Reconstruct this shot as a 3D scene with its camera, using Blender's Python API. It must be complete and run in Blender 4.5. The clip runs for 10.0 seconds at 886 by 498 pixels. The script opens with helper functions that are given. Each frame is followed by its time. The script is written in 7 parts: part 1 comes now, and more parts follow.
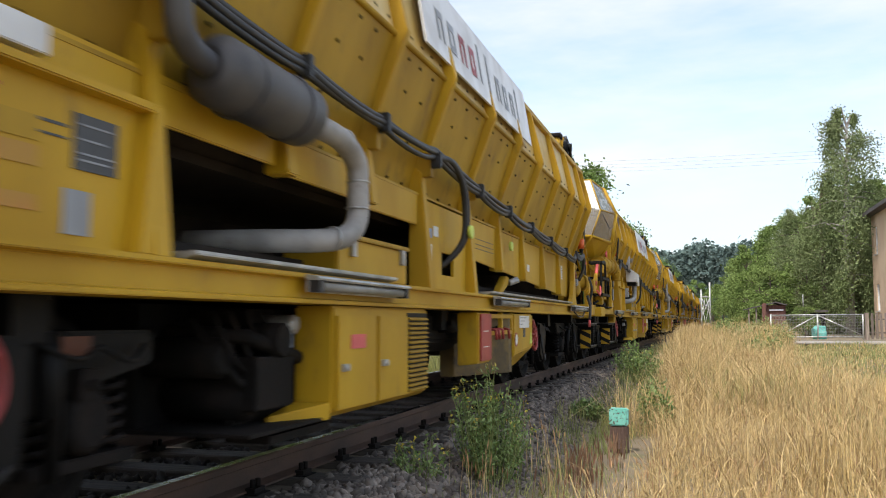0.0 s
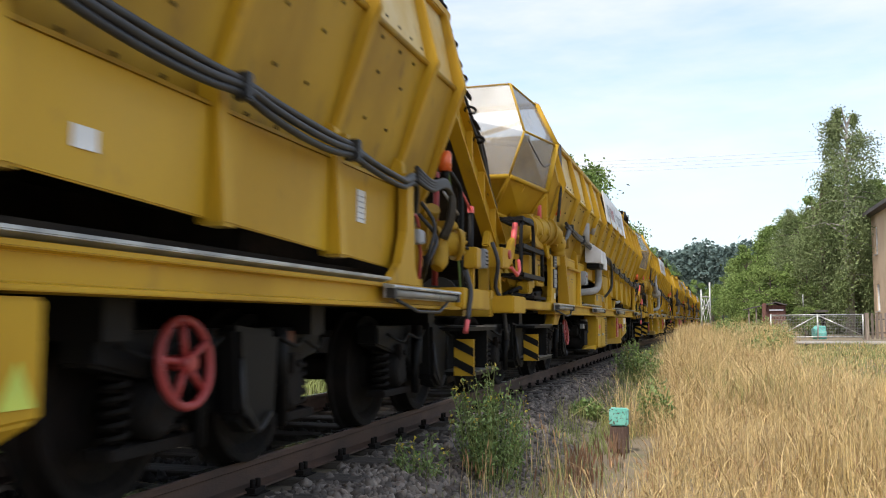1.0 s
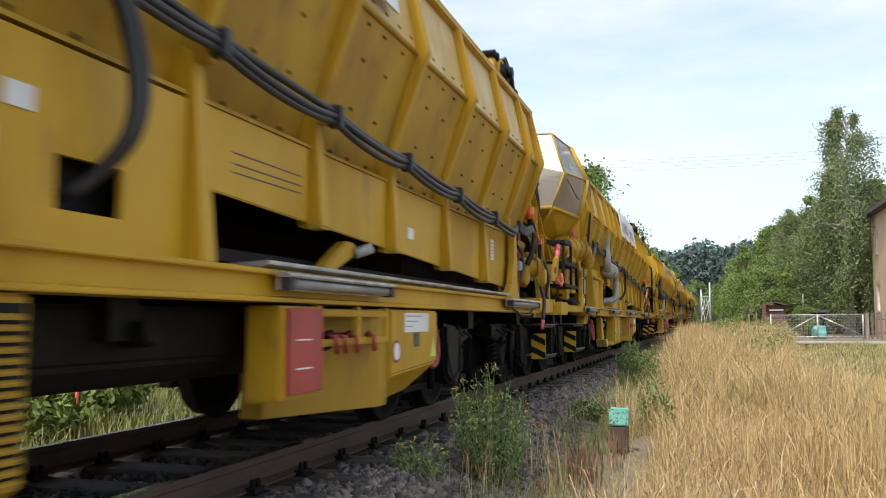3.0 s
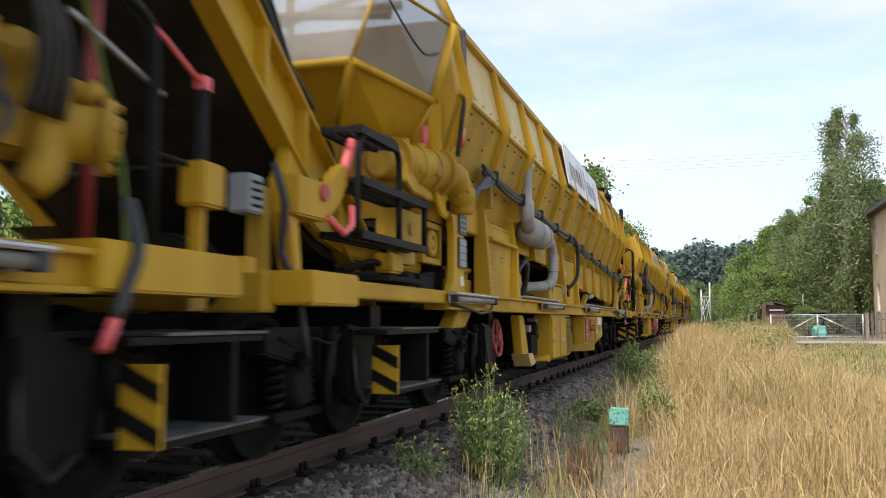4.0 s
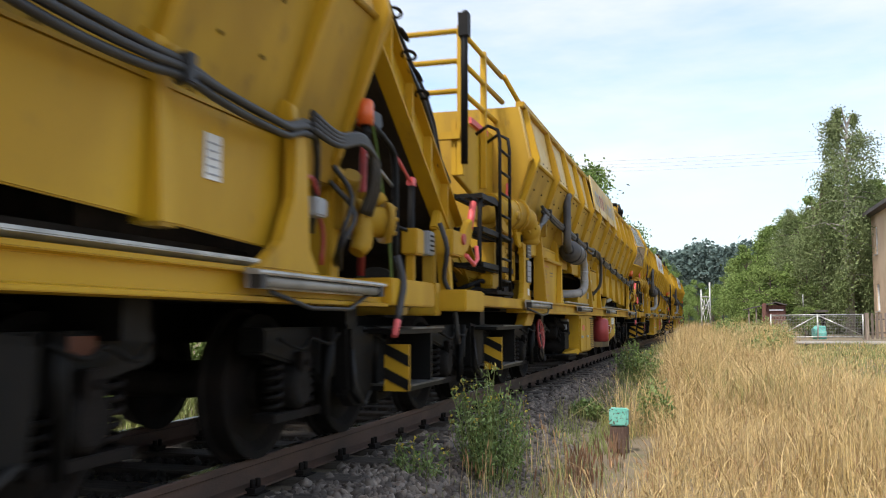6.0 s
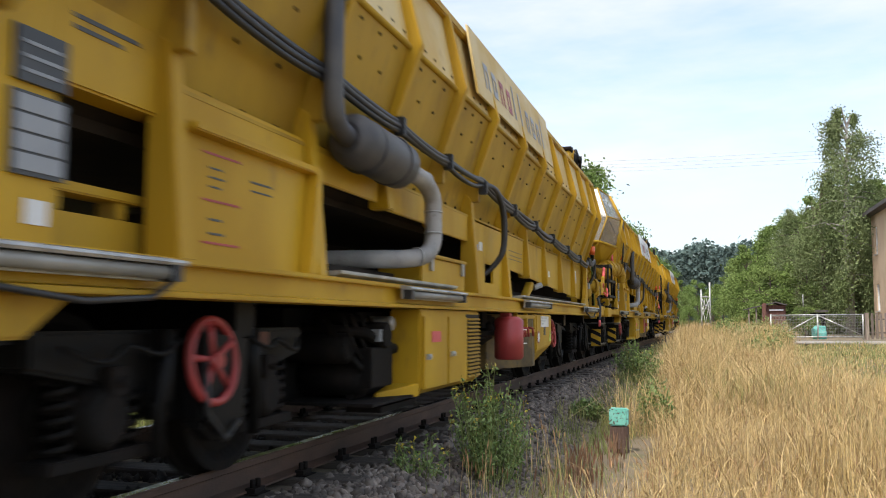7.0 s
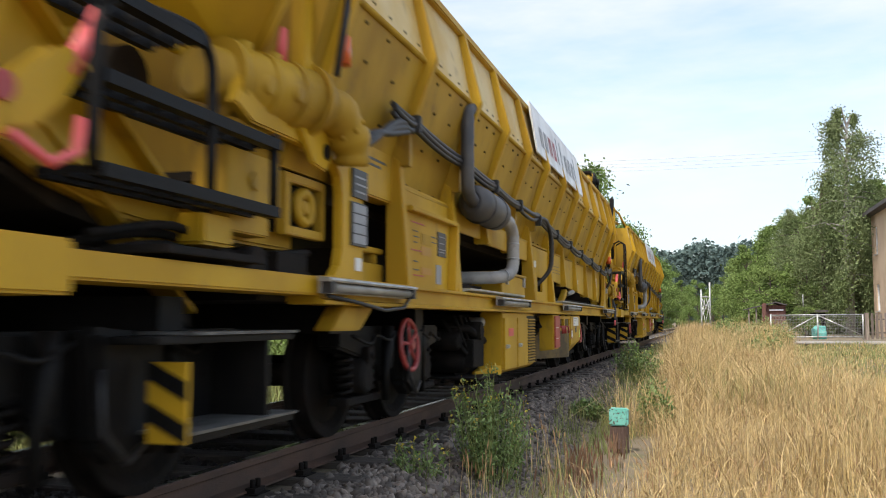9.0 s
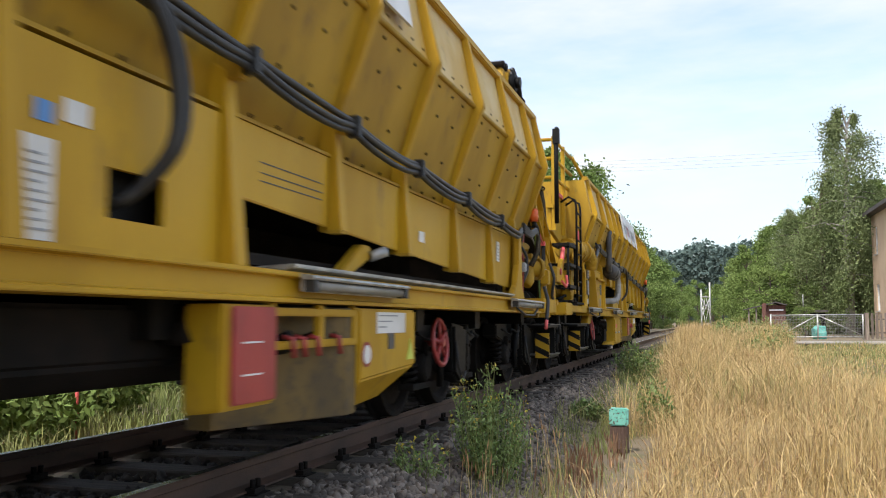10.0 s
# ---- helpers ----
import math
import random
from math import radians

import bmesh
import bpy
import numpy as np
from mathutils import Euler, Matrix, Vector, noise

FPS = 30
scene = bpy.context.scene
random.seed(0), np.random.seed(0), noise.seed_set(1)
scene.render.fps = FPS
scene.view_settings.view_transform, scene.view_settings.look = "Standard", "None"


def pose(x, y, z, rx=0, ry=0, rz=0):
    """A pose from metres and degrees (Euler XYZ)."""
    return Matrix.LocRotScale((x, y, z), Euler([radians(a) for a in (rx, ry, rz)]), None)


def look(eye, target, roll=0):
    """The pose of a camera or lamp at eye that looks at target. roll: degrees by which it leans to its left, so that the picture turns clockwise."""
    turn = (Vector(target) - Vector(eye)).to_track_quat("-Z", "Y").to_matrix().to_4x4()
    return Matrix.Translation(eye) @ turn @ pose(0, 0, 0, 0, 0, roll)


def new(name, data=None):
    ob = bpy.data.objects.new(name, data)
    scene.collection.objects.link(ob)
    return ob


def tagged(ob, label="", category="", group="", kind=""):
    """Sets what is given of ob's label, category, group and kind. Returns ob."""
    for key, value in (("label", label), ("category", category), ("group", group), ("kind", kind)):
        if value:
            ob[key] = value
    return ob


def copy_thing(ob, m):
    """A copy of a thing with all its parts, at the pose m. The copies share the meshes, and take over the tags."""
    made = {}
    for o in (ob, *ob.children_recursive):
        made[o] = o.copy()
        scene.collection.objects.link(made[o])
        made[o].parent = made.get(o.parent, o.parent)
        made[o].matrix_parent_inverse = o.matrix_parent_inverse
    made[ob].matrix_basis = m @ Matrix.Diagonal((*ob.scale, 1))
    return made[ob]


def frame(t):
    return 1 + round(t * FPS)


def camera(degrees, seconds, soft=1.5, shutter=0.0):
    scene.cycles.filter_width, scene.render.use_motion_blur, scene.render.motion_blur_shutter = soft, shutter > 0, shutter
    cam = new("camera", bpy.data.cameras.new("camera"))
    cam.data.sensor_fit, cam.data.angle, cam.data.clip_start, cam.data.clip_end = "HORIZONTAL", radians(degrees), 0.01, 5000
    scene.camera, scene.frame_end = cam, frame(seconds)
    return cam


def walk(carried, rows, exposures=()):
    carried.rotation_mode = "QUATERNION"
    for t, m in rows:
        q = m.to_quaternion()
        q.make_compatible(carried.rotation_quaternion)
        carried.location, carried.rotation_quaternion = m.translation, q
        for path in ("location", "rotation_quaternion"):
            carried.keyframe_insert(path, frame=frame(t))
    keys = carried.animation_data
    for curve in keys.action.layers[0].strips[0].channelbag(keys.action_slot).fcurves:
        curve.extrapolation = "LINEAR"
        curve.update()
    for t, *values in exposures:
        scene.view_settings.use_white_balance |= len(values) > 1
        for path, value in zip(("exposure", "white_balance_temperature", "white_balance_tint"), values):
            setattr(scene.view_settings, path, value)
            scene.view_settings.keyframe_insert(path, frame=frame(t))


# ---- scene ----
cam = camera(53.87, 10.0, soft=1.0, shutter=0.25)
EYE = Vector((3.326, 0.0, 0.7986))
YAW, PITCH = radians(16.666), radians(4.693)
AIM = Vector((-math.sin(YAW) * math.cos(PITCH), math.cos(YAW) * math.cos(PITCH), math.sin(PITCH)))
walk(cam, [(0.0, look(EYE, EYE + AIM)), (10.0, look(EYE, EYE + AIM))])

# ---- light ----
SUN_AZ, SUN_EL = radians(199), radians(57)
world = bpy.data.worlds.new("sky")
scene.world = world
world.use_nodes = True
wn, wl = world.node_tree.nodes, world.node_tree.links
wn.clear()
w_out, w_bg = wn.new("ShaderNodeOutputWorld"), wn.new("ShaderNodeBackground")
w_sky, w_tc, w_map = wn.new("ShaderNodeTexSky"), wn.new("ShaderNodeTexCoord"), wn.new("ShaderNodeMapping")
w_noise, w_ramp, w_mix, w_mul = wn.new("ShaderNodeTexNoise"), wn.new("ShaderNodeValToRGB"), wn.new("ShaderNodeMix"), wn.new("ShaderNodeMix")
w_sky.sky_type, w_sky.sun_disc, w_sky.sun_elevation, w_sky.sun_rotation = "NISHITA", False, SUN_EL, SUN_AZ
w_sky.dust_density = 3.0
w_map.inputs["Scale"].default_value = (1.3, 1.3, 5.0)
w_noise.inputs["Scale"].default_value, w_noise.inputs["Detail"].default_value, w_noise.inputs["Roughness"].default_value = 1.6, 6.0, 0.55
w_ramp.color_ramp.elements[0].position, w_ramp.color_ramp.elements[1].position = 0.40, 0.68
w_ramp.color_ramp.elements[0].color = (0.10, 0.10, 0.10, 1)
w_mul.data_type, w_mul.blend_type = "RGBA", "MULTIPLY"
w_mul.inputs["Factor"].default_value = 1.0
w_mul.inputs["B"].default_value = (0.30, 0.30, 0.30, 1)
w_mix.data_type = "RGBA"
w_mix.inputs["B"].default_value = (0.96, 0.985, 1.0, 1)
wl.new(w_tc.outputs["Generated"], w_map.inputs["Vector"])
wl.new(w_map.outputs["Vector"], w_noise.inputs["Vector"])
wl.new(w_noise.outputs["Fac"], w_ramp.inputs["Fac"])
wl.new(w_sky.outputs["Color"], w_mul.inputs["A"])
wl.new(w_ramp.outputs["Color"], w_mix.inputs["Factor"])
wl.new(w_mul.outputs["Result"], w_mix.inputs["A"])
wl.new(w_mix.outputs["Result"], w_bg.inputs["Color"])
w_bg.inputs["Strength"].default_value = 1.08
wl.new(w_bg.outputs["Background"], w_out.inputs["Surface"])
sun_data = bpy.data.lights.new("sun", "SUN")
sun_data.energy, sun_data.angle, sun_data.color = 3.2, radians(8), (1.0, 0.95, 0.86)
sun = new("sun", sun_data)
sun_dir = Vector((math.sin(SUN_AZ) * math.cos(SUN_EL), math.cos(SUN_AZ) * math.cos(SUN_EL), math.sin(SUN_EL)))
sun.matrix_world = look(sun_dir * 50, (0, 0, 0))
scene.view_settings.exposure = 0.0

# ---- materials ----
MATS = {}


def material(name, base, second=None, rough=0.6, metal=0.0, scale=4.0, fine=60.0, bump=0.2, stretch=(1, 1, 1), spread=(0.42, 0.62), third=None,
             third_spread=(0.62, 0.72), vary=0.0, island=False, space="Object", transmission=0.0, alpha=1.0, dist=0.01, spec=0.5, dirt_rough=0.0):
    """A two-scale procedural surface: base and second colour blotches, a third for stains, fine relief."""
    if name in MATS:
        return MATS[name]
    m = bpy.data.materials.new(name)
    m.use_nodes = True
    n, l = m.node_tree.nodes, m.node_tree.links
    b = n["Principled BSDF"]
    tc, mp = n.new("ShaderNodeTexCoord"), n.new("ShaderNodeMapping")
    mp.inputs["Scale"].default_value = stretch
    l.new(tc.outputs[space], mp.inputs["Vector"])
    big, small = n.new("ShaderNodeTexNoise"), n.new("ShaderNodeTexNoise")
    for node, sc, det in ((big, scale, 5.0), (small, fine, 3.0)):
        node.inputs["Scale"].default_value, node.inputs["Detail"].default_value = sc, det
        l.new(mp.outputs["Vector"], node.inputs["Vector"])
    ramp = n.new("ShaderNodeMapRange")
    ramp.inputs["From Min"].default_value, ramp.inputs["From Max"].default_value = spread
    l.new(big.outputs["Fac"], ramp.inputs["Value"])
    mix = n.new("ShaderNodeMix")
    mix.data_type = "RGBA"
    second = second or tuple(c * 0.7 for c in base)
    mix.inputs["A"].default_value, mix.inputs["B"].default_value = (*base, 1), (*second, 1)
    l.new(ramp.outputs["Result"], mix.inputs["Factor"])
    colour = mix.outputs["Result"]
    if third:
        med, r3, mx3 = n.new("ShaderNodeTexNoise"), n.new("ShaderNodeMapRange"), n.new("ShaderNodeMix")
        med.inputs["Scale"].default_value, med.inputs["Detail"].default_value, med.inputs["Roughness"].default_value = scale * 3.1, 8.0, 0.65
        l.new(mp.outputs["Vector"], med.inputs["Vector"])
        r3.inputs["From Min"].default_value, r3.inputs["From Max"].default_value = third_spread
        l.new(med.outputs["Fac"], r3.inputs["Value"])
        mx3.data_type = "RGBA"
        mx3.inputs["B"].default_value = (*third, 1)
        l.new(r3.outputs["Result"], mx3.inputs["Factor"])
        l.new(colour, mx3.inputs["A"])
        colour = mx3.outputs["Result"]
    if vary:
        hsv, mr = n.new("ShaderNodeHueSaturation"), n.new("ShaderNodeMapRange")
        if island:
            geo = n.new("ShaderNodeNewGeometry")
            l.new(geo.outputs["Random Per Island"], mr.inputs["Value"])
        else:
            info = n.new("ShaderNodeObjectInfo")
            l.new(info.outputs["Random"], mr.inputs["Value"])
        mr.inputs["To Min"].default_value, mr.inputs["To Max"].default_value = 1 - vary, 1 + vary
        l.new(mr.outputs["Result"], hsv.inputs["Value"])
        l.new(colour, hsv.inputs["Color"])
        colour = hsv.outputs["Color"]
    l.new(colour, b.inputs["Base Color"])
    rr = n.new("ShaderNodeMapRange")
    rr.inputs["To Min"].default_value, rr.inputs["To Max"].default_value = max(0.03, rough - 0.1), min(1.0, rough + 0.12 + dirt_rough)
    l.new(big.outputs["Fac"], rr.inputs["Value"])
    l.new(rr.outputs["Result"], b.inputs["Roughness"])
    b.inputs["Metallic"].default_value = metal
    b.inputs["Specular IOR Level"].default_value = spec
    if transmission:
        b.inputs["Transmission Weight"].default_value = transmission
    if alpha < 1:
        b.inputs["Alpha"].default_value = alpha
    if bump:
        bp = n.new("ShaderNodeBump")
        bp.inputs["Strength"].default_value, bp.inputs["Distance"].default_value = bump, dist
        l.new(small.outputs["Fac"], bp.inputs["Height"])
        l.new(bp.outputs["Normal"], b.inputs["Normal"])
    MATS[name] = m
    return m


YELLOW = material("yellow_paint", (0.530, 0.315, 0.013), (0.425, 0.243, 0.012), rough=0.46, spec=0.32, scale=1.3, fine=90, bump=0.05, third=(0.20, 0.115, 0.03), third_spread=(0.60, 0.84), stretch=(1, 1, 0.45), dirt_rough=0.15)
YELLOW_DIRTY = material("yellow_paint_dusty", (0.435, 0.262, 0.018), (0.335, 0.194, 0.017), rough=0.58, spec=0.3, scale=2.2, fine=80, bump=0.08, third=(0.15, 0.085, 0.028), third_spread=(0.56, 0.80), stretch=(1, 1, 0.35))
# on the upper hopper walls this paler tone carries painted-in skylight
YELLOW_PALE = material("pale_yellow_paint", (0.62, 0.47, 0.20), (0.55, 0.36, 0.09), rough=0.55, scale=1.6, fine=70, bump=0.05, third=(0.3, 0.2, 0.09), third_spread=(0.58, 0.8))
# BLACK and GRIME: deep underframe shade is put into these near-black steel colours
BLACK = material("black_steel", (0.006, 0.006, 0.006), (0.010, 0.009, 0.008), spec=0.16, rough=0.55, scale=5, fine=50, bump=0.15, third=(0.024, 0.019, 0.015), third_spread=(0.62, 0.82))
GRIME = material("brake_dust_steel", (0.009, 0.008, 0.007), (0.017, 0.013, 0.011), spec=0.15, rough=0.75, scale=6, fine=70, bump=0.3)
RUBBER = material("black_rubber", (0.018, 0.018, 0.02), (0.03, 0.03, 0.03), rough=0.5, scale=8, fine=120, bump=0.08)
BELT = material("dark_belt", (0.02, 0.016, 0.013), (0.035, 0.027, 0.02), spec=0.15, rough=0.8, scale=4, fine=60, bump=0.2)
STEEL = material("galvanised_steel", (0.48, 0.48, 0.46), (0.32, 0.32, 0.31), rough=0.4, metal=0.6, scale=7, fine=90, bump=0.05, third=(0.2, 0.17, 0.14), third_spread=(0.62, 0.8))
PIPE_GREY = material("wrapped_grey_pipe", (0.36, 0.34, 0.31), (0.26, 0.25, 0.23), rough=0.6, scale=5, fine=60, bump=0.15, third=(0.16, 0.12, 0.09), third_spread=(0.6, 0.8))
TREAD = material("worn_step_steel", (0.13, 0.13, 0.125), (0.07, 0.07, 0.066), rough=0.5, metal=0.4, scale=9, fine=60, bump=0.1)
MUFFLER_BLACK = material("heat_blackened_muffler", (0.05, 0.05, 0.055), (0.09, 0.085, 0.08), rough=0.55, scale=4, fine=80, bump=0.12)
WHITE = material("white_enamel", (0.78, 0.78, 0.76), (0.62, 0.61, 0.58), rough=0.4, scale=2.5, fine=60, bump=0.04, third=(0.3, 0.27, 0.22), third_spread=(0.66, 0.85))
SIGNGREY = material("sign_grey", (0.30, 0.31, 0.32), (0.25, 0.26, 0.27), rough=0.5, bump=0)
RED = material("red_paint", (0.38, 0.045, 0.042), (0.29, 0.038, 0.034), rough=0.45, scale=4, fine=60, bump=0.08)
RED_FADED = material("faded_red_print", (0.45, 0.19, 0.025), (0.42, 0.22, 0.025), rough=0.5, bump=0)
RUST_PLATE = material("rust_red_plate", (0.14, 0.045, 0.02), (0.10, 0.035, 0.018), rough=0.6, bump=0.05)
PINK = material("faded_red_plastic", (0.72, 0.12, 0.12), (0.6, 0.1, 0.1), rough=0.5, bump=0.05)
ORANGE = material("orange_lamp_lens", (0.72, 0.14, 0.03), (0.6, 0.1, 0.02), rough=0.25, bump=0.02)
HIVIS = material("pale_lime_reflector", (0.62, 0.72, 0.12), (0.5, 0.6, 0.1), rough=0.4, bump=0)
BLUE = material("blue_sticker", (0.08, 0.22, 0.5), (0.1, 0.26, 0.55), rough=0.4, bump=0)
PRINT = material("dark_print", (0.05, 0.05, 0.05), (0.07, 0.07, 0.07), rough=0.5, bump=0)
TUBE_WHITE = material("lamp_tube", (0.29, 0.28, 0.25), (0.22, 0.21, 0.18), rough=0.3, bump=0.02)
CLEAR = material("dusty_clear_plastic", (0.30, 0.285, 0.255), (0.23, 0.21, 0.18), rough=0.25, scale=2.2, fine=40, bump=0.04, alpha=0.48, third=(0.32, 0.26, 0.19), third_spread=(0.58, 0.8))
RAIL = material("rusty_rail", (0.088, 0.048, 0.031), (0.055, 0.033, 0.023), rough=0.7, scale=6, fine=90, bump=0.25, stretch=(1, 0.3, 1))
RAILTOP = material("polished_railhead", (0.42, 0.40, 0.38), (0.3, 0.28, 0.26), rough=0.25, metal=0.9, scale=3, fine=40, bump=0.03)
SLEEPER = material("weathered_sleeper", (0.050, 0.040, 0.032), (0.095, 0.078, 0.062), rough=0.85, scale=5, fine=40, bump=0.5, stretch=(0.4, 5, 1), vary=0.25)
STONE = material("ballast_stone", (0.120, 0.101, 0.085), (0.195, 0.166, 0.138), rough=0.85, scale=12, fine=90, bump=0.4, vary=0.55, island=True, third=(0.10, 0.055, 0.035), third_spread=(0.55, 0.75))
# shade under the train is put into this dark stone colour
STONE_SHADED = material("shaded_ballast", (0.028, 0.024, 0.021), (0.055, 0.047, 0.04), rough=0.8, scale=12, fine=90, bump=0.4, vary=0.5, island=True)
# sunshine on the far shoulder is put into this paler stone colour
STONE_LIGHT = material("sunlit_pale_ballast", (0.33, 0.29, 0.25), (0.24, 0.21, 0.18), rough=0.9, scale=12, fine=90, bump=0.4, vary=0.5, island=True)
SOIL = material("dry_soil", (0.16, 0.125, 0.085), (0.24, 0.19, 0.12), rough=0.95, scale=0.8, fine=30, bump=0.6, dist=0.03, third=(0.12, 0.13, 0.05), third_spread=(0.52, 0.7))
DRY = material("dry_grass", (0.440, 0.310, 0.124), (0.53, 0.395, 0.20), rough=0.8, scale=0.5, fine=20, bump=0, vary=0.5, island=True, third=(0.34, 0.26, 0.10), third_spread=(0.56, 0.7))
DRY_PALE = material("bleached_straw", (0.56, 0.42, 0.20), (0.50, 0.36, 0.15), rough=0.7, scale=0.5, fine=20, bump=0, vary=0.3, island=True)
DRY_BROWN = material("brown_stalk", (0.26, 0.15, 0.085), (0.19, 0.105, 0.06), rough=0.85, scale=0.6, fine=20, bump=0, vary=0.35, island=True)
DRYHEAD = material("seed_heads", (0.46, 0.30, 0.15), (0.36, 0.22, 0.11), rough=0.9, scale=0.6, fine=20, bump=0, vary=0.3, island=True)
GREENGRASS = material("green_grass", (0.17, 0.21, 0.06), (0.27, 0.27, 0.095), rough=0.7, scale=0.5, fine=20, bump=0, vary=0.4, island=True)
WEED = material("weed_leaf", (0.125, 0.195, 0.045), (0.19, 0.26, 0.085), rough=0.55, scale=4, fine=20, bump=0, vary=0.45, island=True)
FLOWER = material("yellow_flower", (0.65, 0.52, 0.05), (0.5, 0.4, 0.1), rough=0.7, bump=0, vary=0.2, island=True)
LEAF = material("broad_leaf", (0.125, 0.190, 0.052), (0.17, 0.235, 0.075), rough=0.8, spec=0.1, scale=0.5, fine=10, bump=0, vary=0.3, island=True)
LEAF_LIGHT = material("fresh_leaf", (0.150, 0.215, 0.06), (0.195, 0.26, 0.085), rough=0.8, spec=0.1, scale=0.5, fine=10, bump=0, vary=0.3, island=True)
BIRCHLEAF = material("birch_leaf", (0.155, 0.198, 0.08), (0.20, 0.24, 0.115), rough=0.8, spec=0.1, scale=0.5, fine=10, bump=0, vary=0.3, island=True)
# aerial haze is mixed into this bluish green
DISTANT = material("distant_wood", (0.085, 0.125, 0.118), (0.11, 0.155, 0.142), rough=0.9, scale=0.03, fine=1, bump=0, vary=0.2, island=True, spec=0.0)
BARK = material("bark", (0.09, 0.07, 0.05), (0.14, 0.11, 0.085), rough=0.9, scale=3, fine=25, bump=0.6, stretch=(1, 1, 0.3))
BIRCHBARK = material("birch_bark", (0.30, 0.28, 0.25), (0.12, 0.10, 0.09), rough=0.8, scale=3, fine=25, bump=0.3, stretch=(0.4, 0.4, 2.5), spread=(0.5, 0.7))
PLASTER = material("peach_plaster", (0.56, 0.41, 0.28), (0.50, 0.36, 0.245), rough=0.9, scale=0.7, fine=60, bump=0.15, third=(0.40, 0.30, 0.21), third_spread=(0.6, 0.85))
ROOF = material("dark_roofing", (0.065, 0.058, 0.056), (0.10, 0.09, 0.085), rough=0.85, scale=3, fine=40, bump=0.3)
GLASS = material("window_glass", (0.03, 0.035, 0.04), (0.05, 0.05, 0.055), rough=0.12, bump=0, spec=0.8)
WOOD_RED = material("red_brown_boards", (0.11, 0.045, 0.035), (0.15, 0.07, 0.055), rough=0.85, scale=3, fine=40, bump=0.4, stretch=(4, 4, 0.5))
WOOD_GREY = material("weathered_wood", (0.16, 0.125, 0.10), (0.24, 0.2, 0.16), rough=0.9, scale=4, fine=50, bump=0.5, stretch=(4, 4, 0.4), vary=0.25)
TEAL = material("teal_paint", (0.16, 0.52, 0.42), (0.24, 0.58, 0.48), rough=0.6, scale=12, fine=80, bump=0.2, third=(0.10, 0.07, 0.055), third_spread=(0.54, 0.60))
POSTWOOD = material("old_post_wood", (0.085, 0.05, 0.038), (0.14, 0.09, 0.07), rough=0.9, scale=8, fine=60, bump=0.6, stretch=(4, 4, 0.5))
PALE_CONCRETE = material("pale_concrete", (0.5, 0.47, 0.42), (0.4, 0.37, 0.33), rough=0.9, scale=2, fine=40, bump=0.3)
ASPHALT = material("lane_surface", (0.34, 0.31, 0.27), (0.26, 0.24, 0.21), rough=0.95, scale=1, fine=60, bump=0.3)
TARP = material("teal_tarpaulin", (0.12, 0.42, 0.36), (0.09, 0.34, 0.3), rough=0.5, scale=3, fine=20, bump=0.3)
# yellow case paint with the shade below the sill put into the colour
CASE_SHADED = material("shaded_yellow", (0.16, 0.10, 0.022), (0.09, 0.06, 0.02), rough=0.6, scale=3, fine=60, bump=0.08, third=(0.04, 0.03, 0.02), third_spread=(0.5, 0.75))
WIRE = material("wire", (0.5, 0.52, 0.54), (0.45, 0.46, 0.47), rough=0.5, metal=0.4, bump=0)

# ---- mesh helpers ----


def quad_prism(bm, pts_a, pts_b):
    """Joins two like polygons into a closed solid."""
    a, b = [bm.verts.new(p) for p in pts_a], [bm.verts.new(p) for p in pts_b]
    n = len(a)
    bm.faces.new(a[::-1]), bm.faces.new(b)
    for i in range(n):
        bm.faces.new((a[i], a[(i + 1) % n], b[(i + 1) % n], b[i]))


def box(bm, x0, x1, y0, y1, z0, z1):
    quad_prism(bm, [(x0, y0, z0), (x1, y0, z0), (x1, y1, z0), (x0, y1, z0)], [(x0, y0, z1), (x1, y0, z1), (x1, y1, z1), (x0, y1, z1)])


def along_y(bm, poly, y0, y1):
    quad_prism(bm, [(x, y0, z) for x, z in poly], [(x, y1, z) for x, z in poly])


def along_x(bm, poly, x0, x1):
    quad_prism(bm, [(x0, y, z) for y, z in poly], [(x1, y, z) for y, z in poly])


def rounded(pts, k=5):
    """Points of a smooth curve through the given ones."""
    p = [Vector(q) for q in pts]
    p = [p[0] * 2 - p[1]] + p + [p[-1] * 2 - p[-2]]
    out = []
    for i in range(1, len(p) - 2):
        for j in range(k):
            t = j / k
            out.append(0.5 * (2 * p[i] + (p[i + 1] - p[i - 1]) * t + (2 * p[i - 1] - 5 * p[i] + 4 * p[i + 1] - p[i + 2]) * t * t + (3 * p[i] - p[i - 1] - 3 * p[i + 1] + p[i + 2]) * t ** 3))
    return out + [p[-2]]


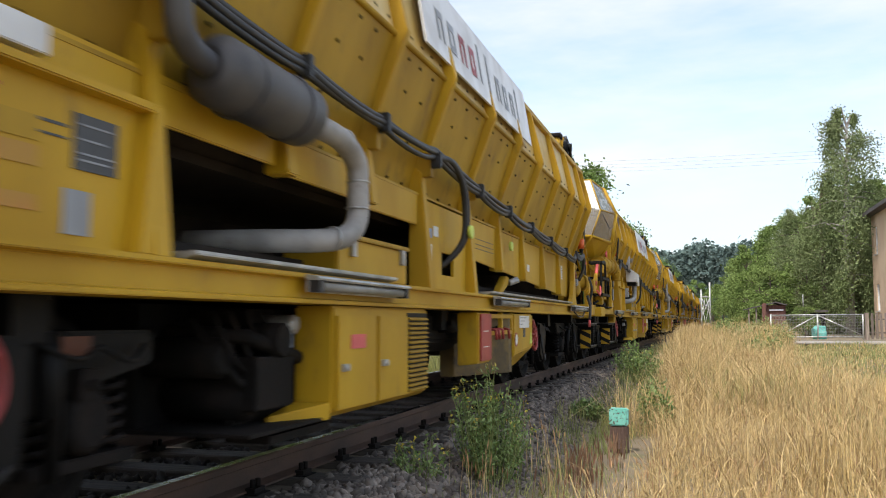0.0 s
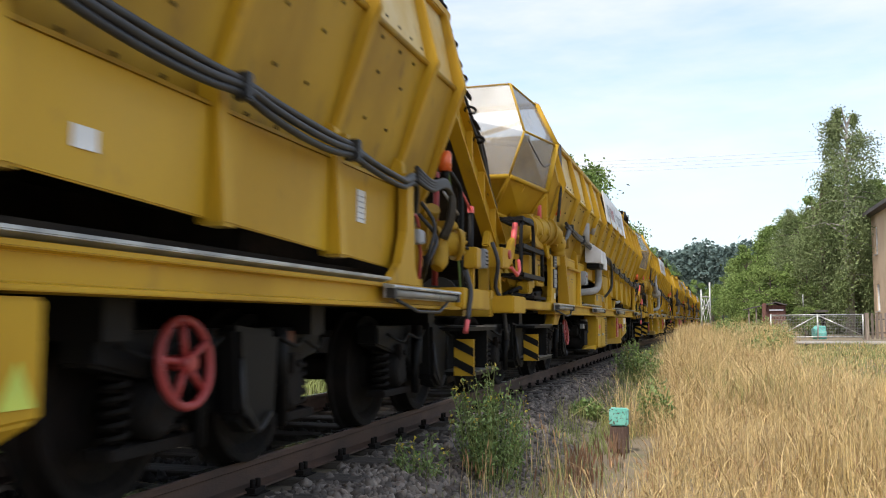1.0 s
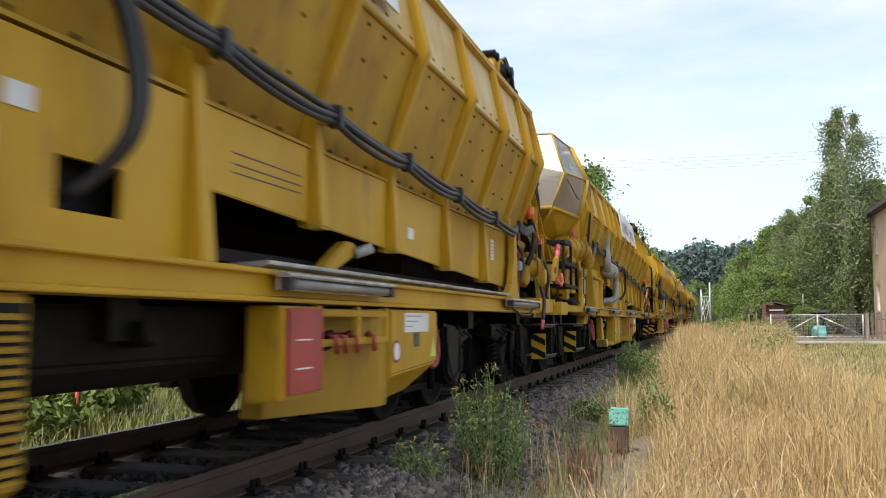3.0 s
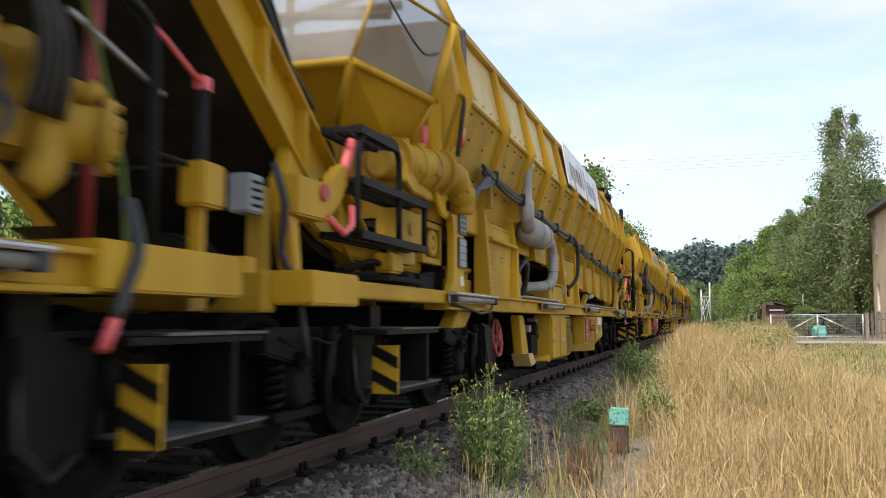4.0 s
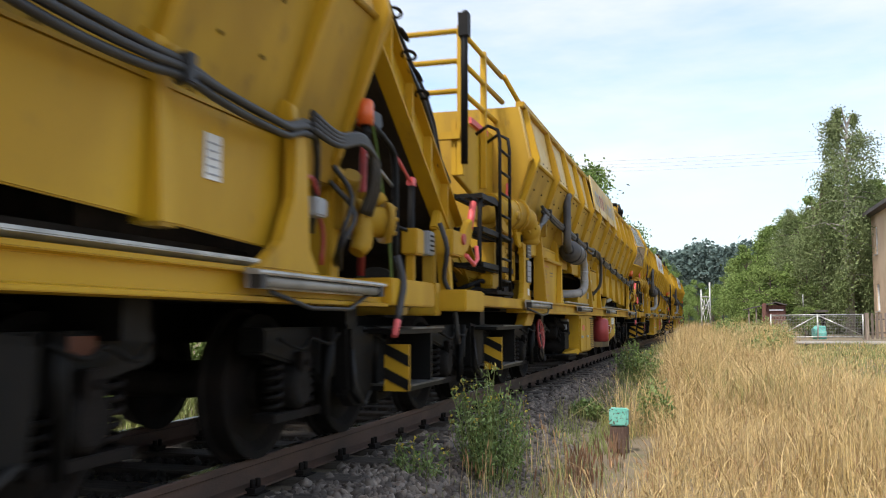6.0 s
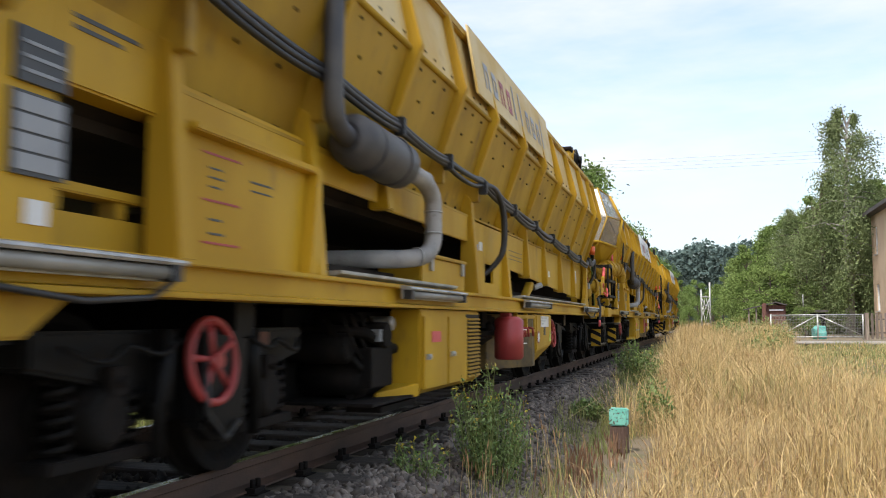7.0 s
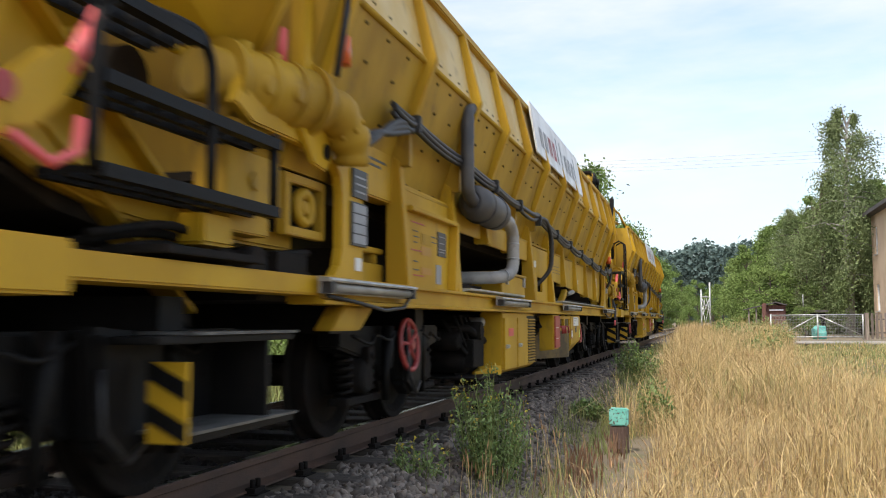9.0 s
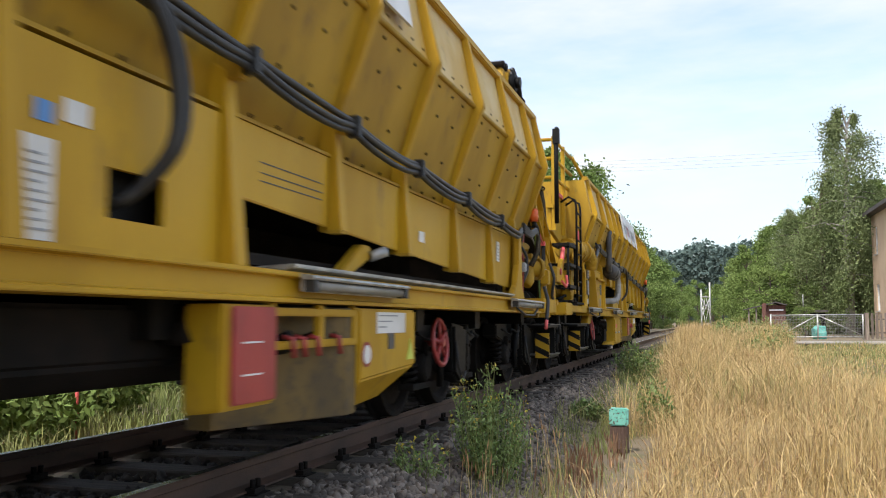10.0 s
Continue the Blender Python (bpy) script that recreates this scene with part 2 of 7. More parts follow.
def tube(bm, pts, r, n=10, caps=True):
    """A round tube through the points; r is one radius or one for each point."""
    pts = [Vector(p) for p in pts]
    radii = r if isinstance(r, (list, tuple)) else [r] * len(pts)
    rings, side = [], None
    for i, p in enumerate(pts):
        d = (pts[min(i + 1, len(pts) - 1)] - pts[max(i - 1, 0)]).normalized()
        if side is None:
            side = d.orthogonal().normalized()
        else:
            side = (side - d * side.dot(d))
            side = side.normalized() if side.length > 1e-6 else d.orthogonal().normalized()
        up = d.cross(side)
        rings.append([bm.verts.new(p + (side * math.cos(2 * math.pi * k / n) + up * math.sin(2 * math.pi * k / n)) * radii[i]) for k in range(n)])
    for a, b in zip(rings, rings[1:]):
        for k in range(n):
            f = bm.faces.new((a[k], a[(k + 1) % n], b[(k + 1) % n], b[k]))
            f.smooth = True
    if caps:
        bm.faces.new(rings[0][::-1]), bm.faces.new(rings[-1])


def ring(bm, centre, axis, big, small, n=24, k=8):
    """A torus round the axis."""
    axis = Vector(axis).normalized()
    s = axis.orthogonal().normalized()
    u = axis.cross(s)
    rings = []
    for i in range(n):
        a = 2 * math.pi * i / n
        d = s * math.cos(a) + u * math.sin(a)
        rings.append([bm.verts.new(Vector(centre) + d * (big + small * math.cos(2 * math.pi * j / k)) + axis * small * math.sin(2 * math.pi * j / k)) for j in range(k)])
    for i in range(n):
        a, b = rings[i], rings[(i + 1) % n]
        for j in range(k):
            f = bm.faces.new((a[j], a[(j + 1) % k], b[(j + 1) % k], b[j]))
            f.smooth = True


def lathe(bm, profile, n):
    """Turns a profile of (place along x, radius) round the x axis."""
    rings = [[bm.verts.new((x, r * math.cos(2 * math.pi * k / n), r * math.sin(2 * math.pi * k / n))) for k in range(n)] for x, r in profile]
    for a, b in zip(rings, rings[1:]):
        for k in range(n):
            bm.faces.new((a[k], a[(k + 1) % n], b[(k + 1) % n], b[k]))


def bevelled(bm, width, segments=2):
    bmesh.ops.recalc_face_normals(bm, faces=bm.faces)
    edges = [e for e in bm.edges if len(e.link_faces) == 2 and e.calc_face_angle(0) > 0.6]
    bmesh.ops.bevel(bm, geom=edges, offset=width, segments=segments, affect="EDGES", clamp_overlap=True)


def mesh_of(name, bm, *mats):
    bmesh.ops.recalc_face_normals(bm, faces=bm.faces)
    me = bpy.data.meshes.new(name)
    bm.to_mesh(me)
    bm.free()
    for m in mats:
        me.materials.append(m)
    return me


def part(name, bm, mat, parent, label="", bevel=0.0):
    """One mesh object under a thing or a part."""
    if bevel:
        bevelled(bm, bevel)
    ob = new(name, mesh_of(name, bm, mat))
    ob.parent = parent
    if label:
        tagged(ob, label)
    return ob


def thing(name, bm, mat, label, category, group="", kind="", bevel=0.0):
    if bevel:
        bevelled(bm, bevel)
    return tagged(new(name, mesh_of(name, bm, mat)), label, category, group, kind)


def empty(name, label, category, group="", kind="", at=(0, 0, 0)):
    ob = tagged(new(name), label, category, group, kind)
    ob.location = at
    ob.empty_display_size = 0.2
    return ob


def polygons(name, verts, faces, mat):
    """A mesh from numpy arrays; every face has the same number of corners."""
    me = bpy.data.meshes.new(name)
    k = faces.shape[1]
    me.vertices.add(len(verts))
    me.vertices.foreach_set("co", np.ascontiguousarray(verts, dtype=np.float32).ravel())
    me.loops.add(faces.size)
    me.loops.foreach_set("vertex_index", np.ascontiguousarray(faces, dtype=np.int32).ravel())
    me.polygons.add(len(faces))
    me.polygons.foreach_set("loop_start", np.arange(0, faces.size, k, dtype=np.int32))
    me.update(calc_edges=True)
    me.validate()
    me.materials.append(mat)
    return me


RNG = np.random.default_rng(7)

# ---- the line of the track: a wide curve to the right ----
BEND = 0.00026


def on_track(s, lat=0.0, z=0.0):
    return Vector((BEND * s * s / 2 + lat, s - lat * BEND * s, z))


def swell(x, a, b):
    t = min(1.0, max(0.0, (x - a) / (b - a)))
    return t * t * (3 - 2 * t)


def ground_z(x, y):
    """Height of the ground: ballast bed, shoulders, a field that climbs to the lane."""
    off = x - BEND * min(max(y, -20), 300) ** 2 / 2
    field = -0.47 + 0.45 * swell(y, 10, 34)
    if off > 0:
        base = -0.23 + (field + 0.23) * swell(off, 1.25, 2.15)
    else:
        base = -0.23 + (field + 0.02) * swell(-off, 1.35, 2.3) * 0.6
    rough = 0.03 * noise.noise(Vector((x * 0.9, y * 0.9, 3.0))) + 0.08 * noise.noise(Vector((x * 0.15, y * 0.15, 8.0))) * swell(abs(off), 2, 6)
    return base + rough * swell(abs(off), 1.3, 2.2)


# ---- ground ----
xs = sorted(set([-2500, -1200, -600, -300, -150, -90, -60, -40] + [-30 + 2 * i for i in range(11)] + [-8 + 0.35 * i for i in range(60)] + [13 + 2 * i for i in range(12)] + [45, 60, 90, 150, 300, 600, 1200, 2500]))
ys = sorted(set([-1500, -600, -200, -80, -40, -20, -10] + [-6 + 0.5 * i for i in range(100)] + [45 + 3 * i for i in range(30)] + [150, 200, 300, 500, 900, 1500, 3000]))
gv = np.array([(x, y, ground_z(x, y)) for y in ys for x in xs])
nx = len(xs)
gf = np.array([(j * nx + i, j * nx + i + 1, (j + 1) * nx + i + 1, (j + 1) * nx + i) for j in range(len(ys) - 1) for i in range(nx - 1)])
ground = tagged(new("ground", polygons("ground", gv, gf, SOIL)), "dry brown soil with sparse green patches", "ground", kind="structure")
ground.data.polygons.foreach_set("use_smooth", np.ones(len(gf), dtype=bool))

# ---- track ----
track = empty("railway_track", "single railway track on timber sleepers and grey ballast", "railway track", kind="structure")
RAIL_PROFILE = [(-0.075, -0.172), (0.075, -0.172), (0.075, -0.160), (0.012, -0.140), (0.010, -0.050), (0.036, -0.038), (0.036, -0.010), (0.028, 0.0), (-0.028, 0.0), (-0.036, -0.010), (-0.036, -0.038), (-0.010, -0.050), (-0.012, -0.140), (-0.075, -0.160)]
for side in (-1, 1):
    bm = bmesh.new()
    stations = [-14 + 2 * i for i in range(90)] + [170 + 10 * i for i in range(14)]
    loops = [[bm.verts.new(on_track(s, side * 0.7535 + x, z)) for x, z in RAIL_PROFILE] for s in stations]
    for a, b in zip(loops, loops[1:]):
        for k in range(len(RAIL_PROFILE)):
            f = bm.faces.new((a[k], a[(k + 1) % len(RAIL_PROFILE)], b[(k + 1) % len(RAIL_PROFILE)], b[k]))
            if k == 7:
                f.material_index = 1
    rail = part("rail", bm, RAIL, track, "rusty steel rail with a polished running band")
    rail.data.materials.append(RAILTOP)

SLEEPERS = [-6 + 0.62 * i for i in range(210)]
bm = bmesh.new()
box(bm, -1.25, 1.25, -0.125, 0.125, -0.36, -0.178)
bevelled(bm, 0.012, 1)
sleeper_mesh = mesh_of("sleeper", bm, SLEEPER)
bm = bmesh.new()
for dx in (-0.095, 0.095):
    box(bm, dx - 0.03, dx + 0.03, -0.06, 0.06, -0.18, -0.145)
    tube(bm, [(dx, -0.03, -0.145), (dx, -0.03, -0.10)], 0.016, 6)
    tube(bm, [(dx, 0.03, -0.145), (dx, 0.03, -0.10)], 0.016, 6)
box(bm, -0.15, 0.15, -0.08, 0.08, -0.178, -0.173)
clip_mesh = mesh_of("rail_clip", bm, GRIME)
for s in SLEEPERS:
    ob = new("sleeper", sleeper_mesh)
    ob.parent = track
    ob.location = on_track(s) + Vector((random.uniform(-0.02, 0.02), random.uniform(-0.03, 0.03), random.uniform(-0.008, 0.004)))
    ob.rotation_euler = (0, 0, -BEND * s + random.uniform(-0.015, 0.015))
    if s < 25:
        for side in (-1, 1):
            c = new("rail_clip", clip_mesh)
            c.parent = track
            c.location = on_track(s, side * 0.7535)

# ballast: broken stone, one heap of loose pieces for each part of the bed
ICO = bmesh.new()
bmesh.ops.create_icosphere(ICO, subdivisions=1, radius=1)
ICO_V = np.array([v.co[:] for v in ICO.verts])
ICO_F = np.array([[v.index for v in f.verts] for f in ICO.faces])
ICO.free()


def stones(name, pts, size, mat, label):
    n = len(pts)
    base = np.repeat(ICO_V[None], n, 0) * (1 + RNG.uniform(-0.45, 0.45, (n, len(ICO_V), 1)))
    sc = (RNG.uniform(0.55, 1.15, (n, 1, 3)) * size) * RNG.uniform(0.6, 1.3, (n, 1, 1))
    base = base * sc
    a = RNG.uniform(0, 2 * np.pi, n)
    b = RNG.uniform(-0.9, 0.9, n)
    ca, sa, cb, sb = np.cos(a)[:, None], np.sin(a)[:, None], np.cos(b)[:, None], np.sin(b)[:, None]
    x, y, z = base[..., 0], base[..., 1] * cb - base[..., 2] * sb, base[..., 1] * sb + base[..., 2] * cb
    v = np.stack([x * ca - y * sa, x * sa + y * ca, z], -1) + pts[:, None]
    f = (ICO_F[None] + (np.arange(n) * len(ICO_V))[:, None, None]).reshape(-1, 3)
    return tagged(new(name, polygons(name, v.reshape(-1, 3), f, mat)), label, "gravel", kind="stuff")


def scatter(n, x0, x1, y0, y1, power=1.0):
    """Points over a strip beside the track, denser towards its near end."""
    y = y0 + (y1 - y0) * RNG.uniform(0, 1, n) ** power
    off = RNG.uniform(x0, x1, n)
    return off + BEND * y * y / 2, y


def bedded(x, y, lift=0.0):
    z = np.array([ground_z(a, b) for a, b in zip(x, y)])
    return np.stack([x, y, z + lift], -1)


px_, py_ = scatter(19000, 0.92, 2.05, 2.0, 26, 1.9)
bal = bedded(px_, py_, 0.0)
bal[:, 2] += np.where(bal[:, 0] - BEND * bal[:, 1] ** 2 / 2 < 1.35, 0.015, 0.0) + RNG.uniform(-0.015, 0.012, len(bal))
stones("ballast_shoulder", bal, 0.034, STONE, "loose grey and brown broken stones beside the rail")
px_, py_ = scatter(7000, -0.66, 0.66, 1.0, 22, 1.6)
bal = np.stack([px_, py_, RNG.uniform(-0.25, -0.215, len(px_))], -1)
stones("ballast_between_rails", bal, 0.034, STONE_SHADED, "dark broken stones between the rails")
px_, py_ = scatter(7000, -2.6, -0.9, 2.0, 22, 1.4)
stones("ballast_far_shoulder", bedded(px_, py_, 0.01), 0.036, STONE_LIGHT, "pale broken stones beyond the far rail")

# ---- wagons ----
# wagon space: x to the camera's side, y to the rear of the train, z up from the railhead
POSTS = [-4.46, -3.2, -2.1, -0.98, 0.12, 1.42, 2.6, 3.78, 5.05, 6.3, 7.45]
AXLES = [-7.85, -6.6, -4.5, -3.2, 5.0, 6.25, 8.05, 9.3]
FRONT, REAR = -8.45, 9.58
WHEEL_R = 0.42
KINK, LOW, TOP = (1.50, 2.60), (1.18, 1.62), (1.38, 3.20)


def wall_point(z, out=0.0):
    """Lateral place of the hopper's outside at height z."""
    if z <= KINK[1]:
        f = (z - LOW[1]) / (KINK[1] - LOW[1])
        return LOW[0] + (KINK[0] - LOW[0]) * f + out
    f = (z - KINK[1]) / (TOP[1] - KINK[1])
    return KINK[0] + (TOP[0] - KINK[0]) * f + out


def build_hopper(wagon):
    hopper = None
    for side in (1, -1):
        bm = bmesh.new()
        t = 0.02
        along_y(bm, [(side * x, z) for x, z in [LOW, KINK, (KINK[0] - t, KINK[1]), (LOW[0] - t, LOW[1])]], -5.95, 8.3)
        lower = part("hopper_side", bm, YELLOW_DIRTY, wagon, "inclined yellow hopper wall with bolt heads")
        # paler than the shaded inclined wall below: skylight put into the colour
        bm = bmesh.new()
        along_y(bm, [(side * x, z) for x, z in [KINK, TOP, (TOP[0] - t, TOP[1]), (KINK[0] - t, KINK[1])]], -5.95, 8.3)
        part("hopper_upper_side", bm, YELLOW_PALE, wagon, "upper hopper wall leaning inwards, skylight painted in as paler yellow")
        bm = bmesh.new()
        box(bm, side * TOP[0] - 0.05, side * TOP[0] + 0.05, -5.95, 8.32, TOP[1] - 0.01, TOP[1] + 0.06)
        part("rim", bm, YELLOW, wagon, bevel=0.01)
        bm = bmesh.new()
        tube(bm, [(side * (KINK[0] + 0.0), -5.95, KINK[1]), (side * (KINK[0] + 0.0), 8.3, KINK[1])], 0.022, 8)
        part("fold_seam", bm, YELLOW_DIRTY, wagon)
        for y in [p + 0.05 for p in POSTS] + [-5.8, 8.2]:
            bm = bmesh.new()
            z0 = 1.72
            pts = [(wall_point(z0, 0.0), z0), (wall_point(z0, 0.05), z0 + 0.05), (wall_point(KINK[1], 0.085), KINK[1] + 0.01), (wall_point(TOP[1], 0.05), TOP[1] + 0.03), (wall_point(TOP[1], -0.01), TOP[1] + 0.03), (wall_point(KINK[1], -0.01), KINK[1])]
            along_y(bm, [(side * x, z) for x, z in pts], y - 0.04, y + 0.04)
            part("hopper_rib", bm, YELLOW, wagon, bevel=0.008)
        # bolt heads in rows on the inclined wall
        if side == 1:
            bm = bmesh.new()
            nrm = Vector((KINK[1] - LOW[1], 0, -(KINK[0] - LOW[0]))).normalized()
            edges = [-5.8] + [p + 0.05 for p in POSTS]
            for a, b in zip(edges, edges[1:]):
                for z, k in ((1.79, 3), (2.06, 2), (2.34, 2), (2.53, 3)):
                    for i in range(k):
                        y = a + (b - a) * (i + 1) / (k + 1) + random.uniform(-0.03, 0.03)
                        c = Vector((wall_point(z), y, z))
                        tube(bm, [c - nrm * 0.005, c + nrm * 0.012], 0.0105, 6)
            tagged(part("bolting", bm, GRIME, wagon, "dark bolt heads in rows"), kind="stuff")
            bm = bmesh.new()
            nrm = Vector((TOP[1] - KINK[1], 0, KINK[0] - TOP[0])).normalized()
            for a, b in zip(edges, edges[1:]):
                for i in range(5):
                    z = 2.68
                    c = Vector((wall_point(z), a + (b - a) * (i + 0.5) / 5, z))
                    tube(bm, [c, c + nrm * 0.010], 0.009, 6)
            tagged(part("rivets", bm, GRIME, wagon), kind="stuff")
    for y, nm in ((-5.95, "front_wall"), (8.28, "rear_wall")):
        bm = bmesh.new()
        along_y(bm, [(LOW[0], LOW[1]), KINK, TOP, (-TOP[0], TOP[1]), (-KINK[0], KINK[1]), (-LOW[0], LOW[1])], y, y + 0.02)
        part(nm, bm, YELLOW_DIRTY, wagon)
    bm = bmesh.new()
    box(bm, -1.08, 1.08, -6.2, 7.8, 1.52, 1.57)
    part("conveyor_belt", bm, BELT, wagon, "dark rubber floor belt")
    # gravel load just under the rim
    bm = bmesh.new()
    along_y(bm, [(1.05, 1.55), (1.42, 2.5), (-1.42, 2.5), (-1.05, 1.55)], -5.5, 7.8)
    part("hopper_floor", bm, BELT, wagon)


def build_frame(wagon):
    for side in (1, -1):
        bm = bmesh.new()
        prof = [(1.20, 0.885), (1.43, 0.885), (1.43, 0.905), (1.385, 0.915), (1.385, 1.005), (1.43, 1.012), (1.43, 1.035), (1.20, 1.035)]
        along_y(bm, [(side * x, z) for x, z in prof], -5.9, 8.6)
        part("sill_beam", bm, YELLOW, wagon, "yellow steel channel beam with scuffed flanges", bevel=0.004)
        bm = bmesh.new()
        along_y(bm, [(side * x, z) for x, z in [(1.15, 0.93), (1.40, 0.93), (1.40, 1.03), (1.15, 1.03)]], -7.81, -5.9)
        part("end_beam", bm, YELLOW, wagon, bevel=0.01)
        bm = bmesh.new()
        along_y(bm, [(side * x, z) for x, z in [(1.15, 0.895), (1.45, 0.895), (1.45, 1.07), (1.15, 1.07)]], 8.6, REAR - 0.05)
        part("end_beam", bm, YELLOW, wagon, bevel=0.01)
        # posts with slanted tops and flared feet
        for y in POSTS:
            bm = bmesh.new()
            w = 0.048
            foot = 1.03
            if y in (-2.1, -0.98):
                foot = 1.52
            elif y > 2 and y < 7:
                foot = 1.34 - (y - 1.42) * 0.036
            quad_prism(bm, [(side * 1.24, y - w, foot), (side * (1.41 if foot < 1.1 else 1.385), y - w - 0.01, foot), (side * (1.41 if foot < 1.1 else 1.385), y + w + 0.01, foot), (side * 1.24, y + w, foot)],
                       [(side * 1.24, y - w, 1.96), (side * 1.335, y - w, 1.90), (side * 1.335, y + w, 1.90), (side * 1.24, y + w, 1.96)])
            part("post", bm, YELLOW, wagon, bevel=0.008)
        # upper band between posts
        for a, b, z0, z1 in ((-4.4, -3.26, 1.32 if side == 1 else 1.6, 1.76), (-3.14, -2.16, 1.56, 1.76), (-2.04, -1.04, 1.53, 1.74), (-0.92, 0.06, 1.50, 1.73)):
            bm = bmesh.new()
            box(bm, side * 1.30 - 0.012, side * 1.30 + 0.012, a, b, z0, z1)
            part("side_panel", bm, YELLOW, wagon, bevel=0.006)
        for a, b in zip(POSTS[5:-1], POSTS[6:]):
            bm = bmesh.new()
            low = lambda y: 1.36 - (y - 1.42) * 0.036
            quad_prism(bm, [(side * 1.29, a + 0.06, low(a)), (side * 1.31, a + 0.06, low(a)), (side * 1.31, b - 0.06, low(b)), (side * 1.29, b - 0.06, low(b))],
                       [(side * 1.29, a + 0.06, 1.72), (side * 1.31, a + 0.06, 1.72), (side * 1.31, b - 0.06, 1.72), (side * 1.29, b - 0.06, 1.72)])
            part("side_panel", bm, YELLOW, wagon, bevel=0.006)
            bm = bmesh.new()
            box(bm, min(side * 1.29, side * 1.38), max(side * 1.29, side * 1.38), b - 0.05, b + 0.05, low(b) - 0.03, low(b))
            part("foot_plate", bm, YELLOW_DIRTY, wagon)
        # ledge under the inclined wall
        bm = bmesh.new()
        box(bm, min(side * 1.1, side * 1.315), max(side * 1.1, side * 1.315), -4.4, 7.4, 1.722, 1.74)
        part("ledge", bm, YELLOW_DIRTY, wagon)
        # flared end post
        bm = bmesh.new()
        along_x(bm, [(6.95, 1.035), (7.62, 1.035), (7.50, 1.16), (7.47, 1.5), (7.44, 1.8), (7.32, 1.8), (7.30, 1.4), (7.18, 1.18)], side * 1.38 - 0.03, side * 1.38 + 0.03)
        part("end_post", bm, YELLOW, wagon, bevel=0.008)
    bm = bmesh.new()
    box(bm, -1.2, 1.2, -6.2, 9.4, 0.9, 0.95)
    part("deck", bm, BLACK, wagon, "dark steel deck")
    bm = bmesh.new()
    box(bm, -0.25, 0.25, -8.3, 10.2, 0.66, 0.9)
    part("centre_sill", bm, BLACK, wagon)
    for y in (-6.9, -5.2, -3.6, -0.2, 1.2, 4.6, 6.4, 8.6):
        bm = bmesh.new()
        box(bm, -1.18, 1.18, y - 0.09, y + 0.09, 0.72, 0.9)
        part("crossbeam", bm, BLACK, wagon)
    bm = bmesh.new()
    along_x(bm, [(-5.48, 0.884), (-5.66, 0.74), (-5.24, 0.74), (-5.02, 0.884)], 1.24, 1.36)
    part("gusset", bm, YELLOW_DIRTY, wagon, bevel=0.01)
    bm = bmesh.new()
    box(bm, -1.15, 1.15, -3.1, 7.3, 1.08, 1.14)
    box(bm, -0.2, 0.2, -2.8, 7.2, 1.14, 1.46)
    part("lower_belt", bm, BELT, wagon, "dark return belt seen in the openings")


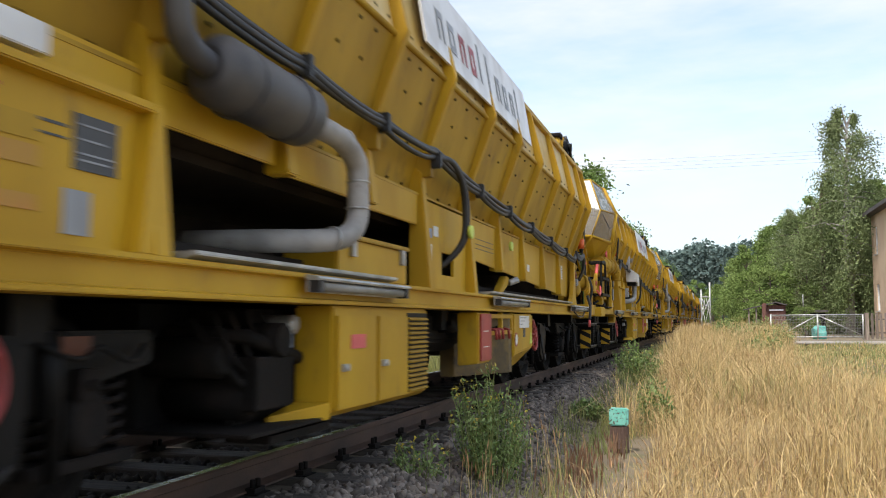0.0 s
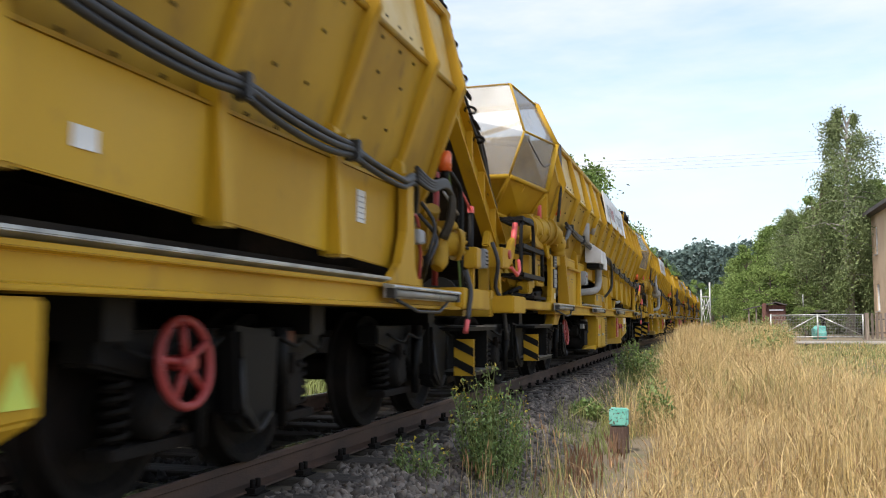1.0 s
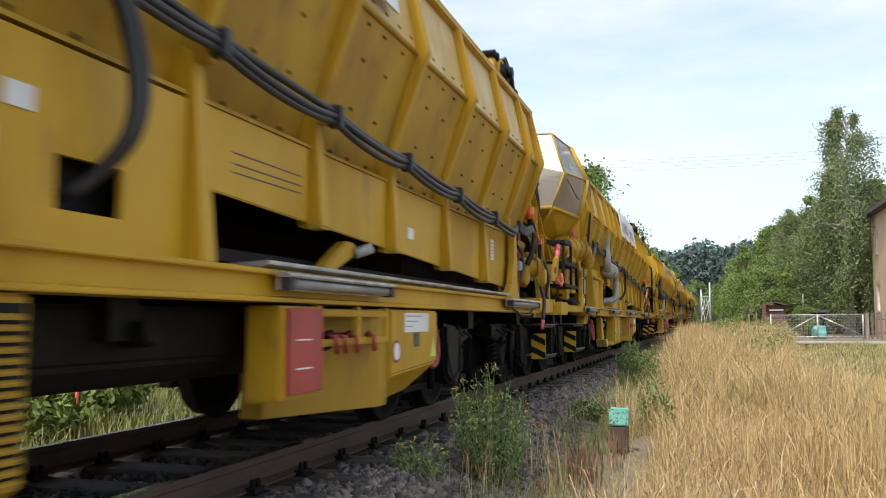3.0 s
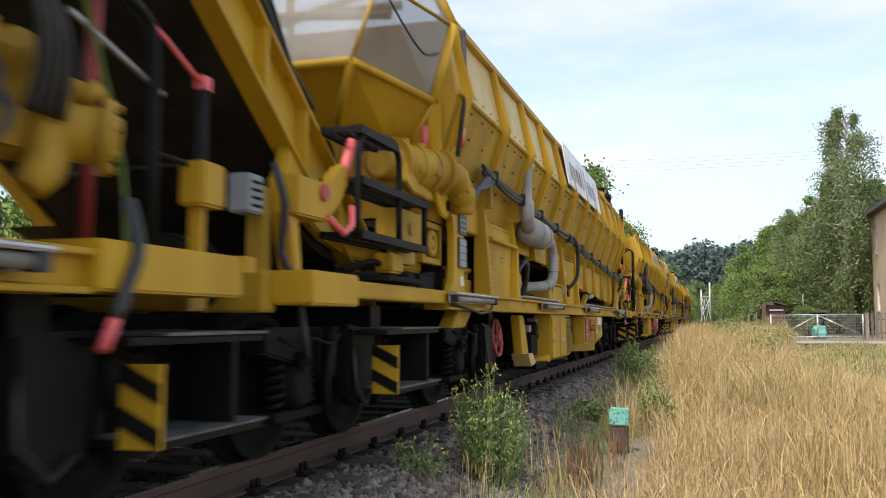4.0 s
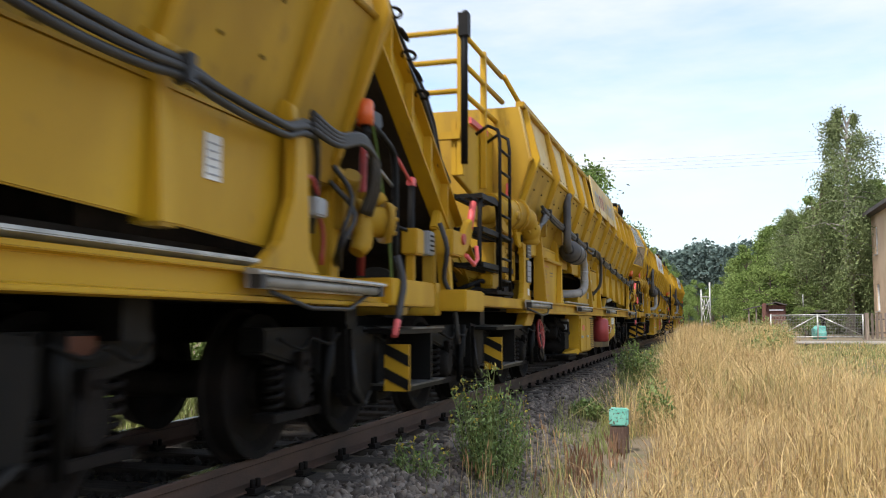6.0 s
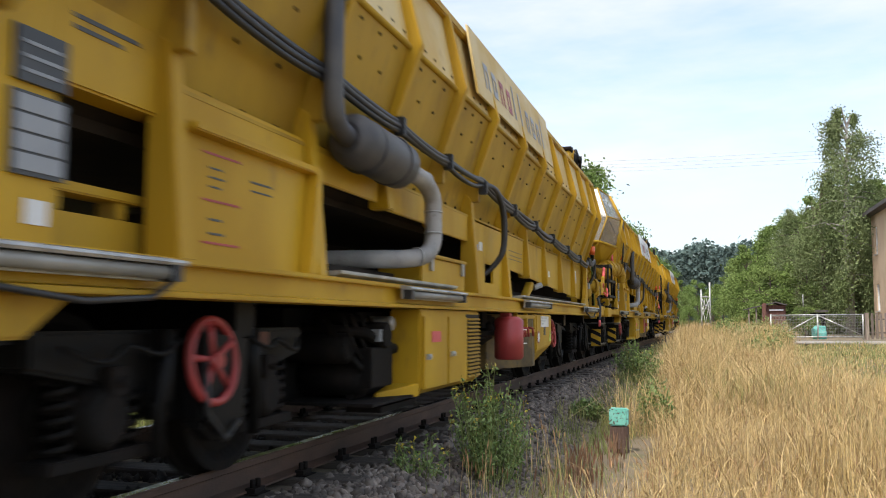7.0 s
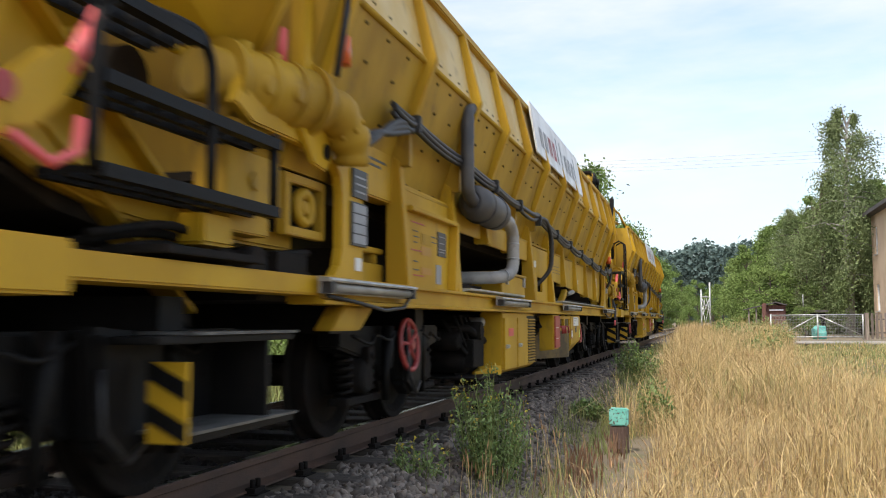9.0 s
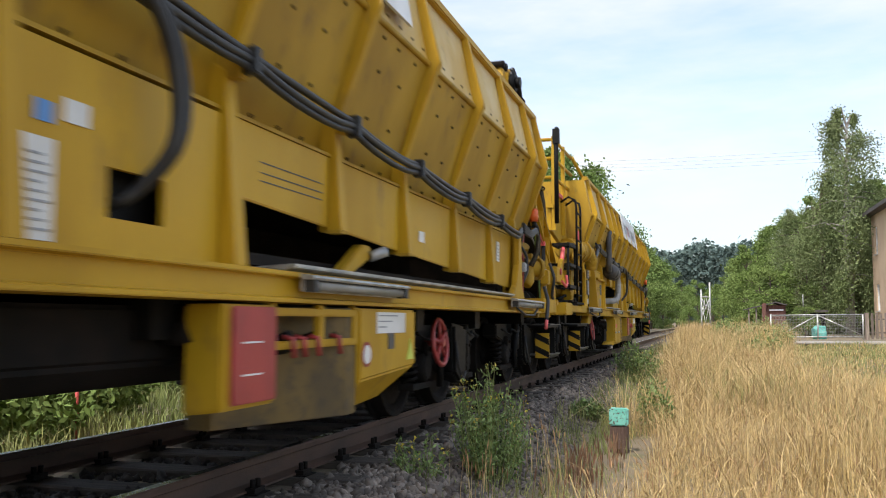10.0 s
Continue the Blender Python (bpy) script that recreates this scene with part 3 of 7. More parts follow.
def build_side(wagon):
    """The plates, boxes and fittings on the side that faces the field."""
    # front plate and plate with the cable hole
    bm = bmesh.new()
    box(bm, 1.315, 1.335, -4.4, -3.26, 1.035, 1.6)
    part("front_plate", bm, YELLOW, wagon, bevel=0.004)
    bm = bmesh.new()
    box(bm, 1.30, 1.40, -4.40, -3.26, 1.565, 1.60)
    part("flange", bm, YELLOW, wagon, bevel=0.006)
    bm = bmesh.new()
    along_x(bm, [(-3.34, 1.036), (-3.20, 1.036), (-3.20, 1.60), (-3.26, 1.60)], 1.335, 1.40)
    part("side_flange", bm, YELLOW, wagon, bevel=0.006)
    bm = bmesh.new()
    x0, x1 = 1.30, 1.325
    for a, b, z0, z1 in ((0.18, 0.63, 1.035, 1.70), (0.97, 1.36, 1.035, 1.70), (0.63, 0.97, 1.035, 1.16), (0.63, 0.97, 1.34, 1.70)):
        box(bm, x0, x1, a, b, z0, z1)
    bmesh.ops.remove_doubles(bm, verts=bm.verts, dist=0.001)
    part("hose_plate", bm, YELLOW, wagon)
    # black sheet added to stand in for the darkness inside the hole
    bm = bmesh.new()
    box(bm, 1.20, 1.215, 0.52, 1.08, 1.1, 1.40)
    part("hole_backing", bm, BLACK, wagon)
    # cables in three strands, clamped on each post head
    sway = random.Random(3)
    for k in range(3):
        bm = bmesh.new()
        pts = []
        heads = [-4.9] + POSTS[0:10] + [7.35]
        for i, (a, b) in enumerate(zip(heads, heads[1:])):
            sag = sway.uniform(0.02, 0.055)
            za = 2.18 - 0.036 * (a + 4.5) + (0.05 if abs(a - 0.12) < 0.1 else 0)
            zb = 2.18 - 0.036 * (b + 4.5) + (0.05 if abs(b - 0.12) < 0.1 else 0)
            for j in range(6):
                f = j / 6
                pts.append((1.43 + 0.012 * (k % 2) + 0.02 * math.sin(f * math.pi), a + (b - a) * f, za + (zb - za) * f - sag * 4 * f * (1 - f) * (0.85 + 0.15 * k) - 0.027 * k))
        pts += [(1.40, 7.55, 1.82 - 0.03 * k), (1.3, 7.8, 1.6 - 0.03 * k), (1.2, 7.95, 1.3)]
        tube(bm, rounded(pts, 2), 0.0195, 8)
        part("cable", bm, RUBBER, wagon, "black rubber cable")
    for y in POSTS[:10]:
        bm = bmesh.new()
        z = 2.18 - 0.036 * (y + 4.5)
        box(bm, 1.40, 1.478, y - 0.028, y + 0.028, z - 0.09, z + 0.035)
        part("cable_clamp", bm, RUBBER, wagon, bevel=0.008)
        bm = bmesh.new()
        box(bm, 1.28, 1.405, y - 0.035, y + 0.035, 1.86, z + 0.02)
        part("clamp_bracket", bm, YELLOW_DIRTY, wagon, bevel=0.005)
    # hoses that drop into the plate
    for k in range(2):
        bm = bmesh.new()
        tube(bm, rounded([(1.43, 0.14 + 0.05 * k, 2.01), (1.47, 0.40 + 0.06 * k, 2.02), (1.48, 0.68 + 0.05 * k, 1.90), (1.47, 0.82 + 0.05 * k, 1.66), (1.44, 0.84 + 0.03 * k, 1.44), (1.31, 0.80, 1.27), (1.21, 0.76, 1.22)]), 0.026, 10)
        part("hose", bm, RUBBER, wagon, "black hose bending into a hole")
    # tool box on the sill
    bm = bmesh.new()
    box(bm, 1.02, 1.36, -1.5, -0.32, 1.035, 1.27)
    tool = part("tool_box", bm, YELLOW, wagon, "yellow steel tool box", bevel=0.012)
    bm = bmesh.new()
    box(bm, 1.01, 1.375, -1.52, -0.30, 1.272, 1.30)
    part("lid", bm, YELLOW_DIRTY, tool, bevel=0.006)
    for y in (-1.3, -0.44):
        bm = bmesh.new()
        box(bm, 1.362, 1.385, y - 0.03, y + 0.03, 1.17, 1.27)
        part("latch", bm, STEEL, tool)
    # sliding walkway plates and tube lamps on the sill
    for y0, y1 in ((-3.05, -0.75), (1.85, 6.9)):
        bm = bmesh.new()
        along_y(bm, [(1.18, 1.04), (1.40, 1.04), (1.45, 1.055), (1.45, 1.072), (1.18, 1.06)], y0, y1)
        part("walkway_plate", bm, STEEL, wagon, "worn grey walkway plate", bevel=0.004)
    for y0, y1 in ((-5.95, -4.65), (-2.0, -0.7), (2.0, 3.35), (6.85, 8.3)):
        bm = bmesh.new()
        along_y(bm, [(1.43, 1.002), (1.50, 0.998), (1.505, 1.008), (1.50, 1.018), (1.43, 1.030)], y0 - 0.05, y1 + 0.05)
        box(bm, 1.43, 1.445, y0 - 0.04, y1 + 0.04, 0.94, 1.002)
        lamp = part("strip_lamp", bm, STEEL, wagon, "unlit strip lamp in a ribbed metal housing")
        for y in (y0, y1):
            bm = bmesh.new()
            box(bm, 1.445, 1.503, y - 0.035, y + 0.02, 0.94, 1.0)
            part("lamp_cap", bm, RUBBER, lamp)
        bm = bmesh.new()
        tube(bm, [(1.47, y0, 0.972), (1.47, y1, 0.972)], 0.026, 12)
        part("lamp_tube", bm, TUBE_WHITE, lamp)
    bm = bmesh.new()
    tube(bm, [(1.45, -4.6, 0.95), (1.46, -4.75, 0.88), (1.46, -5.1, 0.86), (1.45, -5.5, 0.9), (1.44, -5.9, 0.93)], 0.012, 6)
    part("lamp_cable", bm, RUBBER, wagon)
    bm = bmesh.new()
    tube(bm, [(1.45, 8.2, 0.95), (1.46, 7.9, 0.86), (1.46, 7.4, 0.86), (1.45, 7.0, 0.93)], 0.012, 6)
    part("lamp_cable", bm, RUBBER, wagon)
    # lever ends on the walkway
    bm = bmesh.new()
    along_x(bm, [(2.75, 1.08), (2.92, 1.08), (3.25, 1.2), (3.22, 1.27), (3.1, 1.27)], 1.22, 1.3)
    part("lever", bm, YELLOW, wagon, bevel=0.01)
    bm = bmesh.new()
    tube(bm, [(1.30, 3.2, 1.2), (1.38, 3.28, 1.24)], 0.035, 10)
    part("lever_roller", bm, STEEL, wagon)
    # engine housing under the sill
    housing = part("engine_housing", _housing(), YELLOW, wagon, "yellow engine housing with doors and a grille", bevel=0.012)
    for a, b in ((-1.60, -1.0), (-0.98, -0.42)):
        bm = bmesh.new()
        box(bm, 1.392, 1.412, a + 0.01, b - 0.01, 0.31, 0.83)
        door = part("door", bm, YELLOW, housing, bevel=0.006)
        bm = bmesh.new()
        box(bm, 1.41, 1.432, a + 0.05, a + 0.12, 0.52, 0.56)
        tube(bm, [(1.412, a + 0.085, 0.54), (1.445, a + 0.085, 0.54)], 0.018, 8)
        part("latch", bm, STEEL, housing)
    for i in range(16):
        bm = bmesh.new()
        z = 0.33 + i * 0.032
        along_y(bm, [(1.394, z), (1.412, z - 0.01), (1.414, z - 0.002), (1.396, z + 0.010)], -0.38, 0.01)
        part("grille_slat", bm, YELLOW_DIRTY, housing)
    # solid black block added to stand in for the darkness behind the slats
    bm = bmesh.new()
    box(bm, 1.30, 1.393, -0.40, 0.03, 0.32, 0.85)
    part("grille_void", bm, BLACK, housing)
    bm = bmesh.new()
    box(bm, 1.413, 1.417, -1.42, -1.20, 0.64, 0.72)
    part("sticker", bm, PINK, housing, "faded red sticker")
    bm = bmesh.new()
    box(bm, 0.7, 1.05, -1.95, -1.4, 0.36, 0.86)
    tube(bm, [(0.9, -2.0, 0.5), (1.12, -2.0, 0.5)], 0.13, 14)
    tube(bm, [(0.8, -2.3, 0.75), (1.2, -2.2, 0.72), (1.22, -1.7, 0.6)], 0.04, 8)
    tube(bm, [(1.0, -2.4, 0.8), (1.18, -2.25, 0.5), (1.12, -1.6, 0.4)], 0.025, 8)
    box(bm, 1.05, 1.25, -2.2, -1.8, 0.36, 0.62)
    tube(bm, [(1.05, -1.95, 0.7), (1.27, -1.95, 0.7)], 0.09, 12)
    part("engine_block", bm, GRIME, wagon, "oily dark engine with pipes", bevel=0.01)
    bm = bmesh.new()
    box(bm, 1.05, 1.3, -2.15, -1.45, 0.2, 0.24)
    box(bm, 1.05, 1.1, -2.15, -1.45, 0.24, 0.36)
    part("engine_tray", bm, GRIME, wagon)
    bm = bmesh.new()
    box(bm, 0.5, 1.36, -2.45, -1.63, 0.265, 0.285)
    part("bay_floor", bm, GRIME, wagon, "grimy floor under the engine", bevel=0.004)
    bm = bmesh.new()
    quad_prism(bm, [(1.20, -1.96, 0.268), (1.388, -1.63, 0.268), (1.388, -1.63, 0.36), (1.20, -1.96, 0.31)], [(1.17, -1.96, 0.268), (1.17, -1.63, 0.268), (1.17, -1.63, 0.36), (1.17, -1.96, 0.31)])
    part("bay_corner", bm, YELLOW, wagon, bevel=0.006)
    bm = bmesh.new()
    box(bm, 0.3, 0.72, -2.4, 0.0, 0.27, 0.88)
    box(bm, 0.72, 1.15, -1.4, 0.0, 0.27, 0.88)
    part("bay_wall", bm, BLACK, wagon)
    for k, (y, z, r) in enumerate(((-2.3, 0.62, 0.10), (-2.1, 0.42, 0.12), (-1.95, 0.70, 0.07), (-1.75, 0.78, 0.05))):
        bm = bmesh.new()
        tube(bm, [(0.72, y, z), (1.12 + 0.03 * k, y, z), (1.15 + 0.03 * k, y, z)], [r, r, r * 0.7], 14)
        flange_bolts(bm, (1.12 + 0.03 * k, y, z), (1, 0, 0), r * 0.8, 6, 0.012)
        part("pulley", bm, STEEL if k == 3 else GRIME, wagon)
    for k in range(4):
        bm = bmesh.new()
        tube(bm, rounded([(1.12, -2.4 + 0.15 * k, 0.84), (1.18, -2.3 + 0.16 * k, 0.62), (1.16, -2.1 + 0.12 * k, 0.5), (1.10, -1.95 + 0.1 * k, 0.34)], 4), 0.012 + 0.003 * (k % 2), 7)
        part("engine_hose", bm, GRIME, wagon)
    bm = bmesh.new()
    box(bm, 1.20, 1.26, -1.98, -1.84, 0.66, 0.74)
    part("notice", bm, SIGNGREY, wagon, "pale notice plate in the engine bay")
    # tank, fire-point panel, valve gear and end box
    # the tank's shade is put into its colour by the near-black steel
    bm = bmesh.new()
    along_y(bm, [(0.2, 0.86), (1.1, 0.86), (1.1, 0.62), (0.98, 0.52), (0.2, 0.52)], 0.2, 3.2)
    part("tank", bm, GRIME, wagon, "tank with a chamfered underside, shade painted in as near black", bevel=0.02)
    bm = bmesh.new()
    along_y(bm, [(1.22, 0.87), (1.41, 0.87), (1.41, 0.42), (1.22, 0.40)], 1.90, 2.36)
    part("valve_case", bm, YELLOW, wagon, bevel=0.012)
    bm = bmesh.new()
    plan = [(0.9, 2.42), (1.04, 2.42), (1.385, 3.26), (1.385, 3.398), (0.9, 3.398)]
    quad_prism(bm, [(x, y, 0.27) for x, y in plan], [(x, y, 0.87) for x, y in plan])
    part("lower_case", bm, YELLOW_DIRTY, wagon, "yellow case with a slanted face behind the valves", bevel=0.006)
    bm = bmesh.new()
    tube(bm, [(1.1, 1.3, 0.74), (1.2, 1.3, 0.74), (1.24, 1.3, 0.76)], [0.05, 0.05, 0.06], 12)
    part("filler", bm, GRIME, wagon)
    bm = bmesh.new()
    box(bm, 1.36, 1.40, 2.37, 3.39, 0.82, 0.86)
    box(bm, 1.36, 1.40, 2.37, 3.39, 0.66, 0.70)
    for y in (2.36, 2.9, 3.36):
        box(bm, 1.36, 1.40, y - 0.03, y + 0.03, 0.66, 0.88)
    part("valve_frame", bm, YELLOW, wagon, bevel=0.006)
    for y in (2.5, 2.62, 2.78, 3.05):
        bm = bmesh.new()
        tube(bm, [(1.38, y, 0.72), (1.43, y, 0.71), (1.435, y + 0.01, 0.62)], 0.014, 8)
        part("valve_handle", bm, RED, wagon, "small red valve handle")
    bm = bmesh.new()
    tube(bm, [(1.2, 2.4, 0.66), (1.2, 3.38, 0.66)], 0.04, 10)
    tube(bm, [(1.3, 2.55, 0.76), (1.3, 2.55, 0.66), (1.2, 2.6, 0.66)], 0.02, 8)
    for y in (2.62, 2.95, 3.2):
        tube(bm, [(1.2, y, 0.66), (1.36, y, 0.72)], 0.035, 8)
    part("valve_pipe", bm, GRIME, wagon)
    bm = bmesh.new()
    quad_prism(bm, [(0.9, 3.4, 0.87), (1.41, 3.4, 0.87), (1.41, 3.4, 0.45), (1.26, 3.4, 0.26), (0.9, 3.4, 0.26)], [(0.9, 4.4, 0.87), (1.41, 4.4, 0.87), (1.41, 4.4, 0.50), (1.26, 4.05, 0.30), (0.9, 4.05, 0.30)])
    end_box = part("battery_box", bm, YELLOW, wagon, "yellow box with a cut-away lower corner", bevel=0.012)
    bm = bmesh.new()
    box(bm, 1.412, 1.416, 3.66, 4.18, 0.72, 0.85)
    notice = part("notice", bm, WHITE, end_box, "white notice with lines of print")
    for k in range(3):
        bm = bmesh.new()
        box(bm, 1.4165, 1.418, 3.69, 4.02 - 0.1 * k, 0.825 - 0.035 * k, 0.833 - 0.035 * k)
        part("print_line", bm, SIGNGREY, notice)
    bm = bmesh.new()
    tube(bm, [(1.411, 3.50, 0.60), (1.415, 3.50, 0.60)], 0.075, 20)
    disc = part("sign_disc", bm, RED, end_box, "round red and white prohibition sign")
    bm = bmesh.new()
    tube(bm, [(1.4155, 3.50, 0.60), (1.418, 3.50, 0.60)], 0.056, 20)
    part("disc_face", bm, WHITE, disc)
    bm = bmesh.new()
    along_x(bm, [(4.22, 0.54), (4.36, 0.54), (4.29, 0.68)], 1.411, 1.416)
    part("sign_triangle", bm, HIVIS, end_box, "small yellow-green triangle sign")
    bm = bmesh.new()
    box(bm, 1.412, 1.416, 3.86, 3.97, 0.62, 0.72)
    part("dark_label", bm, PRINT, end_box)
    # printed bars and stickers on the plates
    bm = bmesh.new()
    for y, z, w, h in ((-4.2, 1.44, 0.1, 0.008), (-4.2, 1.40, 0.12, 0.008), (-4.2, 1.36, 0.09, 0.008), (-3.85, 1.43, 0.2, 0.01), (-3.85, 1.39, 0.2, 0.008), (-4.2, 1.22, 0.1, 0.01), (-4.2, 1.16, 0.12, 0.01), (1.75, 1.55, 0.7, 0.006), (1.75, 1.50, 0.7, 0.006), (1.75, 1.46, 0.7, 0.006)):
        box(bm, 1.336, 1.3385, y, y + w, z, z + h) if y < 0 else box(bm, 1.311, 1.3135, y, y + w, z, z + h)
    tagged(part("print", bm, PRINT, wagon, "small dark lines of print"), kind="stuff")
    for z in (1.50, 1.30, 1.12):
        bm = bmesh.new()
        box(bm, 1.336, 1.3385, -4.25, -3.95, z, z + 0.010)
        part("red_print", bm, RED, wagon, "thin red line of print")
    bm = bmesh.new()
    for z in range(9):
        box(bm, 1.332, 1.334, 0.235, 0.345 - 0.02 * (z % 3), 1.08 + 0.03 * z, 1.088 + 0.03 * z)
    for z in range(5):
        box(bm, 1.318, 1.320, 6.665, 6.765 - 0.015 * (z % 2), 1.42 + 0.034 * z, 1.428 + 0.034 * z)
    tagged(part("sticker_text", bm, SIGNGREY, wagon, "grey lines of print on the stickers"), kind="stuff")
    bm = bmesh.new()
    box(bm, 1.327, 1.331, 0.27, 0.35, 1.43, 1.50)
    part("blue_sticker", bm, BLUE, wagon, "small blue sticker")
    for x, a, b, z0, z1 in ((1.327, 0.22, 0.36, 1.05, 1.38), (1.327, 0.40, 0.52, 1.45, 1.53), (1.313, 6.65, 6.78, 1.40, 1.60), (1.313, 4.15, 4.28, 1.38, 1.46)):
        bm = bmesh.new()
        box(bm, x, x + 0.004, a, b, z0, z1)
        part("sticker", bm, WHITE, wagon, "white paper sticker")


def _housing():
    bm = bmesh.new()
    along_y(bm, [(1.16, 0.88), (1.39, 0.88), (1.39, 0.31), (1.33, 0.27), (1.16, 0.27)], -1.62, 0.05)
    return bm


def build_bogies(wagon):
    for y0, y1 in ((AXLES[0], AXLES[1]), (AXLES[2], AXLES[3]), (AXLES[4], AXLES[5]), (AXLES[6], AXLES[7])):
        mid = (y0 + y1) / 2
        bogie = new("bogie")
        bogie.parent = wagon
        bogie.location = (0, mid, 0)
        bogie.empty_display_size = 0.1
        h = (y1 - y0) / 2
        tagged(bogie, "black two-axle bogie with coil springs")
        for side in (1, -1):
            bm = bmesh.new()
            x0, x1 = sorted((side * 0.92, side * 1.08))
            along_x(bm, [(-h - 0.42, 0.62), (-h - 0.1, 0.56), (-h + 0.2, 0.50), (-0.2, 0.36), (0.2, 0.36), (h - 0.2, 0.50), (h + 0.1, 0.56), (h + 0.42, 0.62), (h + 0.42, 0.76), (-h - 0.42, 0.76)], x0, x1)
            part("side_frame", bm, BLACK, bogie, bevel=0.015)
            for a in (-h, h):
                for k in (-1, 1):
                    bm = bmesh.new()
                    pts = [(side * 1.02 + 0.055 * math.cos(t * 0.9), a + k * 0.2 + 0.055 * math.sin(t * 0.9), 0.28 + 0.0075 * t) for t in range(40)]
                    tube(bm, pts, 0.014, 6)
                    part("coil_spring", bm, GRIME, bogie, "dusty coil spring")
                bm = bmesh.new()
                tube(bm, [(side * 0.85, a, 0.42), (side * 1.09, a, 0.42), (side * 1.12, a, 0.42)], [0.13, 0.13, 0.10], 14)
                box(bm, min(side * 0.95, side * 1.09), max(side * 0.95, side * 1.09), a - 0.3, a + 0.3, 0.24, 0.29)
                part("axle_box", bm, GRIME, bogie, bevel=0.006)
            bm = bmesh.new()
            along_x(bm, [(-0.2, 0.78), (0.24, 0.74), (0.2, 0.30), (0.0, 0.24), (-0.16, 0.34)], min(side * 1.08, side * 1.22), max(side * 1.08, side * 1.22))
            part("brake_cylinder", bm, BLACK, bogie, bevel=0.03)
            bm = bmesh.new()
            tube(bm, [(side * 1.23, -0.18, 0.62), (side * 1.26, -0.2, 0.4), (side * 1.26, -0.05, 0.27), (side * 1.24, 0.1, 0.34)], 0.013, 6)
            part("air_hose", bm, RUBBER, bogie)
            for k in (-1, 1):
                bm = bmesh.new()
                tube(bm, [(side * 1.15, k * 0.40, 0.24), (side * 1.15, k * 0.40, 0.46), (side * 1.15, k * 0.38, 0.47), (side * 1.15, k * 0.36, 0.76)], [0.03, 0.03, 0.045, 0.045], 10)
                part("damper", bm, BLACK, bogie, "black upright damper")
                bm = bmesh.new()
                tube(bm, rounded([(side * 1.12, k * 0.95, 0.70), (side * 1.18, k * 0.78, 0.64), (side * 1.16, k * 0.62, 0.70), (side * 1.20, k * 0.46, 0.66), (side * 1.18, k * 0.28, 0.72)], 3), 0.012, 6)
                part("brake_pipe", bm, BLACK, bogie)
                bm = bmesh.new()
                box(bm, min(side * 1.08, side * 1.13), max(side * 1.08, side * 1.13), k * 0.62 - 0.06, k * 0.62 + 0.06, 0.50, 0.62)
                tube(bm, [(side * 1.13, k * 0.62, 0.56), (side * 1.15, k * 0.62, 0.56)], 0.025, 8)
                part("pad_holder", bm, GRIME, bogie, bevel=0.008)
            bm = bmesh.new()
            box(bm, min(side * 1.081, side * 1.09), max(side * 1.081, side * 1.09), 0.46, 0.66, 0.66, 0.74)
            part("notice_plate", bm, RUST_PLATE, bogie, "small rust-red plate")
        for a in (-h, h):
            bm = bmesh.new()
            half = [(0.95, 0.002), (0.95, 0.08), (0.87, 0.08), (0.87, 0.13), (0.82, 0.14), (0.795, 0.32), (0.84, 0.37), (0.84, WHEEL_R - 0.004), (0.73, WHEEL_R), (0.718, WHEEL_R + 0.028), (0.69, WHEEL_R + 0.028), (0.69, 0.36), (0.745, 0.31), (0.73, 0.13), (0.70, 0.08)]
            lathe(bm, half + [(-x, r) for x, r in reversed(half)], 40)
            wheelset = part("wheelset", bm, GRIME, bogie, "dark steel wheels on an axle")
            wheelset.location = (0, a, WHEEL_R)


def build_handwheel(wagon, y):
    bm = bmesh.new()
    c = (1.22, y, 0.62)
    ring(bm, c, (1, 0, 0.1), 0.185, 0.02, 28, 8)
    for k in range(5):
        t = 2 * math.pi * k / 5 + 0.5
        tube(bm, [c, (1.22, y + 0.18 * math.cos(t), 0.62 + 0.18 * math.sin(t))], 0.016, 8)
    tube(bm, [(1.1, y, 0.62), (1.26, y, 0.62)], 0.035, 10)
    part("handwheel", bm, RED, wagon, "red five-spoke brake handwheel")


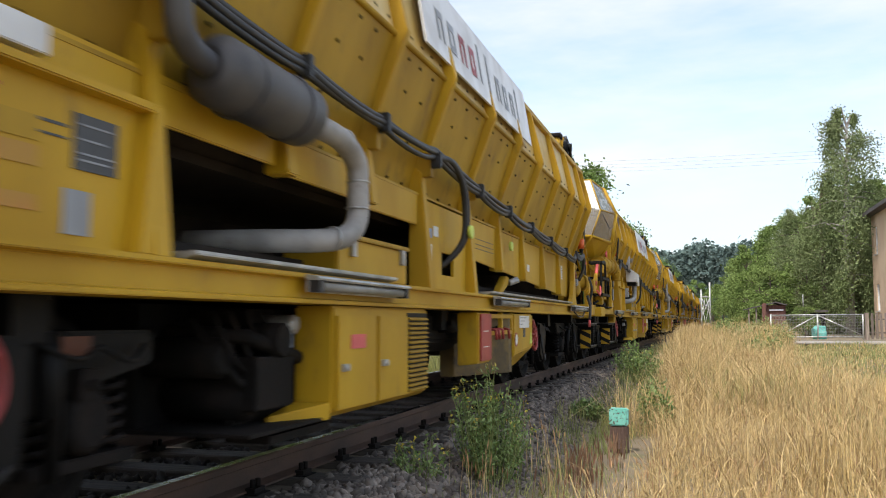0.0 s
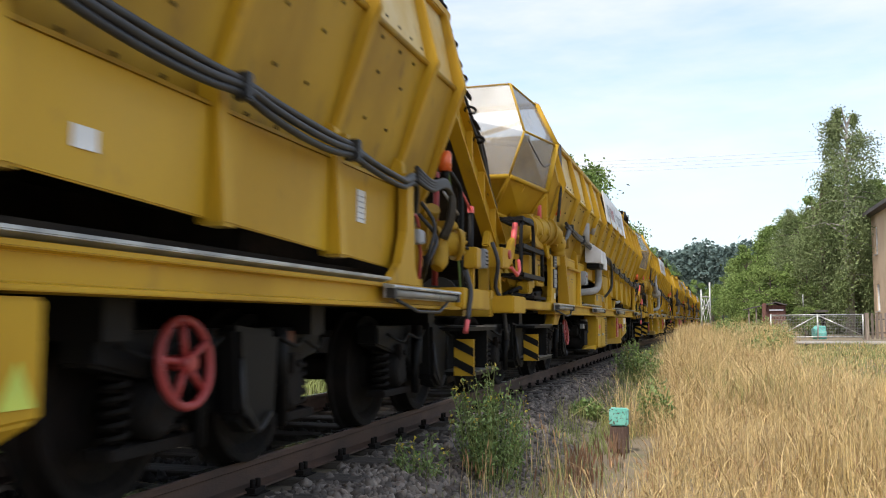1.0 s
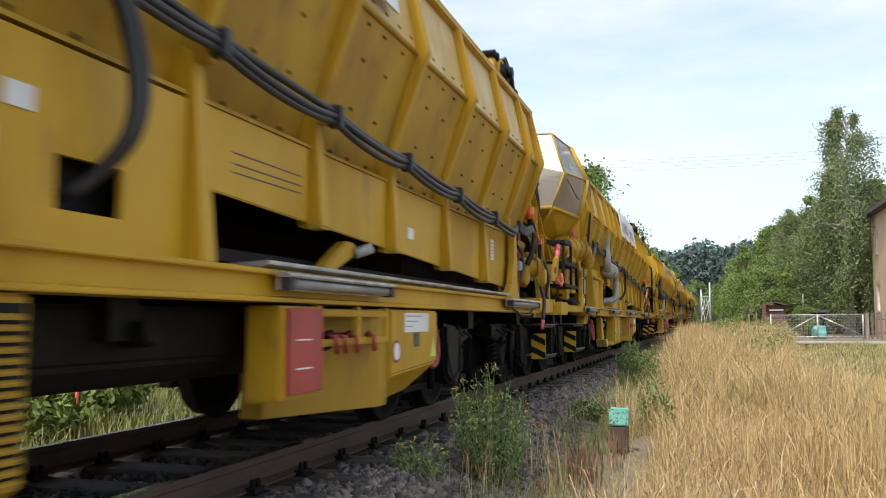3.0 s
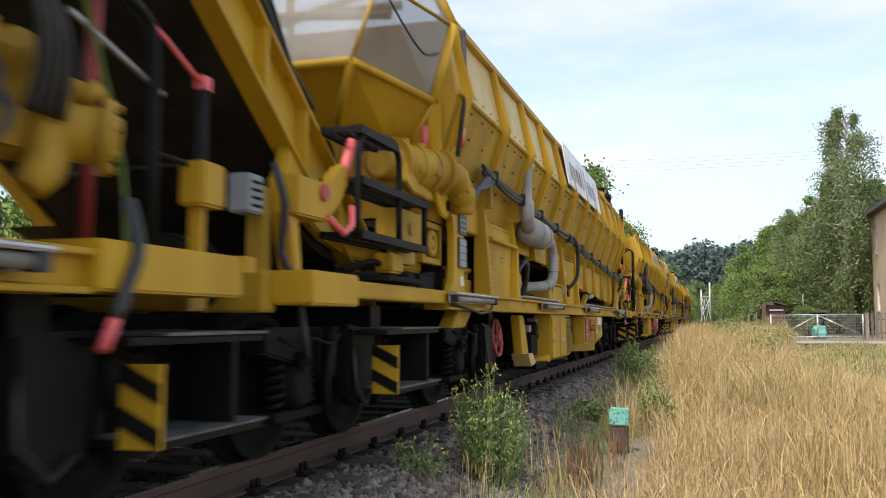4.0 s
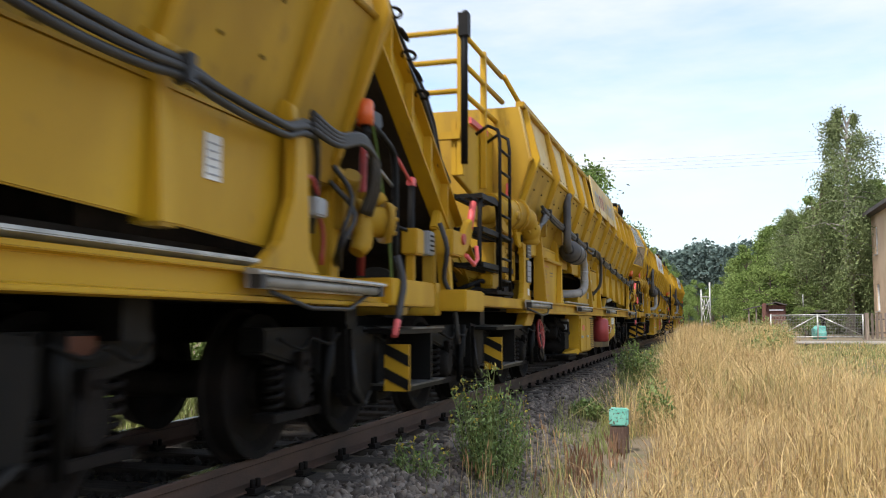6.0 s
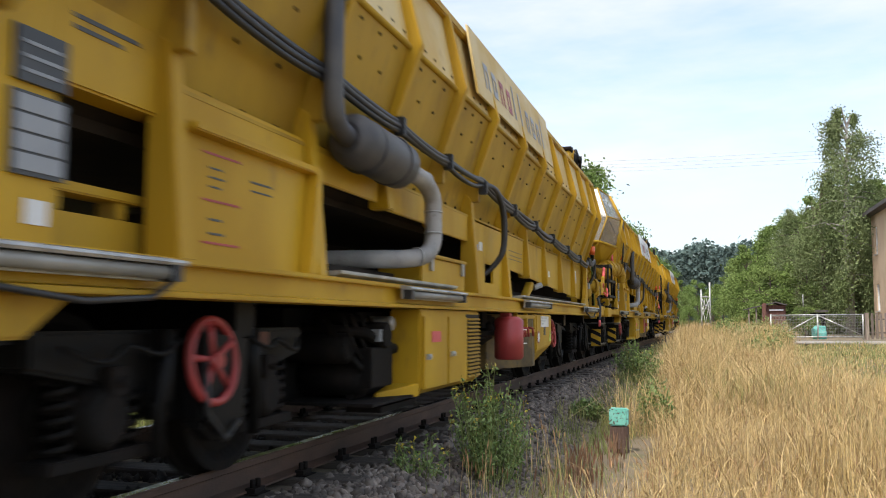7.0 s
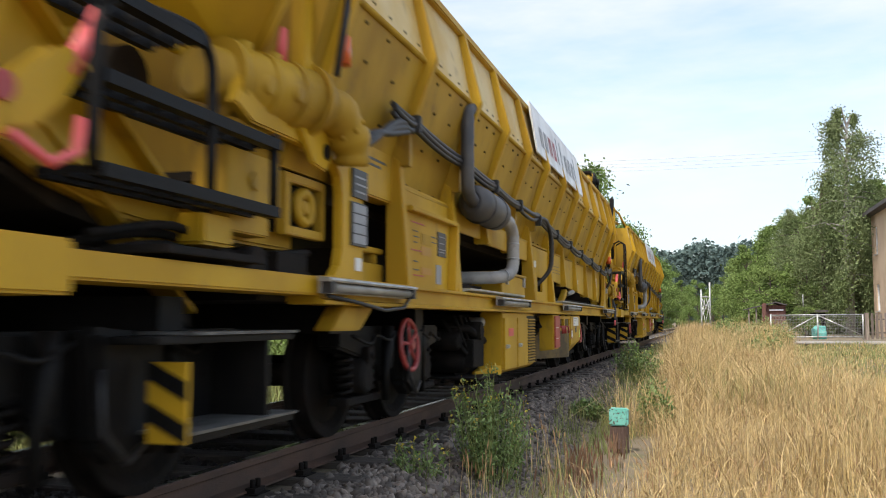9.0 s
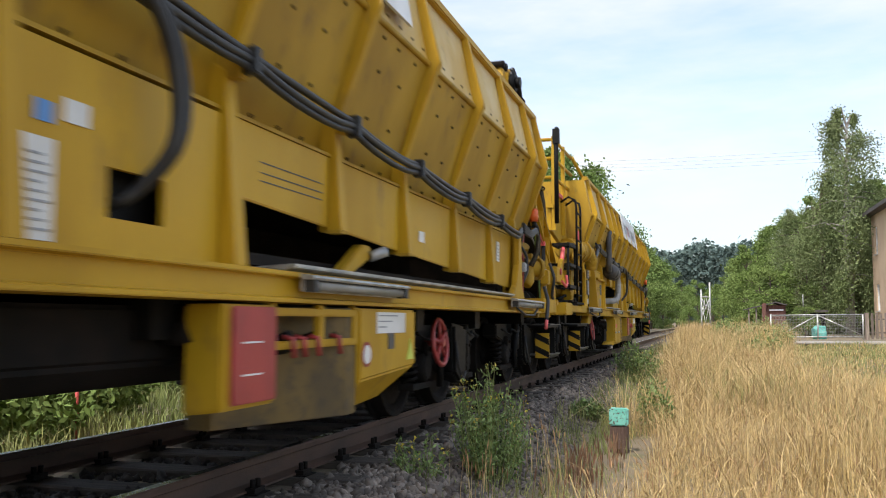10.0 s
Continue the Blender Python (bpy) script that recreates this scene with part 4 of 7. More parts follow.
def build_ends(wagon):
    """Steps, striped plates, buffers, conveyor arm, drives and hydraulic parts at both ends."""
    for y, d in ((FRONT, -1), (REAR, 1)):
        for side in (1, -1):
            bm = bmesh.new()
            tube(bm, [(side * 0.87, y, 1.02), (side * 0.87, y + d * 0.22, 1.02)], 0.09, 14)
            tube(bm, [(side * 0.87, y + d * 0.22, 1.02), (side * 0.87, y + d * 0.26, 1.02)], 0.2, 20)
            part("buffer", bm, BLACK, wagon)
        bm = bmesh.new()
        box(bm, -1.2, 1.2, y - 0.08, y + 0.08, 0.84, 1.06)
        part("headstock", bm, YELLOW_DIRTY, wagon, bevel=0.01)
    for y, long in ((-7.14, 0.86), (9.0, 0.74)):
        bm = bmesh.new()
        box(bm, 1.12, 1.44, y - 0.22, y + long, 0.71, 0.74)
        step = part("step_plate", bm, BLACK, wagon, "black steel footstep", bevel=0.006)
        for x0, x1, a, b, z0, z1 in ((1.12, 1.44, -0.02, long, 0.33, 0.36), (1.12, 1.15, -0.02, long - 0.03, 0.36, 0.71), (1.12, 1.43, long - 0.25, long - 0.22, 0.36, 0.71)):
            bm = bmesh.new()
            box(bm, x0, x1, y + a, y + b, z0, z1)
            part("step_panel", bm, BLACK, step)
        bm = bmesh.new()
        box(bm, 1.27, 1.445, y - 0.04, y - 0.02, 0.33, 0.64)
        part("warning_plate", bm, YELLOW, step, "yellow plate with black diagonal stripes")
        for z in (0.33, 0.49):
            bm = bmesh.new()
            quad_prism(bm, [(1.27, y - 0.046, z + 0.16), (1.27, y - 0.046, z + 0.085), (1.445, y - 0.046, z - 0.0), (1.445, y - 0.046, z + 0.075)],
                       [(1.27, y - 0.041, z + 0.16), (1.27, y - 0.041, z + 0.085), (1.445, y - 0.041, z - 0.0), (1.445, y - 0.041, z + 0.075)])
            part("stripe", bm, BLACK, step)
        for z in (0.742, 0.362):
            bm = bmesh.new()
            box(bm, 1.12, 1.46, y - 0.02, y + long, z, z + 0.012)
            part("tread", bm, TREAD, step, "worn bare step tread")
    # inclined conveyor arm that hands over to the wagon ahead
    def arm_z(y):
        return 1.30 + (-6.95 - y) * 0.68
    y_top = -10.4
    for side in (1, -1):
        bm = bmesh.new()
        quad_prism(bm, [(side * 0.98, -6.6, arm_z(-6.6) - 0.22), (side * 1.02, -6.6, arm_z(-6.6) - 0.22), (side * 1.02, -6.6, arm_z(-6.6) + 0.18), (side * 0.98, -6.6, arm_z(-6.6) + 0.18)],
                   [(side * 0.98, y_top, arm_z(y_top) - 0.22), (side * 1.02, y_top, arm_z(y_top) - 0.22), (side * 1.02, y_top, arm_z(y_top) + 0.18), (side * 0.98, y_top, arm_z(y_top) + 0.18)])
        arm = part("conveyor_arm", bm, YELLOW, wagon, "inclined yellow conveyor side beam", bevel=0.008)
        bm = bmesh.new()
        for k in (-0.22, 0.18):
            quad_prism(bm, [(side * 0.96, -6.6, arm_z(-6.6) + k - 0.012), (side * 1.1, -6.6, arm_z(-6.6) + k - 0.012), (side * 1.1, -6.6, arm_z(-6.6) + k + 0.012), (side * 0.96, -6.6, arm_z(-6.6) + k + 0.012)],
                       [(side * 0.96, y_top, arm_z(y_top) + k - 0.012), (side * 1.1, y_top, arm_z(y_top) + k - 0.012), (side * 1.1, y_top, arm_z(y_top) + k + 0.012), (side * 0.96, y_top, arm_z(y_top) + k + 0.012)])
        for i in range(6):
            y = -7.3 - i * 0.5
            box(bm, min(side * 1.02, side * 1.09), max(side * 1.02, side * 1.09), y - 0.015, y + 0.015, arm_z(y) - 0.22, arm_z(y) + 0.18)
        part("arm_flange", bm, YELLOW, arm)
    bm = bmesh.new()
    quad_prism(bm, [(-0.95, -6.4, arm_z(-6.6) - 0.3), (0.95, -6.4, arm_z(-6.6) - 0.3), (0.95, -6.4, arm_z(-6.6) - 0.25), (-0.95, -6.4, arm_z(-6.6) - 0.25)],
               [(-0.95, y_top, arm_z(y_top) - 0.28), (0.95, y_top, arm_z(y_top) - 0.28), (0.95, y_top, arm_z(y_top) + 0.16), (-0.95, y_top, arm_z(y_top) + 0.16)])
    part("arm_belt", bm, BELT, wagon, "dark ribbed conveyor underside")
    bm = bmesh.new()
    tube(bm, [(-0.94, y_top, arm_z(y_top) - 0.02), (0.94, y_top, arm_z(y_top) - 0.02)], 0.15, 18)
    part("head_drum", bm, BELT, wagon)
    bm = bmesh.new()
    tube(bm, [(0.98, y_top + 0.05, arm_z(y_top) + 0.1), (1.14, y_top + 0.05, arm_z(y_top) + 0.1)], 0.11, 14)
    tube(bm, [(1.14, y_top + 0.05, arm_z(y_top) + 0.1), (1.2, y_top + 0.05, arm_z(y_top) + 0.1)], 0.07, 12)
    part("drum_motor", bm, BLACK, wagon)
    bm = bmesh.new()
    z = arm_z(y_top)
    along_x(bm, [(y_top - 0.32, z + 0.05), (y_top - 0.05, z + 0.0), (y_top + 0.25, z + 0.05), (y_top + 0.14, z + 0.20), (y_top - 0.22, z + 0.24)], 0.70, 1.04)
    part("head_cover", bm, YELLOW, wagon, "yellow cover at the conveyor head", bevel=0.02)
    bm = bmesh.new()
    for dy, dz, r in ((-0.24, 0.27, 0.04), (-0.08, 0.27, 0.05), (0.08, 0.24, 0.04)):
        tube(bm, [(0.72, y_top + dy, z + dz), (1.06, y_top + dy, z + dz)], r, 12)
    tube(bm, [(1.06, y_top + 0.1, z + 0.3), (1.12, y_top + 0.22, z + 0.1), (1.10, y_top + 0.5, z - 0.15)], 0.05, 8)
    part("head_fittings", bm, GRIME, wagon, "oily dark fittings on the conveyor head")
    for k in range(9):
        bm = bmesh.new()
        y = y_top + 0.35 + 0.17 * k
        ring(bm, (1.13 + 0.02 * (k % 2), y, arm_z(y) + 0.18), (k % 2, 0.3, 0.7), 0.055, 0.014, 12, 6)
        part("chain_link", bm, GRIME, wagon)
    bm = bmesh.new()
    along_x(bm, [(y_top - 0.12, arm_z(y_top) - 0.2), (y_top + 0.5, arm_z(y_top + 0.5) - 0.1), (y_top + 0.45, arm_z(y_top) + 0.1), (y_top + 0.1, arm_z(y_top) + 0.3), (y_top - 0.1, arm_z(y_top) + 0.2)], 1.03, 1.07)
    part("drum_plate", bm, YELLOW, wagon, bevel=0.01)
    bm = bmesh.new()
    pts = [(1.08 + 0.03 * math.sin(i * 1.3), y_top + 0.3 * i, arm_z(y_top + 0.3 * i) + 0.22 + 0.03 * math.sin(i * 2.1)) for i in range(10)]
    tube(bm, pts, 0.024, 8)
    tube(bm, [(a + 0.02, b, c + 0.05) for a, b, c in pts], 0.016, 8)
    part("arm_hose", bm, RUBBER, wagon, "black hoses along the conveyor arm")


def flange_bolts(bm, centre, axis, radius, count, size):
    """A ring of bolt heads on a round flange."""
    axis = Vector(axis).normalized()
    u = axis.orthogonal().normalized()
    v = axis.cross(u)
    for k in range(count):
        t = 2 * math.pi * k / count
        c = Vector(centre) + (u * math.cos(t) + v * math.sin(t)) * radius
        tube(bm, [c - axis * 0.01, c + axis * 0.022], size, 6)


def build_front_gear(wagon):
    """Receiving trough, gear motor, bracket plate, access steps and locking lever before the hopper."""
    bm = bmesh.new()
    along_x(bm, [(-8.1, 1.62), (-7.85, 1.44), (-7.5, 1.30), (-7.1, 1.22), (-6.6, 1.19), (-5.6, 1.19), (-5.6, 1.34), (-6.9, 1.36), (-7.5, 1.50), (-8.0, 1.80)], 1.00, 1.08)
    part("trough", bm, YELLOW, wagon, "yellow receiving trough with a curved lip", bevel=0.015)
    bm = bmesh.new()
    along_x(bm, [(-7.9, 1.40), (-7.4, 1.22), (-6.6, 1.10), (-5.6, 1.10), (-5.6, 1.18), (-6.6, 1.18), (-7.4, 1.30)], -0.98, 0.99)
    box(bm, -0.95, 0.97, -7.5, -5.1, 0.952, 1.098)
    part("trough_underside", bm, BELT, wagon)
    # bracket plate with a large rounded opening
    bm = bmesh.new()
    along_x(bm, [(-5.06, 1.036), (-5.06, 1.96), (-6.55, 1.96), (-6.62, 1.80), (-6.45, 1.735), (-5.62, 1.735), (-5.50, 1.705), (-5.43, 1.64), (-5.40, 1.54), (-5.40, 1.22), (-5.43, 1.12), (-5.50, 1.06), (-5.60, 1.036)], 1.24, 1.30)
    part("curved_bracket", bm, YELLOW, wagon, "yellow bracket plate with a rounded opening", bevel=0.010)
    bm = bmesh.new()
    box(bm, 1.14, 1.28, -5.055, -4.42, 1.60, 1.955)
    part("shoulder_panel", bm, YELLOW, wagon, bevel=0.01)
    for k in range(2):
        bm = bmesh.new()
        box(bm, 1.281, 1.284, -4.98, -4.62 - 0.1 * k, 1.84 - 0.04 * k, 1.856 - 0.04 * k)
        part("print_line", bm, PRINT, wagon)
    bm = bmesh.new()
    box(bm, 1.08, 1.20, -5.0, -4.45, 1.036, 1.18)
    box(bm, 1.08, 1.20, -5.0, -4.45, 1.25, 1.29)
    for y in (-4.96, -4.6):
        box(bm, 1.09, 1.19, y, y + 0.05, 1.18, 1.25)
    part("inner_frame", bm, YELLOW_DIRTY, wagon, bevel=0.006)
    # the two plates screwed on the bracket
    bm = bmesh.new()
    box(bm, 1.302, 1.318, -5.27, -5.04, 1.545, 1.72)
    plate = part("type_plate", bm, PRINT, wagon, "black type plate with pale lines")
    for i in range(3):
        bm = bmesh.new()
        box(bm, 1.319, 1.321, -5.24, -5.08 + 0.02 * (i % 2), 1.575 + 0.045 * i, 1.587 + 0.045 * i)
        part("plate_line", bm, SIGNGREY, plate)
    bm = bmesh.new()
    box(bm, 1.302, 1.316, -5.28, -5.04, 1.25, 1.515)
    plate = part("data_plate", bm, PRINT, wagon, "dark frame holding a grey data card")
    for i in range(4):
        bm = bmesh.new()
        box(bm, 1.317, 1.320, -5.265, -5.055, 1.265 + 0.062 * i, 1.318 + 0.062 * i)
        part("data_card", bm, SIGNGREY, plate)
    bm = bmesh.new()
    box(bm, 1.302, 1.306, -5.2, -5.1, 1.10, 1.18)
    part("sticker", bm, WHITE, wagon, "small white sticker")
    # bearing unit behind the opening: a square frame round a dark roller end
    bm = bmesh.new()
    for y0, y1, z0, z1 in ((-5.92, -5.86, 1.26, 1.60), (-5.46, -5.42, 1.26, 1.60), (-5.86, -5.46, 1.26, 1.31), (-5.86, -5.46, 1.55, 1.60)):
        box(bm, 1.14, 1.20, y0, y1, z0, z1)
    ring(bm, (1.18, -5.66, 1.43), (1, 0, 0), 0.085, 0.032, 20, 8)
    tube(bm, [(1.1, -5.66, 1.43), (1.2, -5.66, 1.43)], 0.04, 10)
    part("bearing_unit", bm, YELLOW_DIRTY, wagon, "dusty yellow bearing in a square frame", bevel=0.006)
    bm = bmesh.new()
    box(bm, 1.06, 1.12, -5.9, -5.44, 1.28, 1.58)
    part("bearing_back", bm, BLACK, wagon)
    bm = bmesh.new()
    box(bm, 1.04, 1.22, -6.55, -6.02, 1.33, 1.62)
    box(bm, 1.05, 1.20, -6.5, -6.1, 1.22, 1.32)
    tube(bm, [(1.22, -6.3, 1.48), (1.235, -6.3, 1.48)], 0.05, 12)
    part("valve_block", bm, YELLOW_DIRTY, wagon, "dusty yellow valve block", bevel=0.02)
    bm = bmesh.new()
    box(bm, 1.10, 1.26, -6.8, -6.55, 1.13, 1.27)
    part("junction_box", bm, YELLOW, wagon, bevel=0.015)
    bm = bmesh.new()
    for k, z in enumerate((1.15, 1.10, 1.18)):
        tube(bm, rounded([(1.05 + 0.05 * k, -7.4, z - 0.06), (1.12 + 0.03 * k, -6.9, z + 0.02), (1.10, -6.3, z - 0.05), (1.12 + 0.03 * k, -5.6, z)], 4), 0.02, 7)
    tube(bm, [(1.0, -6.2, 1.08), (1.2, -6.2, 1.08)], 0.09, 12)
    box(bm, 0.9, 1.2, -6.0, -5.65, 1.04, 1.16)
    part("pipework", bm, GRIME, wagon, "oily pipes on the deck")
    # gear motor: drum with flanges, cap and an elbow that bends down
    bm = bmesh.new()
    a, b = Vector((1.14, -6.50, 1.955)), Vector((1.30, -5.90, 1.975))
    ax = (b - a).normalized()
    tube(bm, [a - ax * 0.16, a - ax * 0.15, a - ax * 0.02, a, b, b + ax * 0.015, b + ax * 0.12], [0.10, 0.135, 0.14, 0.17, 0.17, 0.145, 0.14], 22)
    for f in (0.0, 0.38, 0.72, 1.0):
        c = a + (b - a) * f
        tube(bm, [c - ax * 0.018, c + ax * 0.018], 0.195 if f in (0.0, 1.0) else 0.18, 22)
    flange_bolts(bm, b + ax * 0.018, ax, 0.168, 10, 0.014)
    flange_bolts(bm, a + (b - a) * 0.72 + ax * 0.018, ax, 0.165, 10, 0.012)
    for f, up in ((0.2, 0.2), (0.55, 0.19)):
        c = a + (b - a) * f
        tube(bm, [c + Vector((0.02, 0, 0.1)), c + Vector((0.03, 0, up))], [0.055, 0.04], 10)
        tube(bm, [c + Vector((0.1, 0, -0.02)), c + Vector((0.19, 0, -0.03))], [0.06, 0.045], 10)
    e = b + ax * 0.1
    tube(bm, rounded([e, e + Vector((0.05, 0.10, -0.02)), e + Vector((0.08, 0.2, -0.10)), e + Vector((0.09, 0.27, -0.21)), e + Vector((0.085, 0.29, -0.30))], 3),
         [0.125, 0.125, 0.12, 0.13, 0.13, 0.115, 0.11, 0.125, 0.12, 0.10, 0.095, 0.105, 0.08], 16)
    box(bm, e.x - 0.02, e.x + 0.10, e.y + 0.08, e.y + 0.2, e.z + 0.02, e.z + 0.1)
    flange_bolts(bm, e + Vector((0.08, 0.2, -0.10)), (0.25, 0.6, -0.75), 0.11, 8, 0.016)
    part("drive_motor", bm, YELLOW_DIRTY, wagon, "oily yellow gear motor with bolted flanges")
    bm = bmesh.new()
    along_x(bm, [(-6.02, 1.80), (-5.86, 1.64), (-5.70, 1.62), (-5.60, 1.72), (-5.64, 1.84), (-5.80, 1.92)], 1.30, 1.335)
    part("motor_lug", bm, YELLOW, wagon, bevel=0.01)
    bm = bmesh.new()
    tube(bm, [(1.332, -5.70, 1.73), (1.345, -5.70, 1.73)], 0.045, 14)
    part("lug_eye", bm, BLACK, wagon)
    for k in range(3):
        bm = bmesh.new()
        tube(bm, rounded([(e.x + 0.08, e.y + 0.22 + 0.05 * k, e.z - 0.20), (e.x + 0.15, e.y + 0.36 + 0.04 * k, e.z - 0.16 + 0.04 * k), (1.46, -4.98, 2.04 - 0.03 * k), (1.44, -4.62, 2.13 - 0.03 * k)], 4), 0.024, 8)
        part("motor_hose", bm, RUBBER, wagon, "black hydraulic hose")
    bm = bmesh.new()
    tube(bm, [(1.28, -6.15, 2.12), (1.28, -6.12, 2.30)], [0.03, 0.022], 10)
    part("breather", bm, PINK, wagon, "faded pink breather cap")
    # access steps: three black gratings in a bent tube frame
    bm = bmesh.new()
    tube(bm, rounded([(1.34, -7.62, 1.32), (1.34, -7.62, 1.62), (1.34, -7.60, 1.86), (1.34, -7.5, 1.95), (1.34, -7.05, 2.0), (1.34, -6.92, 1.94), (1.34, -6.88, 1.80), (1.34, -6.88, 1.32)], 3), 0.022, 8)
    part("step_frame", bm, BLACK, wagon, "bent black tube frame")
    bm = bmesh.new()
    tube(bm, [(1.34, -6.32, 1.33), (1.34, -6.32, 1.70)], 0.022, 8)
    part("step_post", bm, BLACK, wagon)
    for y0, y1, z in ((-7.64, -6.98, 1.97), (-7.60, -6.30, 1.66), (-7.60, -6.30, 1.33)):
        bm = bmesh.new()
        for x in (1.08, 1.19, 1.30):
            box(bm, x, x + 0.035, y0, y1, z - 0.03, z + 0.012)
        for q in range(int((y1 - y0) / 0.16) + 1):
            box(bm, 1.08, 1.36, y0 + q * 0.16, y0 + q * 0.16 + 0.012, z - 0.02, z + 0.008)
        box(bm, 1.335, 1.37, y0, y1, z - 0.035, z + 0.015)
        part("step_grating", bm, BLACK, wagon, "black steel grating step")
    # yellow locking lever with a pink grip
    bm = bmesh.new()
    box(bm, 1.10, 1.28, -8.30, -7.92, 1.36, 1.58)
    along_x(bm, [(-7.98, 1.38), (-7.82, 1.42), (-7.70, 1.52), (-7.60, 1.66), (-7.66, 1.74), (-7.78, 1.70), (-7.92, 1.58)], 1.22, 1.28)
    quad_prism(bm, [(1.14, -8.24, 1.03), (1.24, -8.24, 1.03), (1.24, -8.14, 1.03), (1.14, -8.14, 1.03)], [(1.14, -8.34, 1.36), (1.24, -8.34, 1.36), (1.24, -8.2, 1.36), (1.14, -8.2, 1.36)])
    lever = part("locking_lever", bm, YELLOW, wagon, "yellow locking lever", bevel=0.012)
    bm = bmesh.new()
    tube(bm, [(1.25, -7.66, 1.64), (1.25, -7.50, 1.91)], 0.034, 10)
    part("grip", bm, PINK, lever, "faded pink-red grip")
    bm = bmesh.new()
    tube(bm, [(1.27, -7.98, 1.52), (1.30, -7.98, 1.52)], 0.05, 12)
    part("pivot", bm, RED, lever)
    bm = bmesh.new()
    tube(bm, [(1.3, -7.95, 1.38), (1.34, -7.82, 1.30), (1.34, -7.70, 1.36), (1.32, -7.66, 1.48)], 0.02, 8)
    part("red_pipe", bm, PINK, wagon)
    bm = bmesh.new()
    box(bm, 1.05, 1.17, -8.62, -8.46, 1.34, 1.54)
    case = part("terminal_box", bm, SIGNGREY, wagon, "grey terminal box", bevel=0.01)
    bm = bmesh.new()
    for k in range(4):
        box(bm, 1.171, 1.175, -8.59, -8.49, 1.37 + 0.04 * k, 1.385 + 0.04 * k)
    tagged(part("vent_slots", bm, BLACK, case), kind="stuff")
    bm = bmesh.new()
    box(bm, 1.05, 1.15, -8.44, -8.34, 1.05, 1.50)
    part("box_bracket", bm, YELLOW_DIRTY, wagon, bevel=0.008)
    bm = bmesh.new()
    tube(bm, rounded([(1.2, -8.42, 1.62), (1.26, -8.4, 1.4), (1.22, -8.36, 1.15), (1.28, -8.3, 0.98), (1.3, -8.2, 0.6)], 3), 0.022, 8)
    part("drop_hose", bm, RUBBER, wagon, "black hose hanging from the box")
    bm = bmesh.new()
    box(bm, 1.1, 1.43, -7.3, -6.55, 1.052, 1.085)
    part("checker_plate", bm, GRIME, wagon, "dark checker plate on the beam", bevel=0.004)
    bm = bmesh.new()
    box(bm, 1.16, 1.43, FRONT + 0.03, -7.80, 0.878, 1.058)
    part("corner_block", bm, YELLOW, wagon, "scuffed yellow corner block", bevel=0.012)


